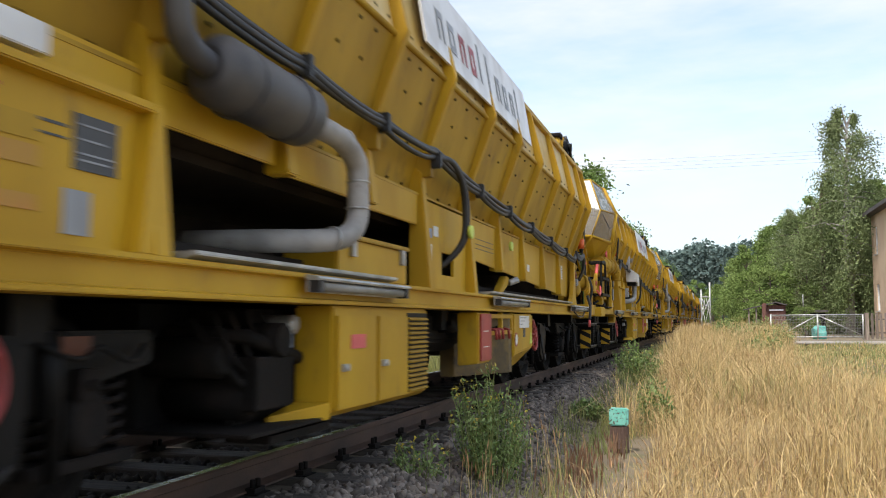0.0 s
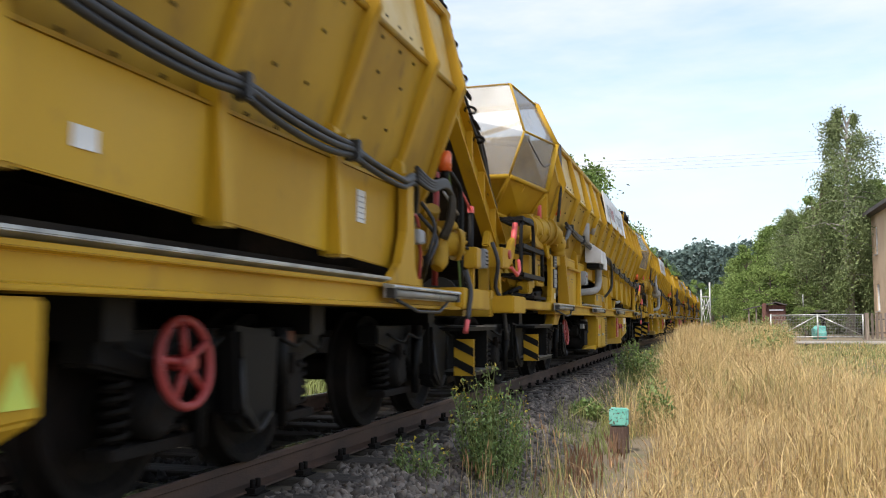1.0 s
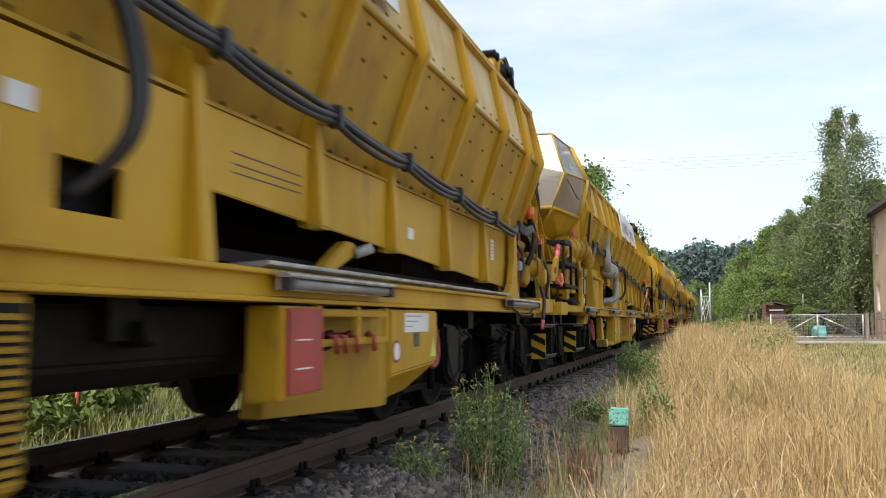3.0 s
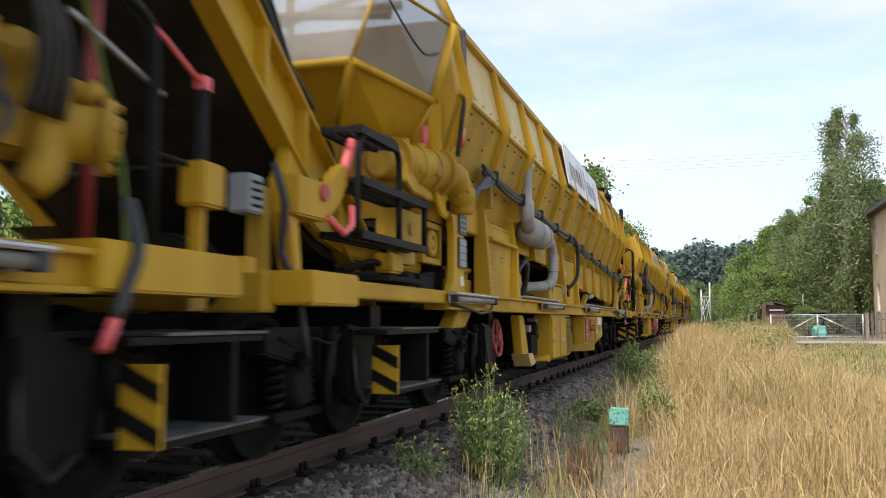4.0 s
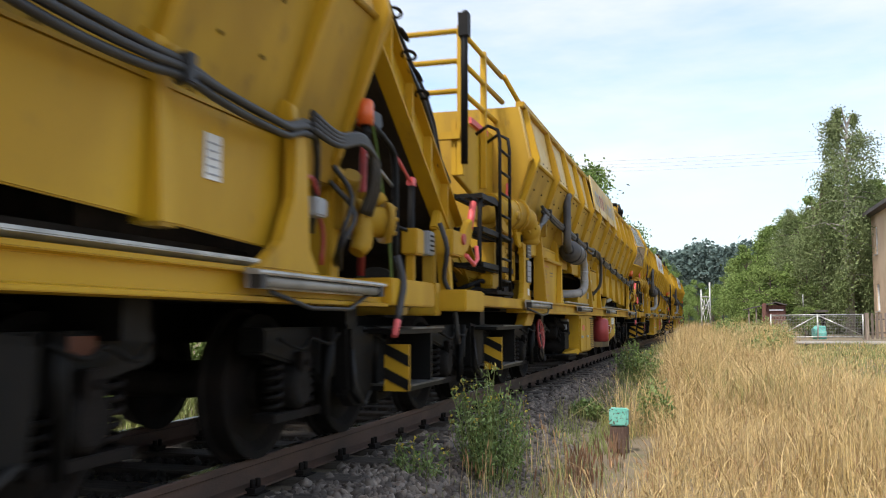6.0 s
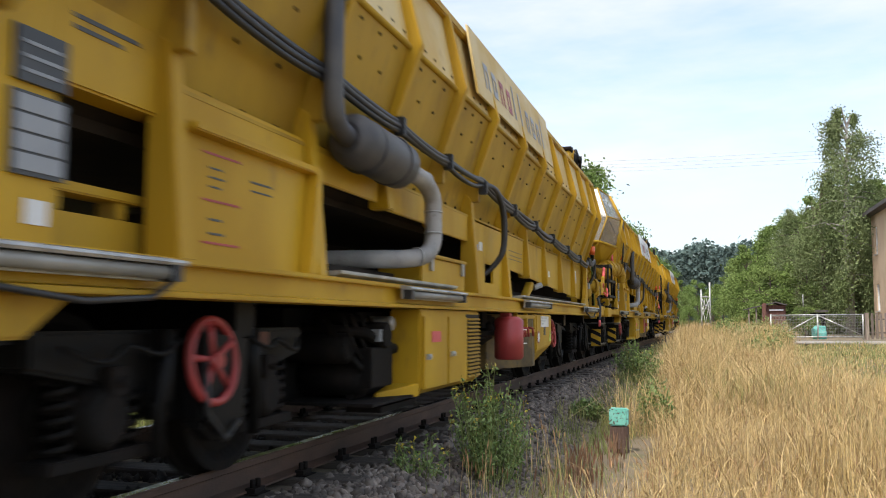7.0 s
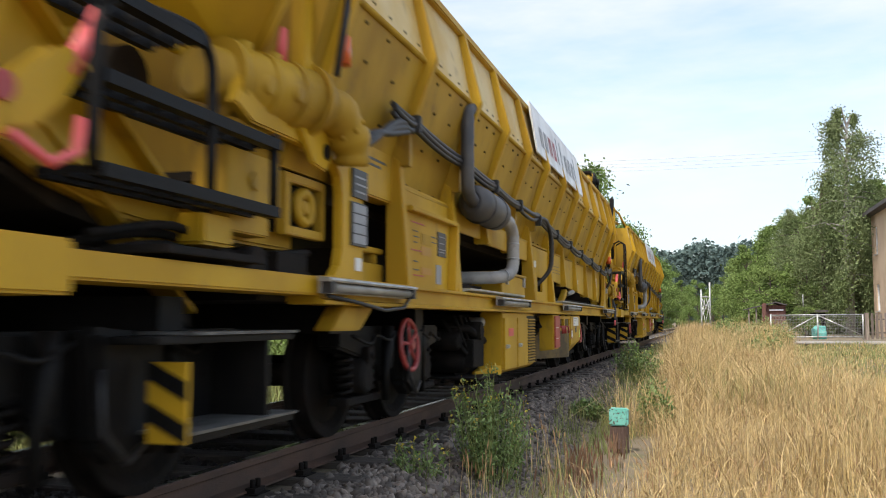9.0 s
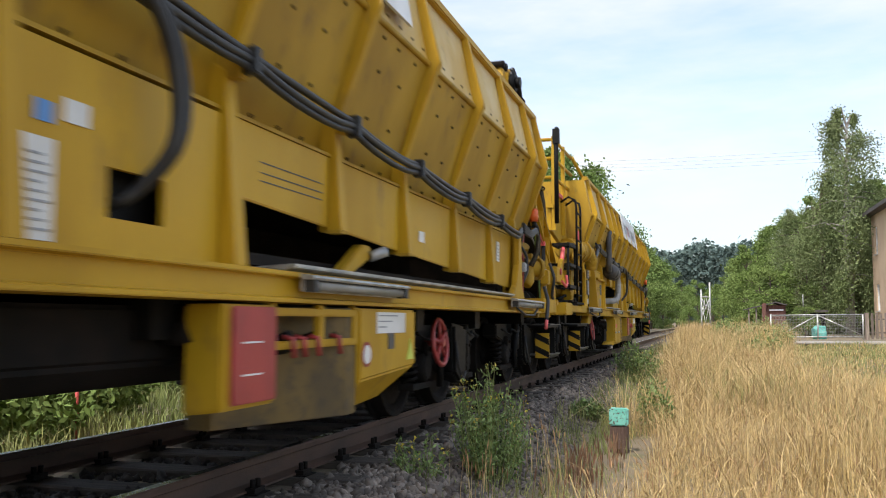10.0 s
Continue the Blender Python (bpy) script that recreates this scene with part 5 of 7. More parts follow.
def build_rear_gear(wagon):
    """Tail motor, hoses, guard rails, chute, lamps and post behind the hopper."""
    bm = bmesh.new()
    a, b = Vector((1.02, 8.42, 1.46)), Vector((1.36, 8.72, 1.43))
    ax = (b - a).normalized()
    tube(bm, [a, a + ax * 0.2, a + ax * 0.21, b, b + ax * 0.05], [0.12, 0.12, 0.10, 0.10, 0.07], 18)
    for f in (0.25, 0.55, 1.0):
        c = a + (b - a) * f
        tube(bm, [c - ax * 0.02, c + ax * 0.02], 0.135, 18)
        flange_bolts(bm, c + ax * 0.02, ax, 0.115, 8, 0.014)
    tube(bm, rounded([(1.16, 8.50, 1.50), (1.20, 8.46, 1.62), (1.26, 8.40, 1.70)], 3), [0.08, 0.08, 0.075, 0.07, 0.075, 0.065, 0.06], 12)
    tube(bm, rounded([(1.24, 8.56, 1.44), (1.28, 8.54, 1.32), (1.26, 8.48, 1.22)], 3), [0.075, 0.08, 0.07, 0.065, 0.07, 0.06, 0.05], 12)
    box(bm, 1.08, 1.22, 8.36, 8.52, 1.36, 1.60)
    box(bm, 1.20, 1.30, 8.60, 8.70, 1.50, 1.62)
    tube(bm, [(1.30, 8.66, 1.55), (1.36, 8.70, 1.60)], 0.035, 10)
    part("tail_motor", bm, YELLOW_DIRTY, wagon, "oily yellow tail motor with flanges and fittings")
    bm = bmesh.new()
    box(bm, 1.0, 1.16, 8.30, 8.44, 1.04, 1.80)
    along_x(bm, [(8.28, 1.75), (8.42, 1.72), (8.52, 1.62), (8.40, 1.60), (8.28, 1.64)], 1.16, 1.22)
    part("motor_bracket", bm, YELLOW, wagon, bevel=0.01)
    bm = bmesh.new()
    box(bm, 1.34, 1.43, 7.52, 7.66, 1.34, 1.44)
    part("limit_switch", bm, SIGNGREY, wagon, "small grey switch box", bevel=0.01)
    bm = bmesh.new()
    tube(bm, rounded([(1.40, 7.60, 1.46), (1.40, 7.52, 1.54), (1.38, 7.44, 1.50)], 3), 0.012, 6)
    tube(bm, rounded([(1.38, 7.66, 1.36), (1.36, 7.76, 1.26), (1.34, 7.78, 1.1)], 3), 0.013, 6)
    part("switch_cable", bm, RED, wagon, "red cable at the switch")
    bm = bmesh.new()
    box(bm, 1.26, 1.38, 9.31, 9.49, 1.27, 1.46)
    box(bm, 1.28, 1.34, 9.35, 9.41, 1.07, 1.28)
    part("pedestal", bm, YELLOW, wagon, "yellow pedestal with a square head", bevel=0.012)
    # black guard frame of tubes
    bm = bmesh.new()
    tube(bm, rounded([(1.30, 8.55, 2.02), (1.30, 8.62, 2.06), (1.30, 8.98, 1.98), (1.30, 9.06, 1.90), (1.30, 9.08, 1.7), (1.30, 9.08, 1.07)], 2), 0.024, 8)
    part("stanchion", bm, BLACK, wagon, "bent black tube stanchion")
    bm = bmesh.new()
    tube(bm, [(1.30, 9.42, 1.07), (1.30, 9.42, 1.80)], 0.026, 8)
    part("stanchion", bm, BLACK, wagon)
    bm = bmesh.new()
    tube(bm, [(1.30, 9.08, 1.45), (1.30, 9.42, 1.44)], 0.014, 8)
    tube(bm, [(1.28, 9.42, 1.46), (0.4, 9.5, 1.46)], 0.014, 8)
    part("guard_rail", bm, BLACK, wagon)
    bm = bmesh.new()
    tube(bm, [(1.30, 9.42, 1.80), (1.30, 9.14, 1.92), (1.29, 9.05, 1.96)], 0.012, 8)
    box(bm, 1.275, 1.325, 9.39, 9.45, 1.78, 1.84)
    part("red_rail", bm, PINK, wagon, "thin red handrail")
    bm = bmesh.new()
    tube(bm, [(1.28, 8.62, 1.86), (1.28, 9.16, 1.70)], 0.012, 8)
    part("gas_strut", bm, STEEL, wagon)
    bm = bmesh.new()
    tube(bm, [(1.10, 8.95, 1.1), (1.12, 8.95, 2.3)], 0.028, 8)
    part("lift_strut", bm, RED, wagon, "dark red lifting strut")
    bm = bmesh.new()
    tube(bm, rounded([(1.30, 8.3, 2.30), (1.34, 8.52, 2.05), (1.33, 8.72, 1.70), (1.34, 8.84, 1.36), (1.36, 8.86, 1.0)], 3), 0.010, 6)
    part("rope", bm, LEAF, wagon, "thin green rope")
    # looped hoses from the cable run to the motor
    for k in range(4):
        bm = bmesh.new()
        tube(bm, rounded([(1.43, 7.45, 1.86 - 0.028 * k), (1.46, 7.72, 1.80 - 0.02 * k), (1.46, 8.05, 1.86 - 0.015 * k), (1.44, 8.26 + 0.03 * k, 1.80 - 0.01 * k), (1.40, 8.36 + 0.04 * k, 1.62), (1.32, 8.40 + 0.05 * k, 1.46)]), 0.018, 8)
        part("drooping_hose", bm, RUBBER, wagon, "looped black hose")
    for k in range(2):
        bm = bmesh.new()
        tube(bm, rounded([(1.2, 8.2, 1.75 - 0.12 * k), (1.3, 8.30 + 0.05 * k, 1.55 - 0.1 * k), (1.26, 8.24, 1.30 - 0.06 * k), (1.14, 8.4 + 0.1 * k, 1.12)], 4), 0.016, 7)
        part("thin_hose", bm, RUBBER, wagon)
    bm = bmesh.new()
    tube(bm, [(1.40, 8.26, 1.97), (1.40, 8.26, 2.11)], 0.05, 14)
    tube(bm, [(1.40, 8.26, 2.11), (1.40, 8.26, 2.125)], 0.042, 14)
    lamp = part("marker_lamp", bm, ORANGE, wagon, "orange marker lamp")
    bm = bmesh.new()
    tube(bm, [(1.40, 8.26, 1.90), (1.40, 8.26, 1.97)], 0.03, 10)
    box(bm, 1.3, 1.42, 8.22, 8.30, 1.90, 1.915)
    part("lamp_foot", bm, BLACK, lamp)
    bm = bmesh.new()
    along_x(bm, [(8.42, 2.05), (8.86, 2.06), (8.94, 2.12), (8.90, 2.20), (8.48, 2.18)], 1.18, 1.26)
    tube(bm, [(1.2, 8.4, 2.12), (1.2, 8.3, 2.1)], 0.02, 8)
    part("rear_camera_hood", bm, RUBBER, wagon, "black moulded cover on an arm", bevel=0.02)
    bm = bmesh.new()
    box(bm, -1.0, 1.0, 8.35, 9.4, 1.04, 1.08)
    along_x(bm, [(8.32, 1.08), (8.5, 1.08), (8.34, 2.2), (8.32, 2.4)], -0.95, 0.95)
    part("rear_chute", bm, BELT, wagon, "dark rear chute")
    bm = bmesh.new()
    tube(bm, rounded([(1.42, 8.78, 1.22), (1.465, 8.78, 1.05), (1.47, 8.72, 0.92), (1.47, 8.66, 0.80)], 3), 0.024, 8)
    hose = part("brake_hose", bm, RUBBER, wagon, "hanging brake hose")
    bm = bmesh.new()
    tube(bm, [(1.47, 8.67, 0.82), (1.47, 8.60, 0.70)], 0.022, 8)
    part("coupling_grip", bm, PINK, hose, "faded red coupling grip")
    bm = bmesh.new()
    box(bm, 1.40, 1.46, 9.51, 9.62, 1.0, 1.075)
    part("beam_lug", bm, YELLOW, wagon, bevel=0.006)


def build_sign(wagon, dirty=False):
    """White name board on the upper wall; the lettering is reduced to blocks."""
    bm = bmesh.new()
    a, b = Vector((wall_point(2.70, 0.07), 0, 2.70)), Vector((TOP[0] + 0.07, 0, TOP[1] + 0.10))
    quad_prism(bm, [(a.x, -0.45, a.z), (a.x, 3.3, a.z), (b.x, 3.3, b.z), (b.x, -0.45, b.z)], [(a.x - 0.02, -0.45, a.z), (a.x - 0.02, 3.3, a.z), (b.x - 0.02, 3.3, b.z), (b.x - 0.02, -0.45, b.z)])
    board = part("name_board", bm, YELLOW_PALE if dirty else WHITE, wagon, "white board with faded grey and red block marks")
    n = (b - a).normalized()
    out = Vector((n.z, 0, -n.x)) * 0.004
    for i in range(10):
        bm = bmesh.new()
        y = -0.1 + i * 0.31
        z0, z1 = (0.22, 0.62) if i not in (4, 5, 9) else (0.22, 0.8)
        w = 0.16 if i not in (4, 5, 9) else 0.05
        h = (b - a).length
        p0, p1 = a + n * h * z0 + out, a + n * h * z1 + out
        if w > 0.1:
            t = 0.25
            segs = [(0, 0.04, p0, p1), (w - 0.04, w, p0, p1), (0.04, w - 0.04, p1 - (p1 - p0) * t, p1)]
            if i % 2:
                segs.append((0.04, w - 0.04, p0, p0 + (p1 - p0) * t))
        else:
            segs = [(0, w, p0, p1)]
        for y0, y1, q0, q1 in segs:
            quad_prism(bm, [(q0.x, y + y0, q0.z), (q0.x, y + y1, q0.z), (q1.x, y + y1, q1.z), (q1.x, y + y0, q1.z)],
                       [(q0.x + 0.002, y + y0, q0.z), (q0.x + 0.002, y + y1, q0.z), (q1.x + 0.002, y + y1, q1.z), (q1.x + 0.002, y + y0, q1.z)])
        part("letter_block", bm, RED if i in (2, 3) else SIGNGREY, board)


def build_muffler(wagon, mat, stack):
    bm = bmesh.new()
    tube(bm, [(1.46, -3.03, 1.80), (1.47, -2.97, 1.80), (1.47, -2.22, 1.785), (1.47, -2.12, 1.78)], [0.09, 0.15, 0.15, 0.07], 22)
    muffler = part("muffler", bm, mat, wagon, "round exhaust silencer")
    bm = bmesh.new()
    tube(bm, rounded([(1.47, -2.12, 1.78), (1.48, -1.75, 1.765), (1.48, -1.53, 1.68), (1.48, -1.5, 1.52), (1.48, -1.51, 1.36), (1.46, -1.61, 1.26), (1.38, -1.78, 1.22), (1.15, -1.95, 1.21), (0.7, -2.0, 1.21)], 3), 0.062, 16)
    pipe = part("exhaust_pipe", bm, PIPE_GREY, wagon, "grey lagged exhaust pipe with wrapped joints")
    for c, d in (((1.48, -1.5, 1.57), (0, 0, 1)), ((1.48, -1.51, 1.42), (0, 0, 1)), ((1.48, -1.71, 1.765), (0, 1, 0)), ((1.43, -1.73, 1.235), (0.3, 1, 0)), ((1.46, -1.58, 1.29), (0, 0.7, -0.7))):
        bm = bmesh.new()
        ring(bm, c, d, 0.062, 0.006, 18, 5)
        part("band", bm, STEEL, pipe)
    bm = bmesh.new()
    if stack == "tall":
        tube(bm, rounded([(1.47, -3.01, 1.80), (1.48, -3.2, 1.84), (1.49, -3.28, 1.98), (1.49, -3.28, 2.45), (1.49, -3.25, 2.53), (1.50, -3.13, 2.57)], 4), 0.055, 14)
    else:
        tube(bm, [(1.47, -3.01, 1.82), (1.48, -3.11, 1.86), (1.49, -3.15, 1.95), (1.49, -3.15, 2.1), (1.49, -3.15, 2.104), (1.49, -3.15, 2.36), (1.49, -3.14, 2.44), (1.49, -3.08, 2.50), (1.49, -2.98, 2.52)],
             [0.075, 0.075, 0.075, 0.07, 0.05, 0.05, 0.05, 0.048, 0.055], 14)
    part("exhaust_stack", bm, mat if stack == "tall" else PIPE_GREY, wagon, "upright exhaust stack with a bent mouth")
    for y in (-2.82, -2.38):
        bm = bmesh.new()
        ring(bm, (1.47, y, 1.79), (0, 1, 0), 0.152, 0.008, 22, 5)
        box(bm, 1.3, 1.36, y - 0.03, y + 0.03, 1.72, 1.86)
        part("muffler_strap", bm, mat, wagon)


def build_white_box(wagon):
    bm = bmesh.new()
    along_y(bm, [(1.34, 1.80), (1.62, 1.78), (1.62, 2.00), (1.40, 2.16), (1.34, 2.16)], -2.24, -1.56)
    case = part("exhaust_cover", bm, WHITE, wagon, "white sheet-metal exhaust cover", bevel=0.008)
    bm = bmesh.new()
    along_y(bm, [(1.38, 1.74), (1.58, 1.72), (1.58, 1.93), (1.44, 2.03), (1.38, 2.03)], -1.56, -1.0)
    part("cover_wing", bm, WHITE, case, bevel=0.006)
    bm = bmesh.new()
    box(bm, 1.36, 1.58, -2.18, -1.64, 1.70, 1.785)
    part("cover_underside", bm, BLACK, case)
    bm = bmesh.new()
    tube(bm, rounded([(1.5, -1.70, 1.76), (1.5, -1.69, 1.62), (1.5, -1.70, 1.48), (1.48, -1.78, 1.36), (1.40, -1.94, 1.31), (1.2, -2.1, 1.29), (0.75, -2.2, 1.28)], 4), 0.06, 16)
    part("exhaust_pipe", bm, PIPE_GREY, wagon, "grey exhaust pipe with an elbow")
    bm = bmesh.new()
    tube(bm, [(1.42, -2.9, 2.05), (1.42, -2.9, 2.4)], 0.09, 14)
    part("air_filter", bm, PIPE_GREY, wagon)
    bm = bmesh.new()
    box(bm, 1.34, 1.46, -3.08, -2.80, 1.38, 1.60)
    ctrl = part("control_box", bm, SIGNGREY, wagon, "light grey control box", bevel=0.012)
    bm = bmesh.new()
    tube(bm, [(1.462, -2.98, 1.52), (1.47, -2.98, 1.52)], 0.02, 10)
    part("button", bm, RED, ctrl)
    bm = bmesh.new()
    tube(bm, [(1.45, -2.1, 2.3), (1.5, -2.0, 2.5), (1.52, -1.98, 2.62)], 0.04, 10)
    part("exhaust_stack", bm, PIPE_GREY, wagon)


def build_hood(wagon):
    """Glazed dust hood before the hopper: dirty clear panes in a yellow frame."""
    hood = new("dust_hood")
    hood.parent = wagon
    tagged(hood, "dusty clear panes in a yellow steel frame")
    front = [(-1.12, -7.22, 2.52), (1.12, -7.22, 2.52), (1.30, -7.18, 3.06), (1.06, -6.86, 3.74), (-1.06, -6.86, 3.74), (-1.30, -7.18, 3.06)]
    back = [(-1.40, -6.30, 2.45), (1.40, -6.30, 2.45), (1.50, -6.12, 3.08), (1.22, -6.00, 3.66), (-1.22, -6.00, 3.66), (-1.50, -6.12, 3.08)]
    foot = [(-0.80, -6.75, 2.16), (0.80, -6.75, 2.16), (1.05, -6.12, 2.05), (-1.05, -6.12, 2.05)]
    shell = lambda pts: [tuple(Vector(p) - Vector((0.006 if p[0] > 0 else -0.006, -0.004, 0.006))) for p in pts]

    def sheet(name, pts, mat):
        bm = bmesh.new()
        quad_prism(bm, pts, shell(pts))
        return part(name, bm, mat, hood)

    def bars(edges, r, mat):
        for a, b in edges:
            bm = bmesh.new()
            tube(bm, [a, b], r, 8)
            part("frame_bar", bm, mat, hood)

    sheet("front_pane", front, CLEAR)
    for i in (1, 2, 3, 4, 5):
        j = (i + 1) % 6
        sheet("pane", [front[i], front[j], back[j], back[i]], CLEAR)
    # sheet-metal funnel under the panes, with stiffening ribs
    sheet("funnel_panel", [front[0], front[1], foot[1], foot[0]], YELLOW)
    sheet("funnel_panel", [front[1], back[1], foot[2], foot[1]], YELLOW)
    sheet("funnel_panel", [front[0], back[0], foot[3], foot[0]], YELLOW)
    bars([(front[1], foot[1]), (front[0], foot[0]), (back[1], foot[2]), (foot[0], foot[1]), (foot[1], foot[2]), (front[0], front[1])], 0.028, YELLOW)
    bars([((0.45, -7.20, 2.50), (0.35, -6.77, 2.17)), ((-0.45, -7.20, 2.50), (-0.35, -6.77, 2.17)), ((1.22, -6.8, 2.48), (0.92, -6.45, 2.12))], 0.022, YELLOW)
    # thin dark joints on the panes, a stout yellow hoop at the back
    bars([(front[i], front[(i + 1) % 6]) for i in (1, 2, 3, 4, 5)] + [(front[i], back[i]) for i in (2, 3, 4, 5)], 0.014, YELLOW_DIRTY)
    bars([(front[1], back[1])], 0.03, YELLOW)
    bars([(back[i], back[(i + 1) % 6]) for i in (1, 2, 3, 4, 5)], 0.045, YELLOW)
    # braces behind the panes
    bars([((-1.2, -6.6, 3.10), (1.25, -6.6, 3.10)), ((-1.0, -6.4, 2.85), (1.1, -6.4, 3.35)), ((0.2, -6.3, 2.5), (0.2, -6.3, 3.6)), ((-1.1, -6.4, 3.3), (1.2, -6.7, 3.0))], 0.035, YELLOW)
    bm = bmesh.new()
    tube(bm, rounded([(1.33, -7.1, 2.98), (1.40, -6.9, 2.8), (1.43, -6.6, 2.72), (1.47, -6.35, 2.8)], 4), 0.008, 6)
    part("pane_cable", bm, RUBBER, hood)
    bm = bmesh.new()
    tube(bm, [(-0.5, -6.45, 2.02), (0.6, -6.45, 2.02)], 0.16, 14)
    part("dust_sock", bm, BELT, hood, "dark rubber sock under the funnel")
    bm = bmesh.new()
    box(bm, 1.28, 1.36, -6.05, -5.9, 1.9, 2.55)
    part("hood_post", bm, YELLOW, wagon, bevel=0.008)
    bm = bmesh.new()
    tube(bm, [(1.5, -5.8, 3.15), (1.52, -5.82, 2.6), (1.48, -5.9, 2.1)], 0.02, 8)
    part("hood_hose", bm, RUBBER, wagon)
    bm = bmesh.new()
    tube(bm, [(1.45, -5.75, 2.2), (1.45, -5.75, 2.36)], 0.045, 12)
    part("marker_lamp", bm, ORANGE, wagon, "orange marker lamp")


def build_open_front(wagon):
    """Open tubular frame, ladder and hoop rails before the hopper."""
    cage = new("tube_frame")
    cage.parent = wagon
    tagged(cage, "open yellow tubular frame")
    for z in (3.05, 3.35, 3.65):
        bm = bmesh.new()
        tube(bm, [(1.1, -5.6, z), (1.1, -7.4, z - 0.02), (-1.1, -7.4, z - 0.02), (-1.1, -5.6, z)], 0.03, 8)
        part("hoop", bm, YELLOW, cage)
    for x, y in ((1.1, -7.4), (-1.1, -7.4), (1.1, -6.5), (-1.1, -6.5), (0.0, -7.4)):
        bm = bmesh.new()
        box(bm, x - 0.03, x + 0.03, y - 0.03, y + 0.03, 2.2, 3.68)
        part("upright", bm, YELLOW, cage)
    bm = bmesh.new()
    along_x(bm, [(-7.4, 2.2), (-5.6, 1.9), (-5.6, 2.95), (-7.4, 2.75)], 1.0, 1.06)
    part("side_plate", bm, YELLOW, cage, bevel=0.008)
    bm = bmesh.new()
    tube(bm, [(1.28, -4.6, 3.24), (1.12, -5.6, 3.66)], 0.03, 8)
    part("brace", bm, YELLOW, cage)
    bm = bmesh.new()
    box(bm, -1.1, 1.1, -7.45, -7.38, 2.55, 2.62)
    part("brace", bm, YELLOW, cage)
    ladder = new("ladder")
    ladder.parent = wagon
    tagged(ladder, "black steel ladder with hooped rails")
    for y in (-6.95, -6.5):
        bm = bmesh.new()
        tube(bm, [(1.38, y, 1.1), (1.38, y, 2.6), (1.36, y + 0.02, 2.72), (1.25, y + 0.04, 2.78), (1.12, y + 0.05, 2.7)], 0.018, 8)
        part("rail", bm, BLACK, ladder)
    for i in range(7):
        bm = bmesh.new()
        tube(bm, [(1.38, -6.95, 1.2 + 0.22 * i), (1.38, -6.5, 1.2 + 0.22 * i)], 0.014, 6)
        part("rung", bm, BLACK, ladder)
    bm = bmesh.new()
    tube(bm, [(1.15, -7.45, 2.3), (1.15, -7.45, 3.75), (1.15, -7.4, 3.8)], 0.035, 10)
    box(bm, 1.1, 1.2, -7.5, -7.4, 3.55, 3.78)
    part("mast", bm, BLACK, wagon, "dark lamp mast")
    bm = bmesh.new()
    box(bm, 1.07, 1.1, -7.0, -6.3, 2.8, 2.86)
    part("red_strip", bm, PINK, wagon)


def build_plate(wagon):
    """Black type plate with pale lines, and a paper sticker under it, on the front plate."""
    bm = bmesh.new()
    box(bm, 1.336, 1.342, -3.62, -3.40, 1.30, 1.49)
    plate = part("type_plate", bm, PRINT, wagon, "black type plate with pale lines")
    for z, w in ((1.33, 0.16), (1.352, 0.18), (1.40, 0.14), (1.45, 0.17)):
        bm = bmesh.new()
        box(bm, 1.343, 1.345, -3.60, -3.60 + w, z, z + 0.007)
        part("plate_line", bm, SIGNGREY, plate)
    bm = bmesh.new()
    box(bm, 1.337, 1.341, -3.66, -3.53, 1.08, 1.23)
    part("sticker", bm, SIGNGREY, wagon, "grey-white paper sticker")
    for z0, z1, mat in ((1.36, 1.44, YELLOW_DIRTY), (1.14, 1.19, RED_FADED), (1.28, 1.345, RED_FADED)):
        bm = bmesh.new()
        box(bm, 1.337, 1.339, -4.02, -3.78, z0, z1)
        part("label_patch", bm, mat, wagon)


def build_fire_point(wagon, cylinder):
    bm = bmesh.new()
    if cylinder:
        tube(bm, [(1.38, 2.02, 0.40), (1.38, 2.02, 0.42), (1.38, 2.02, 0.8), (1.38, 2.02, 0.84)], [0.12, 0.15, 0.15, 0.1], 20)
        box(bm, 1.3, 1.4, 1.96, 2.08, 0.84, 0.88)
    else:
        box(bm, 1.412, 1.428, 1.95, 2.34, 0.44, 0.86)
    ext = part("fire_point", bm, RED, wagon, "red fire-extinguisher case", bevel=0.006)
    bm = bmesh.new()
    x = 1.532 if cylinder else 1.43
    for z in (0.56, 0.70):
        box(bm, x - (0.03 if cylinder else 0.002), x + 0.002, 2.03, 2.20, z, z + 0.008)
    part("mark", bm, WHITE, ext)


# one plain wagon first, then its copies, each with its own fittings
base_wagon = empty("hopper_wagon", "yellow conveyor hopper wagon with black exhaust silencer", "hopper wagon", "train of hopper wagons")
build_frame(base_wagon)
build_hopper(base_wagon)
build_side(base_wagon)
build_bogies(base_wagon)
build_ends(base_wagon)
build_front_gear(base_wagon)
build_rear_gear(base_wagon)
WAGONS = [base_wagon] + [copy_thing(base_wagon, Matrix.Identity(4)) for _ in range(5)]
LABELS = ["yellow hopper wagon with a heat-blackened exhaust silencer", "yellow hopper wagon with a white exhaust cover and glazed hood", "yellow hopper wagon with a grey exhaust silencer and glazed hood",
          "yellow hopper wagon with an open tubular front frame and ladder", "yellow hopper wagon with a tall black exhaust stack and glazed hood", "last yellow hopper wagon with an open tubular front frame"]
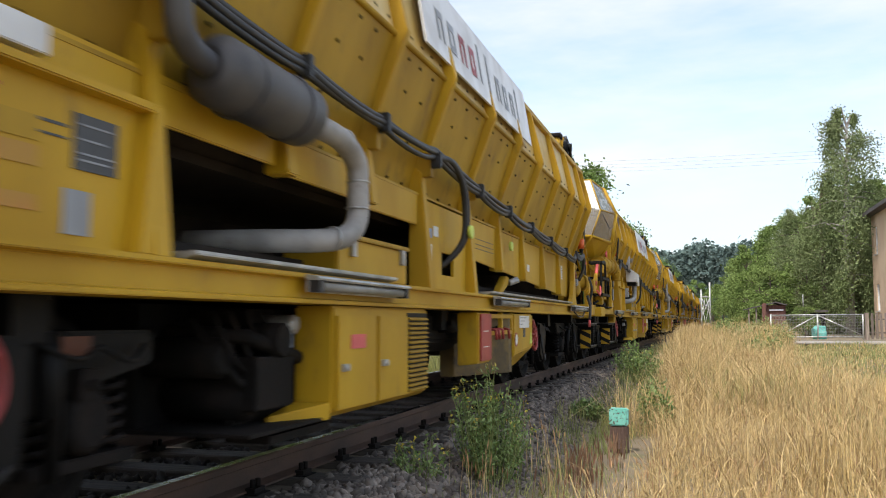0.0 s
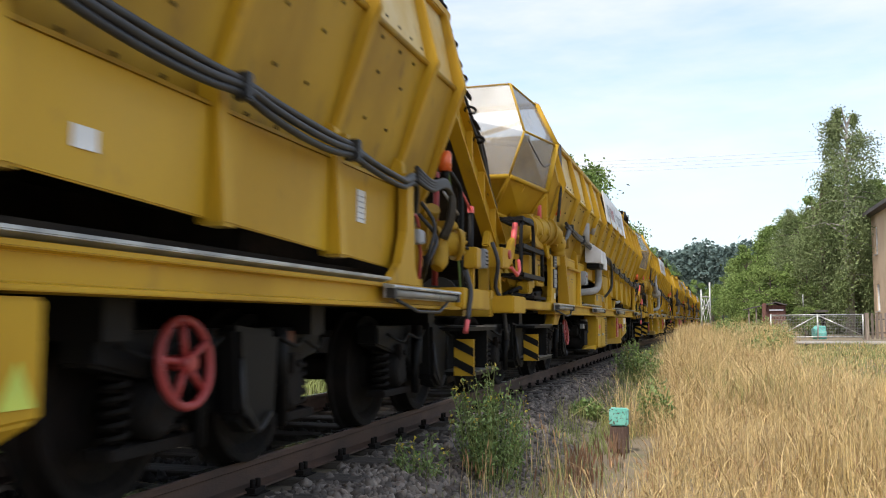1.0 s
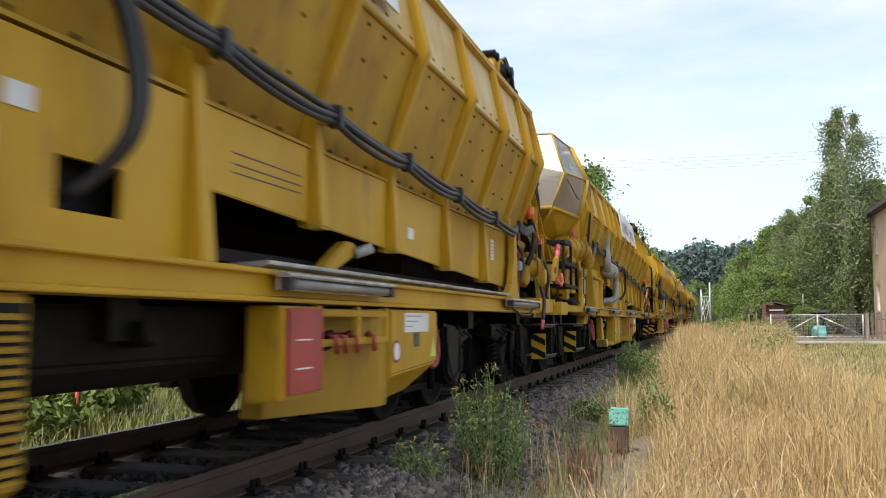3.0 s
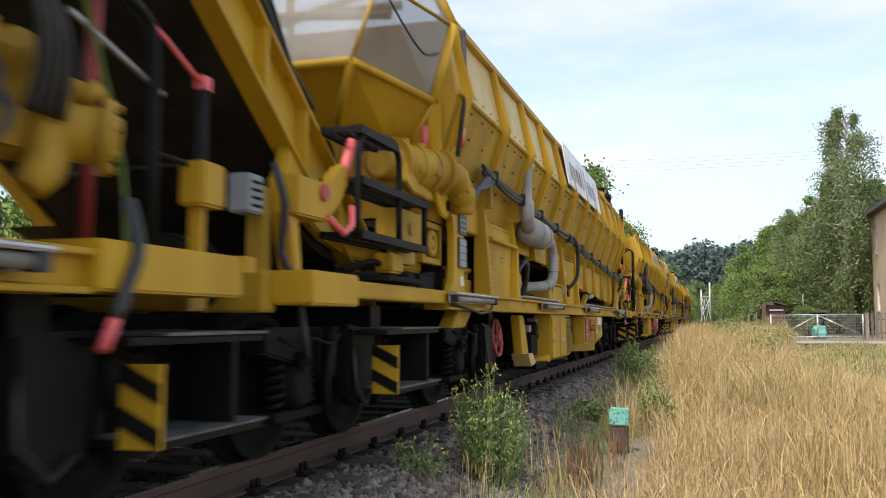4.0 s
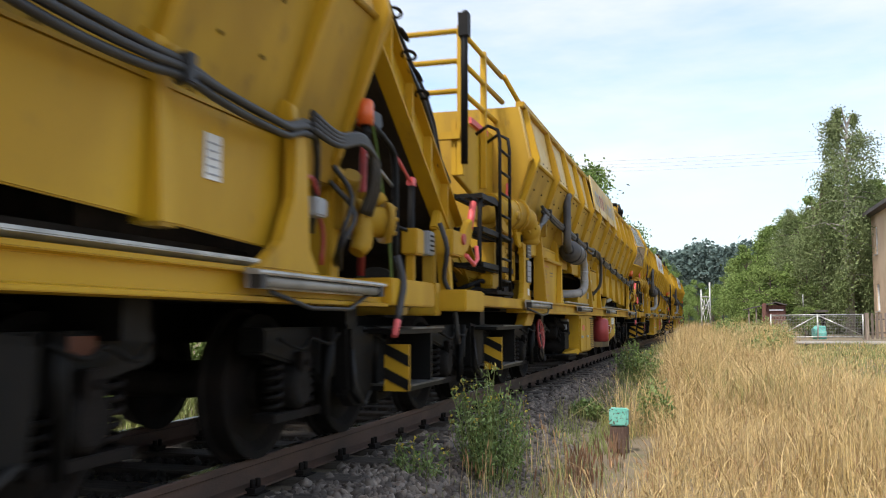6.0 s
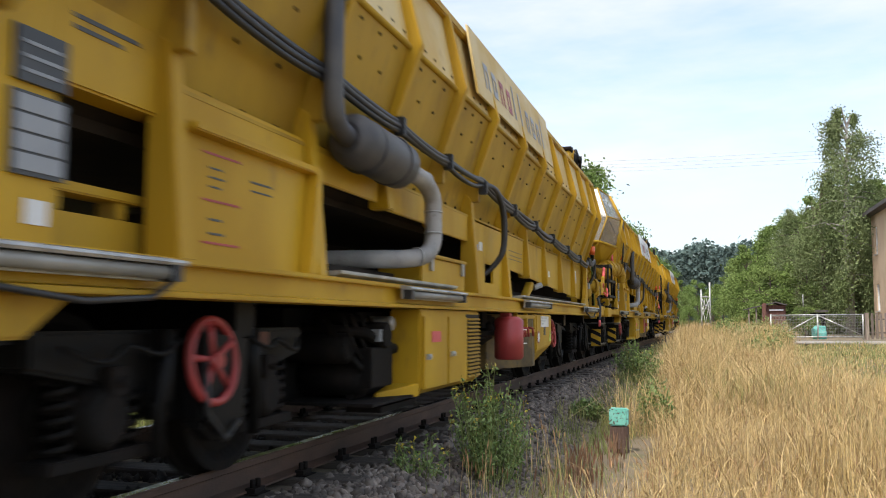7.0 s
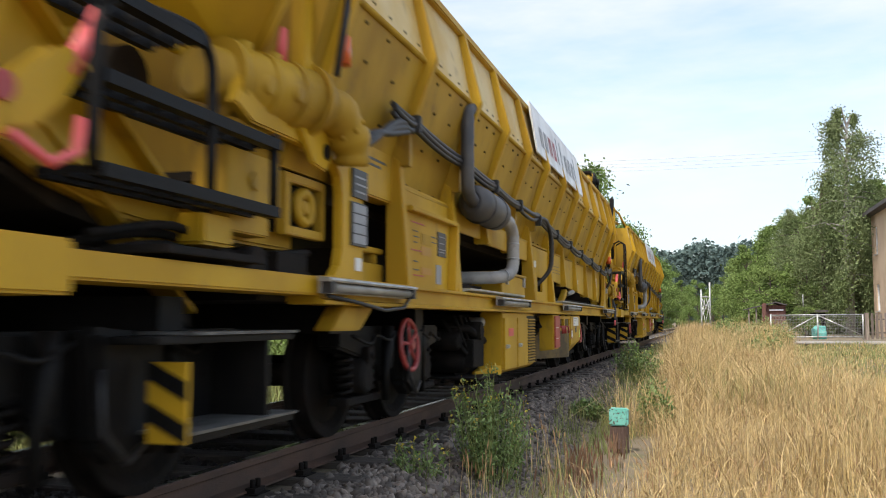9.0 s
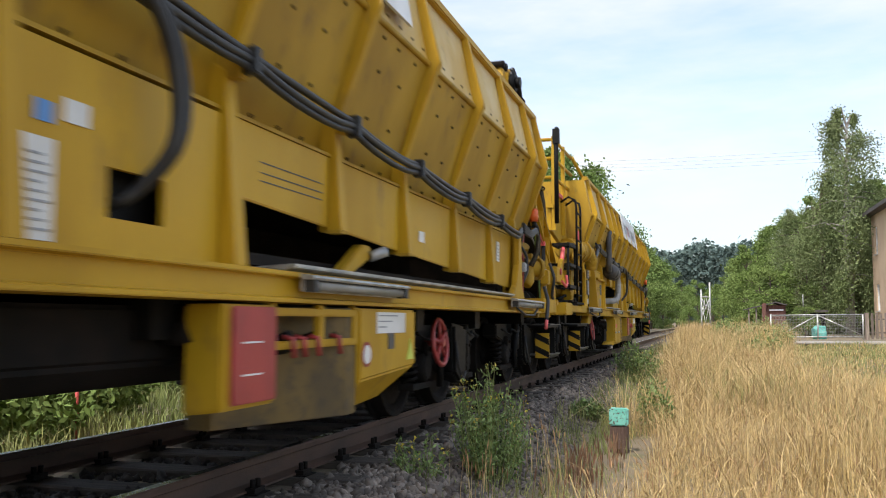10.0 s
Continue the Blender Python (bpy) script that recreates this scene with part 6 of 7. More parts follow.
for i, w in enumerate(WAGONS):
    tagged(w, LABELS[i])
    build_sign(w, dirty=i == 3)
    if i == 1:
        build_white_box(w)
    else:
        build_muffler(w, PIPE_GREY if i == 2 else MUFFLER_BLACK, "short" if i == 2 else "tall")
    (build_open_front if i in (0, 3, 5) else build_hood)(w)
    if i in (0, 4, 5):
        build_plate(w)
    build_fire_point(w, i == 3)
    if i == 2:
        bm = bmesh.new()
        along_x(bm, [(-2.75, 0.86), (-2.5, 0.86), (-2.25, 0.5), (-2.2, 0.36), (-2.55, 0.34)], 1.2, 1.3)
        part("splash_guard", bm, YELLOW, w, "folded yellow splash guard", bevel=0.01)
        bm = bmesh.new()
        along_x(bm, [(-2.62, 0.42), (-2.36, 0.42), (-2.16, 0.30), (-2.44, 0.27)], 1.18, 1.38)
        part("guard_lip", bm, YELLOW_PALE, w, "bent pale lip under the guard")
        bm = bmesh.new()
        tube(bm, [(1.08, -2.86, 1.24), (1.30, -2.86, 1.24), (1.34, -2.86, 1.24)], [0.12, 0.12, 0.08], 16)
        flange_bolts(bm, (1.30, -2.86, 1.24), (1, 0, 0), 0.1, 6, 0.014)
        box(bm, 1.1, 1.2, -2.96, -2.76, 1.036, 1.15)
        part("pump", bm, YELLOW, w, "yellow pump with a bolted cover")
        bm = bmesh.new()
        tube(bm, rounded([(1.28, -2.80, 1.32), (1.33, -2.66, 1.46), (1.33, -2.45, 1.47), (1.30, -2.28, 1.36), (1.26, -2.22, 1.20), (1.2, -2.2, 1.06)], 4), 0.035, 10)
        part("pump_hose", bm, RUBBER, w, "thick black hose in a loop")
    build_handwheel(w, {1: -3.7, 2: -3.5}.get(i, -3.95))
    build_handwheel(w, 5.0)
    if i == 0:
        bm = bmesh.new()
        box(bm, 1.315, 1.37, -4.12, -3.78, 1.63, 1.73)
        part("card_holder", bm, WHITE, w, "pale card in a holder", bevel=0.004)
        bm = bmesh.new()
        tube(bm, [(1.49, 0.86, 1.52), (1.52, 0.86, 1.52)], 0.055, 12)
        part("reflector", bm, HIVIS, w, "lime reflector tag")
        bm = bmesh.new()
        tube(bm, [(1.36, 3.0, 1.58), (1.39, 3.0, 1.58)], 0.05, 12)
        part("reflector", bm, HIVIS, w, "lime reflector tag")

# darker copy of the lower case, shade painted in
shaded_case = next(c for c in base_wagon.children if c.name == "lower_case").data.copy()
shaded_case.materials[0] = CASE_SHADED
UNDER = [-0.45, 0.15, 0.0, -0.6, -0.62, -0.6]
HOUSED = [0.0, 0.42, 0.42, 0.1, 0.0, 0.0]
for w, a, b in zip(WAGONS, UNDER, HOUSED):
    for c in list(w.children):
        stem = c.name.split(".")[0]
        if stem == "valve_case" and w is WAGONS[3]:
            bpy.data.objects.remove(c)
            continue
        if stem in ("valve_case", "valve_frame", "valve_handle", "valve_pipe", "battery_box", "fire_point", "lower_case"):
            c.location.y = a
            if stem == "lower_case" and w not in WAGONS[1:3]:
                c.data = shaded_case
        elif stem in ("engine_housing", "engine_block", "engine_tray", "tool_box", "bay_floor", "bay_wall", "pulley", "engine_hose", "bay_corner"):
            c.location.y = b

START = [6.0 + 18.88 * i + (0.2 if i == 1 else 0.0) for i in range(6)]


def run(t):
    """Metres that the train has gone after t seconds."""
    return 7.958 * t + 0.0456 * (t * t / 2 - 5 * t)


def motions():
    for w, s0 in zip(WAGONS, START):
        rows = []
        for k in range(21):
            t = k * 0.5
            s = s0 - run(t)
            p = on_track(s)
            rows.append((t, pose(p.x, p.y, 0, 0, 0, -math.degrees(BEND * s))))
        walk(w, rows)
        for b in [c for c in w.children if c.name.startswith("bogie")]:
            for ws in [c for c in b.children if c.name.startswith("wheelset")]:
                at = ws.location.copy()
                turns = [(k / 15, pose(at.x, at.y, at.z, math.degrees(run(k / 15) / WHEEL_R), 0, 0)) for k in range(151)]
                walk(ws, turns)

# ---- plants and field ----


def blades(name, pts, h0, h1, width, mat, label, lean=0.35, category="grass", heads=None, bend=0.5):
    """Thin bent blades, three triangles each, standing on the points."""
    n = len(pts)
    h = RNG.uniform(h0, h1, n) * (0.5 + 0.5 * np.clip((pts[:, 1] - 6) / 8, 0, 1)) * (1 + 0.35 * np.sin(pts[:, 0] * 1.9 + np.sin(pts[:, 1] * 0.8)) * np.sin(pts[:, 1] * 1.1))
    a = RNG.uniform(0, 2 * np.pi, n)
    face = RNG.uniform(0, 2 * np.pi, n)
    tilt = np.abs(RNG.normal(0, lean, n))
    dx, dy = np.cos(a) * tilt, np.sin(a) * tilt
    wx, wy = np.cos(face) * width, np.sin(face) * width
    wid = RNG.uniform(0.6, 1.4, n)
    wx, wy = wx * wid, wy * wid
    base = pts
    mid = base + np.stack([dx * h * 0.4, dy * h * 0.4, h * 0.6], -1)
    tip = base + np.stack([dx * h * (0.8 + bend), dy * h * (0.8 + bend), h * (1 - 0.25 * tilt)], -1)
    w = np.stack([wx, wy, np.zeros(n)], -1)
    v = np.stack([base - w, base + w, mid + w * 0.8, mid - w * 0.8, tip], 1)
    k = np.arange(n)[:, None] * 5
    f = np.concatenate([k + [0, 1, 2], k + [0, 2, 3], k + [3, 2, 4]], 0)
    ob = tagged(new(name, polygons(name, v.reshape(-1, 3), f, mat)), label, category, kind="stuff")
    if heads:
        hname, hmat, share, hl, hw = heads
        pick = RNG.random(n) < share
        t, d = tip[pick], (tip - mid)[pick]
        d = d / np.linalg.norm(d, axis=1)[:, None]
        m = len(t)
        s = np.stack([np.cos(face[pick]) * hw, np.sin(face[pick]) * hw, np.zeros(m)], -1)
        c = np.stack([-np.sin(face[pick]) * hw, np.cos(face[pick]) * hw, np.zeros(m)], -1)
        ln = d * (hl * RNG.uniform(0.6, 1.3, m))[:, None]
        vv = np.stack([t - ln * 0.6, t + s, t - s, t + ln * 0.8, t + c, t - c], 1)
        kk = np.arange(m)[:, None] * 6
        ff = np.concatenate([kk + [0, 1, 3], kk + [0, 3, 2], kk + [0, 4, 3], kk + [0, 3, 5]], 0)
        tagged(new(hname, polygons(hname, vv.reshape(-1, 3), ff, hmat)), "brown drooping seed heads over the dry grass", "grass", kind="stuff")
    return ob


def field_points(n, x0, x1, y0, y1, power=1.6, clump=0.0, keep=None):
    y = y0 + (y1 - y0) * RNG.uniform(0, 1, n) ** power
    x = x0 + (x1 - x0) * RNG.uniform(0, 1, n)
    if clump:
        cx, cy = RNG.uniform(x0, x1, n // 14 + 1), y0 + (y1 - y0) * RNG.uniform(0, 1, n // 14 + 1) ** power
        pick = RNG.integers(0, len(cx), n)
        g = RNG.random(n) < 0.7
        x = np.where(g, cx[pick] + RNG.normal(0, clump, n), x)
        y = np.where(g, cy[pick] + RNG.normal(0, clump, n), y)
    if keep is not None:
        m = keep(x, y)
        x, y = x[m], y[m]
    return bedded(x, y)


def edge(y):
    """Where the tall grass begins beside the track."""
    return 2.55 + 0.18 * np.sin(y * 0.55) + 0.1 * np.sin(y * 1.7)


near_view = lambda x, y: (x > edge(y)) & (x < 3.0 + 0.235 * y + 1.0) & (((x - 3.326) / y < 0.088) | (y < 14 + 1.5 * np.sin(x * 1.7))) & ~((x < 2.85) & (y > 5.4) & (y < 9.6))
blades("dry_grass", field_points(90000, 2.0, 11, 3.4, 33, 1.55, 0.10, near_view), 0.38, 0.85, 0.0020, DRY, "tall golden dry meadow grass", lean=0.62, heads=("seed_heads", DRYHEAD, 0.16, 0.05, 0.0042))
blades("short_dry_grass", field_points(34000, 2.0, 11, 3.4, 30, 1.5, 0.15, near_view), 0.10, 0.35, 0.0032, DRY, "matted short dry grass", lean=0.8)
blades("far_dry_grass", field_points(26000, 2.0, 16, 26, 62, 1.0, 0.3, lambda x, y: (x > edge(y) - 0.3) & ((x - 3.326) / y < 0.068)), 0.4, 0.75, 0.009, DRY, "golden dry grass far along the line", lean=0.3)
blades("green_grass", field_points(30000, 2.4, 12, 4, 34, 1.2, 0.25, lambda x, y: near_view(x, y) & (np.sin(x * 1.3 + 1) + np.sin(y * 0.42 + x * 0.4) > 0.25 - 0.04 * np.clip(y - 12, 0, 20))), 0.2, 0.55, 0.004, GREENGRASS, "patches of green grass among the dry", lean=0.4)
blades("dry_verge", field_points(24000, 4.5, 17, 13, 31, 1.0, 0.2, lambda x, y: (x - 3.326) / y > 0.075), 0.05, 0.22, 0.005, DRY, "mown dry grass by the lane", lean=0.7)
blades("verge_grass", field_points(26000, 5, 17, 17, 31, 1.0, 0.3, lambda x, y: (x - 3.326) / y > 0.08), 0.06, 0.2, 0.006, GREENGRASS, "short green grass verge by the lane", lean=0.6)
blades("track_weeds", field_points(5000, 1.75, 2.6, 4.2, 30, 1.5, 0.08), 0.08, 0.3, 0.004, GREENGRASS, "low weeds at the edge of the ballast", lean=0.5)
blades("far_side_grass", field_points(22000, -7.5, -2.5, 2, 22, 1.2, 0.2), 0.15, 0.55, 0.007, GREENGRASS, "rough green grass beyond the track", lean=0.4)

blades("pale_straw", field_points(9000, 2.0, 11, 3.4, 30, 1.5, 0.05, near_view), 0.3, 0.95, 0.0022, DRY_PALE, "bleached straw among the golden grass", lean=0.55, bend=0.3)
blades("brown_grass", field_points(12000, 2.0, 11, 3.4, 26, 1.5, 0.12, near_view), 0.2, 0.7, 0.0022, DRY_BROWN, "brown withered stems among the grass", lean=0.5)
blades("stray_stalks", field_points(5200, 2.2, 8, 3.6, 20, 1.2, 0.0, near_view), 0.6, 1.15, 0.0030, DRY_PALE, "long pale stalks leaning across the grass", lean=1.0, bend=0.1)
blades("dock_stalks", field_points(90, 2.2, 2.6, 5.6, 8.0, 1.0, 0.05), 0.25, 0.6, 0.0036, DRY_BROWN, "red-brown dock stalks at the edge of the path", lean=0.18, bend=0.0, heads=("dock_heads", DRY_BROWN, 1.0, 0.09, 0.009))
blades("dry_stalks", field_points(70, 1.75, 2.5, 4.9, 7.6, 1.0, 0.06), 0.4, 0.95, 0.0026, DRY_PALE, "brown dead stalks at the edge of the path", lean=0.15, bend=0.0, heads=("stalk_tops", DRYHEAD, 1.0, 0.06, 0.005))
blades("field_weeds", field_points(14000, 3.2, 9, 11, 33, 1.0, 0.3, lambda x, y: near_view(x, y) & (np.sin(x * 2.1) + np.sin(y * 0.7 + x) > 0.55)), 0.3, 0.62, 0.006, GREENGRASS, "green weeds standing in the meadow", lean=0.4)


def bush(name, at, radius, height, stems, per_stem, leaf, label, mat=WEED, flowers=0):
    """A many-stemmed weed: thin stems, small narrow leaves, a few blossoms."""
    rnd = np.random.default_rng(int(at[0] * 1000 + at[1] * 77) % 9999)
    ob = empty(name, label, "plant", at=at)
    bm = bmesh.new()
    lv, fl = [], []
    for _ in range(stems):
        a, r = rnd.uniform(0, 2 * np.pi), radius * math.sqrt(rnd.uniform(0, 1))
        h = height * rnd.uniform(0.55, 1.0) * (1 - 0.35 * (r / radius) ** 2)
        b0 = np.array([math.cos(a) * r * 0.4, math.sin(a) * r * 0.4, 0.0])
        t0 = np.array([math.cos(a) * r, math.sin(a) * r, h])
        pts = [b0 + (t0 - b0) * f + rnd.normal(0, 0.012, 3) * (f > 0) for f in (0, 0.35, 0.7, 1.0)]
        tube(bm, pts, [0.006, 0.005, 0.004, 0.002], 4, caps=False)
        for _k in range(per_stem):
            f = rnd.uniform(0.25, 1.0)
            c = b0 + (t0 - b0) * f + rnd.normal(0, 0.02, 3)
            d = rnd.normal(0, 1, 3) + [0, 0, 0.6]
            d = d / np.linalg.norm(d)
            s = np.cross(d, rnd.normal(0, 1, 3))
            s = s / np.linalg.norm(s) * leaf * 0.22
            ln = leaf * rnd.uniform(0.6, 1.3)
            lv.append([c, c + d * ln * 0.5 + s, c + d * ln, c + d * ln * 0.5 - s])
        if flowers and rnd.random() < flowers:
            for _k in range(5):
                c = t0 + rnd.normal(0, 0.018, 3)
                q = rnd.normal(0, 0.008, (4, 3))
                fl.append([c + q[0], c + q[1], c + q[2], c + q[3]])
    tagged(part("stem", bm, GREENGRASS, ob), kind="stuff")
    lv = np.array(lv).reshape(-1, 3)
    o = new("leaves", polygons("leaves", lv, np.arange(len(lv)).reshape(-1, 4), mat))
    o.parent = ob
    if fl:
        fl = np.array(fl).reshape(-1, 3)
        o = new("blossom", polygons("blossom", fl, np.arange(len(fl)).reshape(-1, 4), FLOWER))
        o.parent = ob
    return ob


bush("weed_clump", (1.78, 6.35, -0.43), 0.36, 0.94, 84, 44, 0.036, "green ragwort clump with pale yellow buds", flowers=0.5)
bush("weed_clump", (1.42, 5.75, -0.36), 0.22, 0.42, 22, 18, 0.042, "small green weed with yellow flowers", flowers=0.4)
bush("weed_clump", (2.08, 16.9, -0.36), 0.5, 0.85, 70, 34, 0.055, "green weed clump at the ballast edge", flowers=0.2)
bush("weed_clump", (2.78, 10.2, -0.45), 0.22, 0.62, 26, 22, 0.06, "green weeds behind the timber post")
bush("weed_clump", (2.66, 12.2, -0.45), 0.25, 0.5, 24, 20, 0.06, "green weeds at the edge of the grass")
bush("weed_clump", (1.95, 11.0, -0.44), 0.3, 0.3, 30, 24, 0.06, "low green weeds at the ballast edge")
for bx, by, br, bh in ((4.7, 23.0, 0.5, 0.7), (5.2, 27.0, 0.6, 0.8), (4.3, 29.5, 0.6, 0.8), (5.6, 31.0, 0.5, 0.7), (3.9, 34.5, 0.6, 0.9), (5.0, 36.0, 0.7, 1.0), (5.7, 38.6, 0.6, 1.1), (4.4, 41.0, 0.8, 1.1), (6.6, 41.3, 0.5, 0.9)):
    bush("meadow_weed", (bx, by, ground_z(bx, by) - 0.03), br, bh, 50, 26, 0.10, "green weeds with yellow blossom in the meadow", WEED, flowers=0.25)
for bx, by, br, bh in ((-3.4, 7.5, 0.7, 0.9), (-4.2, 9.5, 0.9, 1.2), (-3.8, 5.6, 0.6, 0.8), (-4.8, 12.5, 1.0, 1.4), (-4.2, 15.5, 1.0, 1.3)):
    bush("shrub", (bx, by, ground_z(bx, by) - 0.03), br, bh, 80, 36, 0.12, "green shrub beyond the track", LEAF_LIGHT)


def tree(name, height, crown_r, base_share, leaves, leaf, mats, seed, label, droop=0.0, lobes=26, slim=0.76):
    rnd = np.random.default_rng(seed)
    ob = empty(name, label, "tree")
    bm = bmesh.new()
    wob = [np.array([rnd.normal(0, 0.02) * height * f, rnd.normal(0, 0.02) * height * f, height * f]) for f in (0, 0.25, 0.5, 0.75, 0.96)]
    wob[0] = np.array([0.0, 0.0, -0.3])
    r0 = height * 0.014 + 0.04
    tube(bm, wob, [r0 * 1.3, r0, r0 * 0.75, r0 * 0.45, 0.02], 8)
    part("trunk", bm, mats[1], ob)
    bm = bmesh.new()
    tips = []
    for i in range(lobes):
        f = base_share + (1 - base_share) * (i + rnd.uniform(0, 1)) / lobes
        k = f * 4
        j = min(3, int(k))
        p0 = wob[j] + (wob[j + 1] - wob[j]) * (k - j)
        g = (f - base_share) / (1 - base_share)
        reach = slim * crown_r * (0.35 + 1.1 * math.sin(math.pi * min(1, g * 0.85 + 0.12))) * rnd.uniform(0.55, 1.1)
        a = rnd.uniform(0, 2 * np.pi)
        up = height * 0.10 * rnd.uniform(0.2, 1.2)
        p2 = p0 + np.array([math.cos(a) * reach, math.sin(a) * reach, up - droop * reach * 0.4])
        p1 = (p0 + p2) / 2 + np.array([0, 0, up * 0.4])
        tube(bm, [p0, p1, p2], [r0 * 0.35, r0 * 0.2, 0.012], 5, caps=False)
        tips.append((p1, p2, reach))
    part("limb", bm, mats[1], ob)
    n = leaves
    pick = rnd.integers(0, len(tips), n)
    A, B, R = np.array([t[0] for t in tips])[pick], np.array([t[1] for t in tips])[pick], np.array([t[2] for t in tips])[pick]
    f = rnd.uniform(0.25, 1.1, n)[:, None]
    spread = (0.12 + 0.24 * R)[:, None] * np.array([1, 1, 0.75])
    c = A + (B - A) * f + rnd.normal(0, 0.55, (n, 3)) * spread
    if droop:
        c[:, 2] -= np.abs(rnd.normal(0, droop, n)) * R * 0.9
    d = rnd.normal(0, 1, (n, 3)) + np.array([0, 0, -droop])
    d /= np.linalg.norm(d, axis=1)[:, None]
    s = np.cross(d, rnd.normal(0, 1, (n, 3)))
    s /= np.linalg.norm(s, axis=1)[:, None]
    ln = (leaf * rnd.uniform(0.5, 1.3, n))[:, None]
    v = np.stack([c, c + d * ln * 0.5 + s * ln * 0.3, c + d * ln, c + d * ln * 0.5 - s * ln * 0.3], 1).reshape(-1, 3)
    o = new("crown", polygons("crown", v, np.arange(n * 4).reshape(-1, 4), mats[0]))
    o.parent = ob
    return ob


def planted(ob, x, y, turn=0.0, scale=1.0, label=""):
    c = copy_thing(ob, pose(x, y, ground_z(x, y) - 0.05, 0, 0, turn) @ Matrix.Scale(scale, 4))
    if label:
        tagged(c, label)
    return c


birch = tree("birch_tree", 12.6, 1.7, 0.2, 36000, 0.135, (BIRCHLEAF, BIRCHBARK), 11, "tall birch with drooping grey-green foliage", droop=0.9, lobes=52, slim=1.0)
birch.location = (11.25, 54.4, ground_z(11.25, 54.4))
oak = tree("broadleaf_tree", 9.5, 3.0, 0.08, 20000, 0.20, (LEAF, BARK), 21, "dense dark green broadleaf tree")
oak.location = (13.2, 75.0, 0)
light = tree("broadleaf_tree", 9.0, 2.7, 0.05, 20000, 0.19, (LEAF_LIGHT, BARK), 31, "fresh green broadleaf tree")
light.location = (10.6, 66.0, 0)
low = tree("bushy_tree", 5.0, 2.1, 0.0, 12000, 0.15, (LEAF_LIGHT, BARK), 41, "low bushy green tree")
low.location = (8.6, 64.0, 0)
for src, x, y, turn, sc in (
        (light, 14.5, 62, 40, 1.05), (oak, 16.5, 70, 80, 1.1), (oak, 12.0, 84, 130, 1.05), (light, 9.6, 78, 200, 0.95), (light, 8.6, 92, 260, 0.9), (oak, 10.4, 100, 10, 1.0),
        (light, 8.3, 112, 77, 1.05), (oak, 9.6, 126, 150, 1.0), (light, 10.0, 140, 99, 1.05), (light, 12.6, 60, 300, 0.85), (low, 11.2, 62, 50, 1.1), (low, 7.4, 72, 111, 1.0),
        (low, 7.0, 84, 170, 1.0), (low, 7.0, 98, 220, 1.05), (low, 7.4, 58.5, 280, 0.8), (low, 9.4, 58, 30, 0.85), (light, 17.5, 60, 210, 1.1), (oak, 19.5, 66, 33, 1.2),
        (low, 8.05, 46.4, 15, 0.30), (low, 13.5, 57, 140, 1.0), (light, 12.4, 70, 160, 1.0),
        # beyond the far side of the track
        (oak, -7.3, 69, 20, 1.5), (oak, -6.0, 84, 120, 1.2), (light, -4.6, 92, 220, 1.15), (light, -4.0, 104, 300, 1.05), (oak, -4.4, 118, 60, 1.1), (light, -3.0, 132, 170, 1.0),
        (oak, -2.8, 150, 250, 1.0), (low, -3.0, 110, 0, 1.1), (low, -2.2, 125, 90, 1.1), (light, -0.6, 170, 140, 0.9), (low, -1.0, 145, 200, 1.0), (low, 0.6, 160, 250, 1.0), (oak, 2.0, 185, 310, 0.95),
        (light, 6.8, 175, 45, 0.95), (oak, 9.5, 190, 15, 1.0), (light, 5.0, 200, 95, 0.9),
        (oak, -16, 40, 10, 1.0), (light, -13, 30, 70, 0.9), (low, -9, 22, 30, 0.8), (low, -10, 15, 130, 0.8), (light, -17, 26, 190, 0.9), (low, -8.5, 30, 230, 0.9), (low, -13, 20, 10, 1.0)):
    planted(src, x, y, turn, sc)

weeper = tree("weeping_tree", 9.4, 2.4, 0.06, 36000, 0.105, (BIRCHLEAF, BARK), 51, "dense tree with hanging grey-green twigs", droop=0.55, lobes=40)
weeper.location = (10.3, 57.0, 0)
for x, y, turn, sc in ((12.2, 57.5, 130, 0.95), (9.2, 61, 200, 0.85), (13.8, 60, 280, 1.0)):
    planted(weeper, x, y, turn, sc)

# wooded hills far behind; their haze is only in the bluish leaf colour
n = 90000
hx = RNG.uniform(-160, 190, n)
layer = RNG.random(n)
hy = 380 + 40 * layer + RNG.normal(0, 4, n)
prof = 27 + 6 * np.exp(-((hx + 5) / 30) ** 2) + 2.5 * np.sin(hx * 0.07) + 1.5 * np.sin(hx * 0.31 + 1) + np.where(hx < -20, 4, 0) - 5 * np.clip((hx - 30) / 60, 0, 1)
hz = prof * np.sqrt(RNG.uniform(0, 1, n)) + RNG.normal(0, 0.7, n)
c = np.stack([hx, hy, hz], -1)
d = RNG.normal(0, 1, (n, 3))
d /= np.linalg.norm(d, axis=1)[:, None]
s = np.cross(d, RNG.normal(0, 1, (n, 3)))
s /= np.linalg.norm(s, axis=1)[:, None]
ln = RNG.uniform(0.4, 1.2, n)[:, None]
v = np.stack([c - d * ln, c + s * ln * 0.7, c + d * ln, c - s * ln * 0.7], 1).reshape(-1, 3)
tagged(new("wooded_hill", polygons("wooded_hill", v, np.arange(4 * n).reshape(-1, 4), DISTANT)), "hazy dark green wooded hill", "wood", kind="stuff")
bm = bmesh.new()
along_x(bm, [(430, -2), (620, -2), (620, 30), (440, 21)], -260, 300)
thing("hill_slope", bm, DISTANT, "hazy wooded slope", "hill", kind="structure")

# ---- lane, gate, fence, house, shed ----
bm = bmesh.new()
along_y(bm, [(5.2, 0.015), (40, 0.015), (40, 0.06), (5.2, 0.06)], 31.2, 34.6)
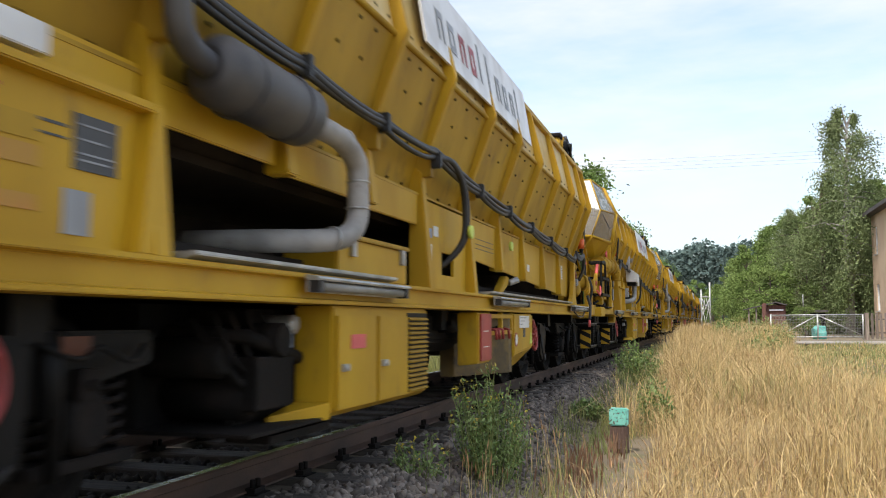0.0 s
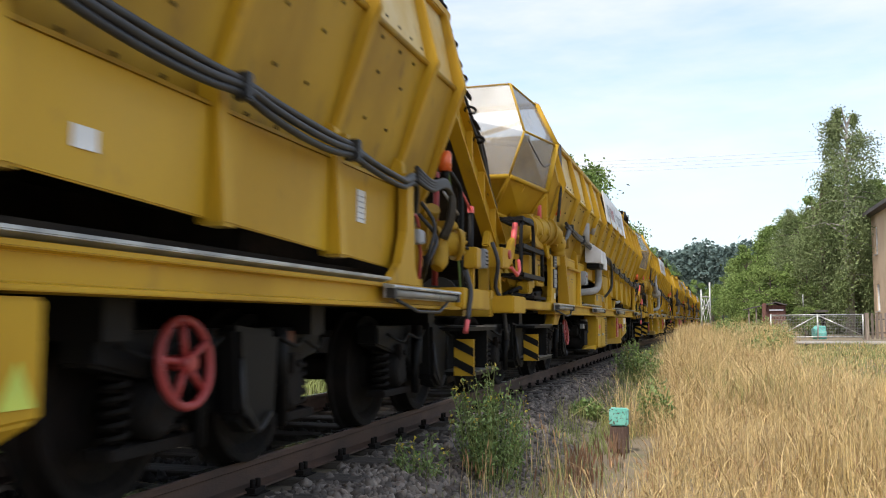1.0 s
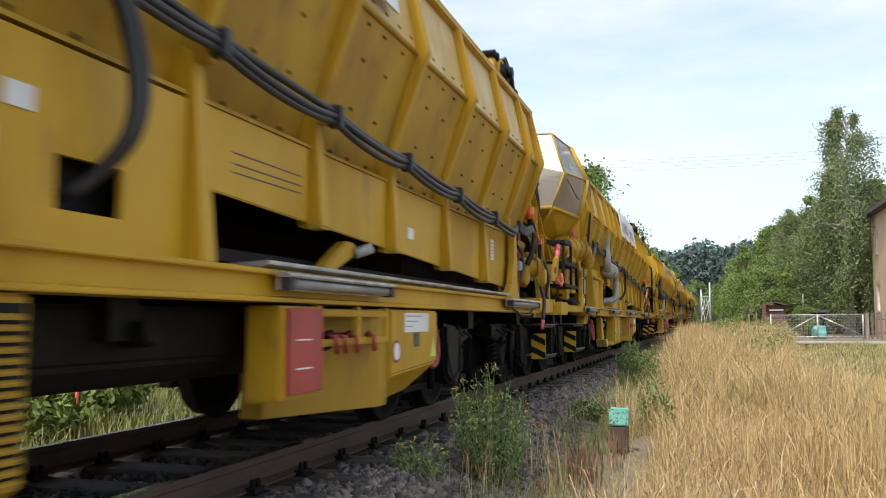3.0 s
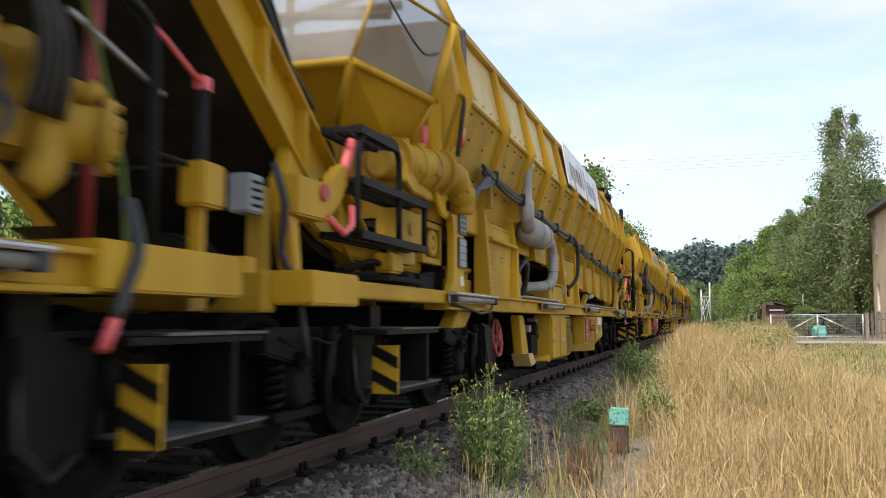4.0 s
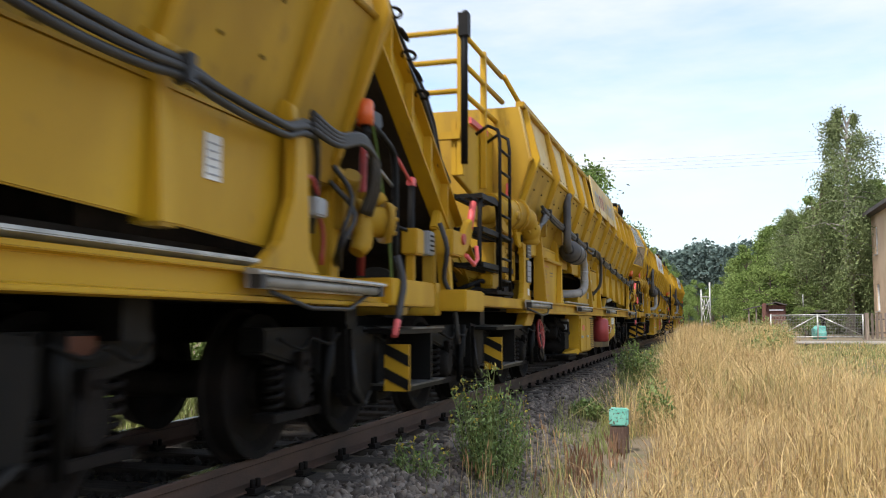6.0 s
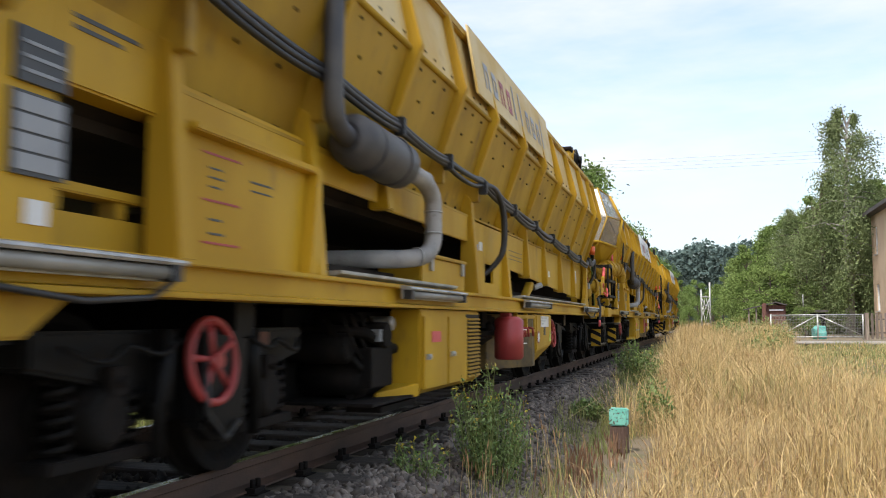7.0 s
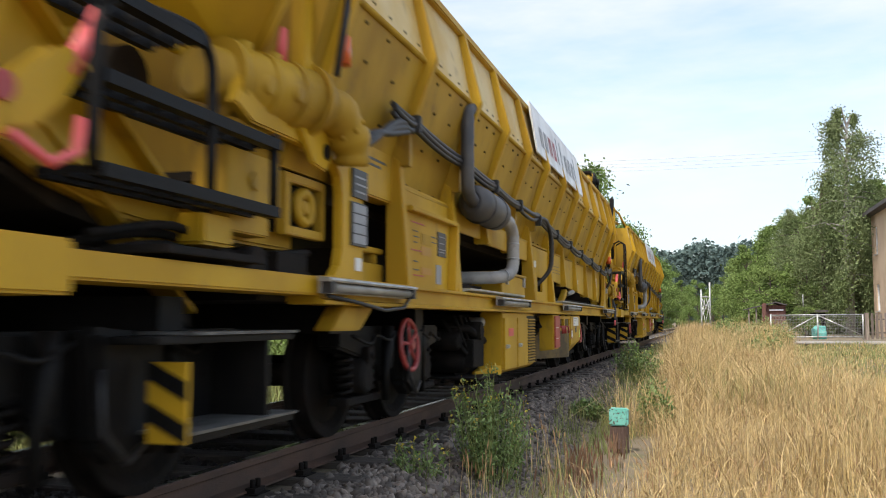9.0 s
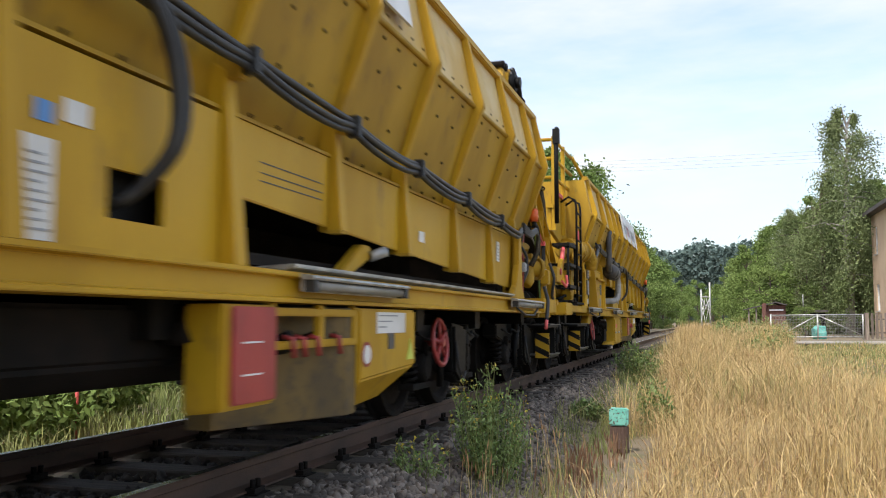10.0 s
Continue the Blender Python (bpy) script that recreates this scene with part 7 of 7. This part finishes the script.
thing("lane", bm, ASPHALT, "pale unpaved lane to the crossing", "lane", kind="structure", bevel=0.01)

gate = empty("field_gate", "galvanised tube and mesh double gate", "gate", at=(0, 0, 0))
GX0, GX1, GY = 6.02, 9.62, 39.7
for x in (GX0, 7.86, 9.6):
    bm = bmesh.new()
    tube(bm, [(x, GY, -0.15), (x, GY, 1.07)], 0.035, 8)
    part("gate_post", bm, STEEL, gate)
bm = bmesh.new()
for z in (0.1, 1.02):
    tube(bm, [(GX0, GY, z), (GX1, GY, z + 0.03)], 0.025, 8)
part("gate_rail", bm, STEEL, gate)
bm = bmesh.new()
tube(bm, [(GX0 + 0.3, GY, 0.14), (7.86, GY, 1.02)], 0.022, 8)
tube(bm, [(7.86, GY, 1.02), (9.55, GY, 0.2)], 0.022, 8)
part("gate_brace", bm, STEEL, gate)
bm = bmesh.new()
for i in range(60):
    x = GX0 + 0.06 * i
    tube(bm, [(x, GY, 0.1), (x, GY, 1.02)], 0.0035, 3, caps=False)
for i in range(15):
    tube(bm, [(GX0, GY, 0.1 + 0.062 * i), (GX1, GY, 0.1 + 0.062 * i)], 0.0035, 3, caps=False)
part("wire_mesh", bm, STEEL, gate)

picket = empty("picket_fence", "weathered wooden picket fence", "fence")
bm = bmesh.new()
box(bm, -0.05, 0.05, -0.012, 0.012, 0.0, 1.0)
box(bm, -0.045, 0.045, -0.012, 0.012, 1.0, 1.06)
picket_mesh = mesh_of("picket", bm, WOOD_GREY)
for i in range(26):
    ob = new("picket", picket_mesh)
    ob.parent = picket
    ob.location = (9.75 + 0.17 * i, 39.6 - 0.05 * i, 0.02 + random.uniform(-0.03, 0.05))
    ob.rotation_euler = (0, random.uniform(-0.03, 0.03), 0.2)
bm = bmesh.new()
for z in (0.3, 0.85):
    tube(bm, [(9.7, 39.66, z), (14.1, 38.36, z)], 0.03, 6)
part("fence_rail", bm, WOOD_GREY, picket)
bm = bmesh.new()
box(bm, 9.66, 9.8, 39.55, 39.7, -0.1, 1.12)
part("fence_post", bm, WOOD_GREY, picket)

HX, HY = 12.25, 43.4
house = empty("house", "two-storey peach plaster house with a dark roof", "house")


def house_wall(name, axis, at, lo, hi, openings, sign):
    """A wall with through openings, pieced from solid blocks."""
    bm = bmesh.new()
    t = 0.3
    cuts = sorted({lo, hi, *[o[0] for o in openings], *[o[1] for o in openings]})
    for a, b in zip(cuts, cuts[1:]):
        spans = [(o[2], o[3]) for o in openings if o[0] <= a and b <= o[1]]
        z = -0.3
        for z0, z1 in sorted(spans) + [(6.75, 6.75)]:
            if z0 > z:
                box(bm, at, at + t * sign, a, b, z, z0) if axis == "x" else box(bm, a, b, at, at + t * sign, z, z0)
            z = z1
    return part(name, bm, PLASTER, house)


WEST = [(51.0, 51.8, 4.35, 5.85), (51.0, 51.9, 1.3, 2.75), (46.2, 47.1, 4.35, 5.85), (46.2, 47.1, 1.3, 2.75)]
west = house_wall("wall", "x", HX, HY, HY + 9, WEST, 1)
south = house_wall("wall", "y", HY, HX + 0.3, HX + 9, [(HX + 0.38, HX + 0.7, 3.55, 4.85), (HX + 0.36, HX + 0.8, 0.95, 2.3), (HX + 3, HX + 4.2, 0.95, 2.3), (HX + 3, HX + 4.2, 3.5, 4.9)], 1)
house_wall("wall", "x", HX + 9, HY, HY + 9, [], 1)
house_wall("wall", "y", HY + 9, HX, HX + 9.3, [], 1)
for a, b, z0, z1 in ((HX + 0.38, HX + 0.7, 3.55, 4.85), (HX + 0.36, HX + 0.8, 0.95, 2.3), (HX + 3, HX + 4.2, 0.95, 2.3), (HX + 3, HX + 4.2, 3.5, 4.9)):
    bm = bmesh.new()
    box(bm, a, b, HY + 0.16, HY + 0.17, z0, z1)
    win = part("window", bm, GLASS, house)
    bm = bmesh.new()
    for x0, x1, q0, q1 in ((a, a + 0.06, z0, z1), (b - 0.06, b, z0, z1), (a + 0.06, b - 0.06, z0, z0 + 0.06), (a + 0.06, b - 0.06, z1 - 0.06, z1)):
        box(bm, x0, x1, HY + 0.10, HY + 0.155, q0, q1)
    part("frame", bm, WHITE, win)
    bm = bmesh.new()
    box(bm, a - 0.05, b + 0.05, HY - 0.07, HY + 0.1, z0 - 0.05, z0)
    part("sill", bm, PALE_CONCRETE, win)
for a, b, z0, z1 in WEST:
    bm = bmesh.new()
    box(bm, HX + 0.16, HX + 0.17, a, b, z0, z1)
    win = part("window", bm, GLASS, house)
    bm = bmesh.new()
    for y0, y1, q0, q1 in ((a, a + 0.07, z0, z1), (b - 0.07, b, z0, z1), (a + 0.07, b - 0.07, z0, z0 + 0.07), (a + 0.07, b - 0.07, z1 - 0.07, z1)):
        box(bm, HX + 0.06, HX + 0.155, y0, y1, q0, q1)
    part("frame", bm, WHITE, win)
    bm = bmesh.new()
    box(bm, HX - 0.08, HX + 0.06, a - 0.05, b + 0.05, z0 - 0.05, z0)
    part("sill", bm, PALE_CONCRETE, win)
bm = bmesh.new()
quad_prism(bm, [(HX - 0.45, HY - 0.45, 6.5), (HX + 9.75, HY - 0.45, 6.5), (HX + 9.75, HY + 9.75, 6.5), (HX - 0.45, HY + 9.75, 6.5)],
           [(HX - 0.45, HY - 0.45, 6.7), (HX + 9.75, HY - 0.45, 6.7), (HX + 9.75, HY + 9.75, 6.7), (HX - 0.45, HY + 9.75, 6.7)])
quad_prism(bm, [(HX - 0.45, HY - 0.45, 6.702), (HX + 9.75, HY - 0.45, 6.702), (HX + 9.75, HY + 9.75, 6.702), (HX - 0.45, HY + 9.75, 6.702)],
           [(HX + 3.5, HY + 3.5, 9.0), (HX + 5.8, HY + 3.5, 9.0), (HX + 5.8, HY + 5.8, 9.0), (HX + 3.5, HY + 5.8, 9.0)])
part("roof", bm, ROOF, house)

shed = empty("garden_shed", "small red-brown wooden shed with a felt roof", "shed")
bm = bmesh.new()
for i in range(16):
    box(bm, 6.15 + 0.06 * i, 6.205 + 0.06 * i, 45.6, 45.64, 0.0, 1.55)
for i in range(20):
    box(bm, 6.12, 6.16, 45.64 + 0.1 * i, 45.735 + 0.1 * i, 0.0, 1.4)
part("wall", bm, WOOD_RED, shed)
bm = bmesh.new()
quad_prism(bm, [(5.25, 45.3, 1.32), (6.65, 45.3, 1.66), (6.65, 48, 1.66), (5.25, 48, 1.32)], [(5.25, 45.3, 1.37), (6.65, 45.3, 1.72), (6.65, 48, 1.72), (5.25, 48, 1.37)])
quad_prism(bm, [(6.65, 45.3, 1.66), (7.15, 45.3, 1.52), (7.15, 48, 1.52), (6.65, 48, 1.66)], [(6.65, 45.3, 1.72), (7.15, 45.3, 1.58), (7.15, 48, 1.58), (6.65, 48, 1.72)])
part("roof", bm, ROOF, shed)
bm = bmesh.new()
box(bm, 6.35, 7.0, 45.52, 45.58, 1.28, 1.34)
part("shelf_board", bm, WHITE, shed)
for x in (5.4, 5.75, 6.05):
    bm = bmesh.new()
    tube(bm, [(x, 45.5, 0), (x, 45.5, 1.36 + (x - 5.4) * 0.25)], 0.04, 6)
    part("shed_post", bm, WOOD_GREY, shed)
bm = bmesh.new()
box(bm, 6.35, 7.05, 45.7, 47.8, 0.0, 1.5)
part("store", bm, WOOD_RED, shed)

bm = bmesh.new()
box(bm, 5.72, 5.88, 40.2, 40.34, -0.1, 1.55)
thing("timber_post", bm, WOOD_RED, "red-brown timber post beside the gate", "post", bevel=0.02)

shelter = empty("low_shelter", "dark low shelter behind the gate", "shelter")
bm = bmesh.new()
box(bm, 8.0, 9.2, 47.0, 49.0, 1.22, 1.32)
part("roof", bm, ROOF, shelter)
bm = bmesh.new()
box(bm, 8.3, 9.1, 47.4, 48.8, 0.0, 1.2)
part("body", bm, BLACK, shelter)
bm = bmesh.new()
tube(bm, [(8.05, 47.0, 1.3), (8.05, 47.0, 2.1)], 0.025, 6)
part("chimney", bm, STEEL, shelter)

bm = bmesh.new()
bmesh.ops.create_icosphere(bm, subdivisions=3, radius=0.5)
for vert in bm.verts:
    k = 1 + 0.25 * noise.noise(vert.co * 3.0)
    q = Vector([math.copysign(abs(c) ** 0.6, c) for c in vert.co * 2]) * 0.5
    vert.co = Vector((8.22 + q.x * 0.62 * k, 42.2 + q.y * 0.7 * k, 0.26 + q.z * 0.62 * k))
thing("covered_pile", bm, TARP, "pile under a teal tarpaulin behind the gate", "tarpaulin")

# ---- crossing sign ----
cross = empty("crossing_sign", "white level-crossing cross seen edge-on with its mast", "railway sign")
for x, y, h in ((3.16, 50, 2.5), (3.62, 50.4, 2.9)):
    bm = bmesh.new()
    tube(bm, [(x, y, -0.2), (x, y, h)], 0.05, 10)
    part("mast", bm, STEEL, cross)
for x, y, z, k in ((3.24, 49.9, 1.35, 1), (3.24, 49.9, 1.35, -1), (3.52, 50.3, 1.5, 1), (3.52, 50.3, 1.5, -1)):
    bm = bmesh.new()
    quad_prism(bm, [(x - 0.11, y, z - 0.62 * k - 0.08), (x - 0.11, y, z - 0.62 * k + 0.08), (x + 0.11, y, z + 0.62 * k + 0.08), (x + 0.11, y, z + 0.62 * k - 0.08)],
               [(x - 0.11, y + 0.03, z - 0.62 * k - 0.08), (x - 0.11, y + 0.03, z - 0.62 * k + 0.08), (x + 0.11, y + 0.03, z + 0.62 * k + 0.08), (x + 0.11, y + 0.03, z + 0.62 * k - 0.08)])
    part("arm", bm, WHITE, cross)

for z0, z1 in ((1.0, 2.05), (2.05, 1.1), (2.1, 2.1)):
    bm = bmesh.new()
    tube(bm, [(3.16, 50.0, z0), (3.62, 50.4, z1)], 0.035, 8)
    part("brace", bm, STEEL, cross)

# ---- post with a painted head ----
marker = empty("marker_post", "old timber post with a flaking teal head", "post", at=(2.5, 8.76, 0))
bm = bmesh.new()
box(bm, -0.085, 0.085, -0.07, 0.07, -0.62, -0.22)
part("shaft", bm, POSTWOOD, marker, bevel=0.012)
bm = bmesh.new()
box(bm, -0.09, 0.09, -0.075, 0.075, -0.22, -0.055)
part("painted_head", bm, TEAL, marker, "flaking teal paint", bevel=0.014)

# red and white ranging pole and white fence beyond the track
bm = bmesh.new()
tube(bm, [(-3.0, 7.75, -0.6), (-3.0, 7.75, 0.35)], 0.02, 8)
thing("ranging_pole", bm, PINK, "thin red survey pole beyond the track", "pole")
fence = empty("white_fence", "pale garden fence beyond the track", "fence")
for i in range(40):
    bm = bmesh.new()
    box(bm, -16.03, -15.97, 8 + i * 0.9, 8.6 + i * 0.9, 0.2, 1.25)
    part("board", bm, WHITE, fence)

cottage = empty("cottage", "white rendered cottage with a dark roof beyond the track", "house")
bm = bmesh.new()
box(bm, -27.0, -21.0, 36.0, 46.0, -0.3, 5.4)
part("wall", bm, WHITE, cottage)
bm = bmesh.new()
along_y(bm, [(-27.5, 5.3), (-20.5, 5.3), (-24.0, 8.2)], 35.6, 46.4)
part("roof", bm, ROOF, cottage)
for y in (37.2, 40.2, 43.2):
    for z in (1.2, 3.7):
        bm = bmesh.new()
        box(bm, -21.02, -20.97, y, y + 1.0, z, z + 1.3)
        win = part("window", bm, GLASS, cottage)
        bm = bmesh.new()
        box(bm, -20.97, -20.93, y + 0.46, y + 0.54, z, z + 1.3)
        part("glazing_bar", bm, WOOD_GREY, win)

# overhead wires
for i in range(4):
    bm = bmesh.new()
    pts = [(-40 + 10 * k, 70 - 0.3 * k, 13.3 - 0.28 * i + 0.0006 * (-40 + 10 * k - 10) ** 2 - 0.02 * k) for k in range(12)]
    tube(bm, pts, 0.015, 4, caps=False)
    thing("overhead_wire", bm, WIRE, "thin overhead power line", "wire", "power lines")

motions()
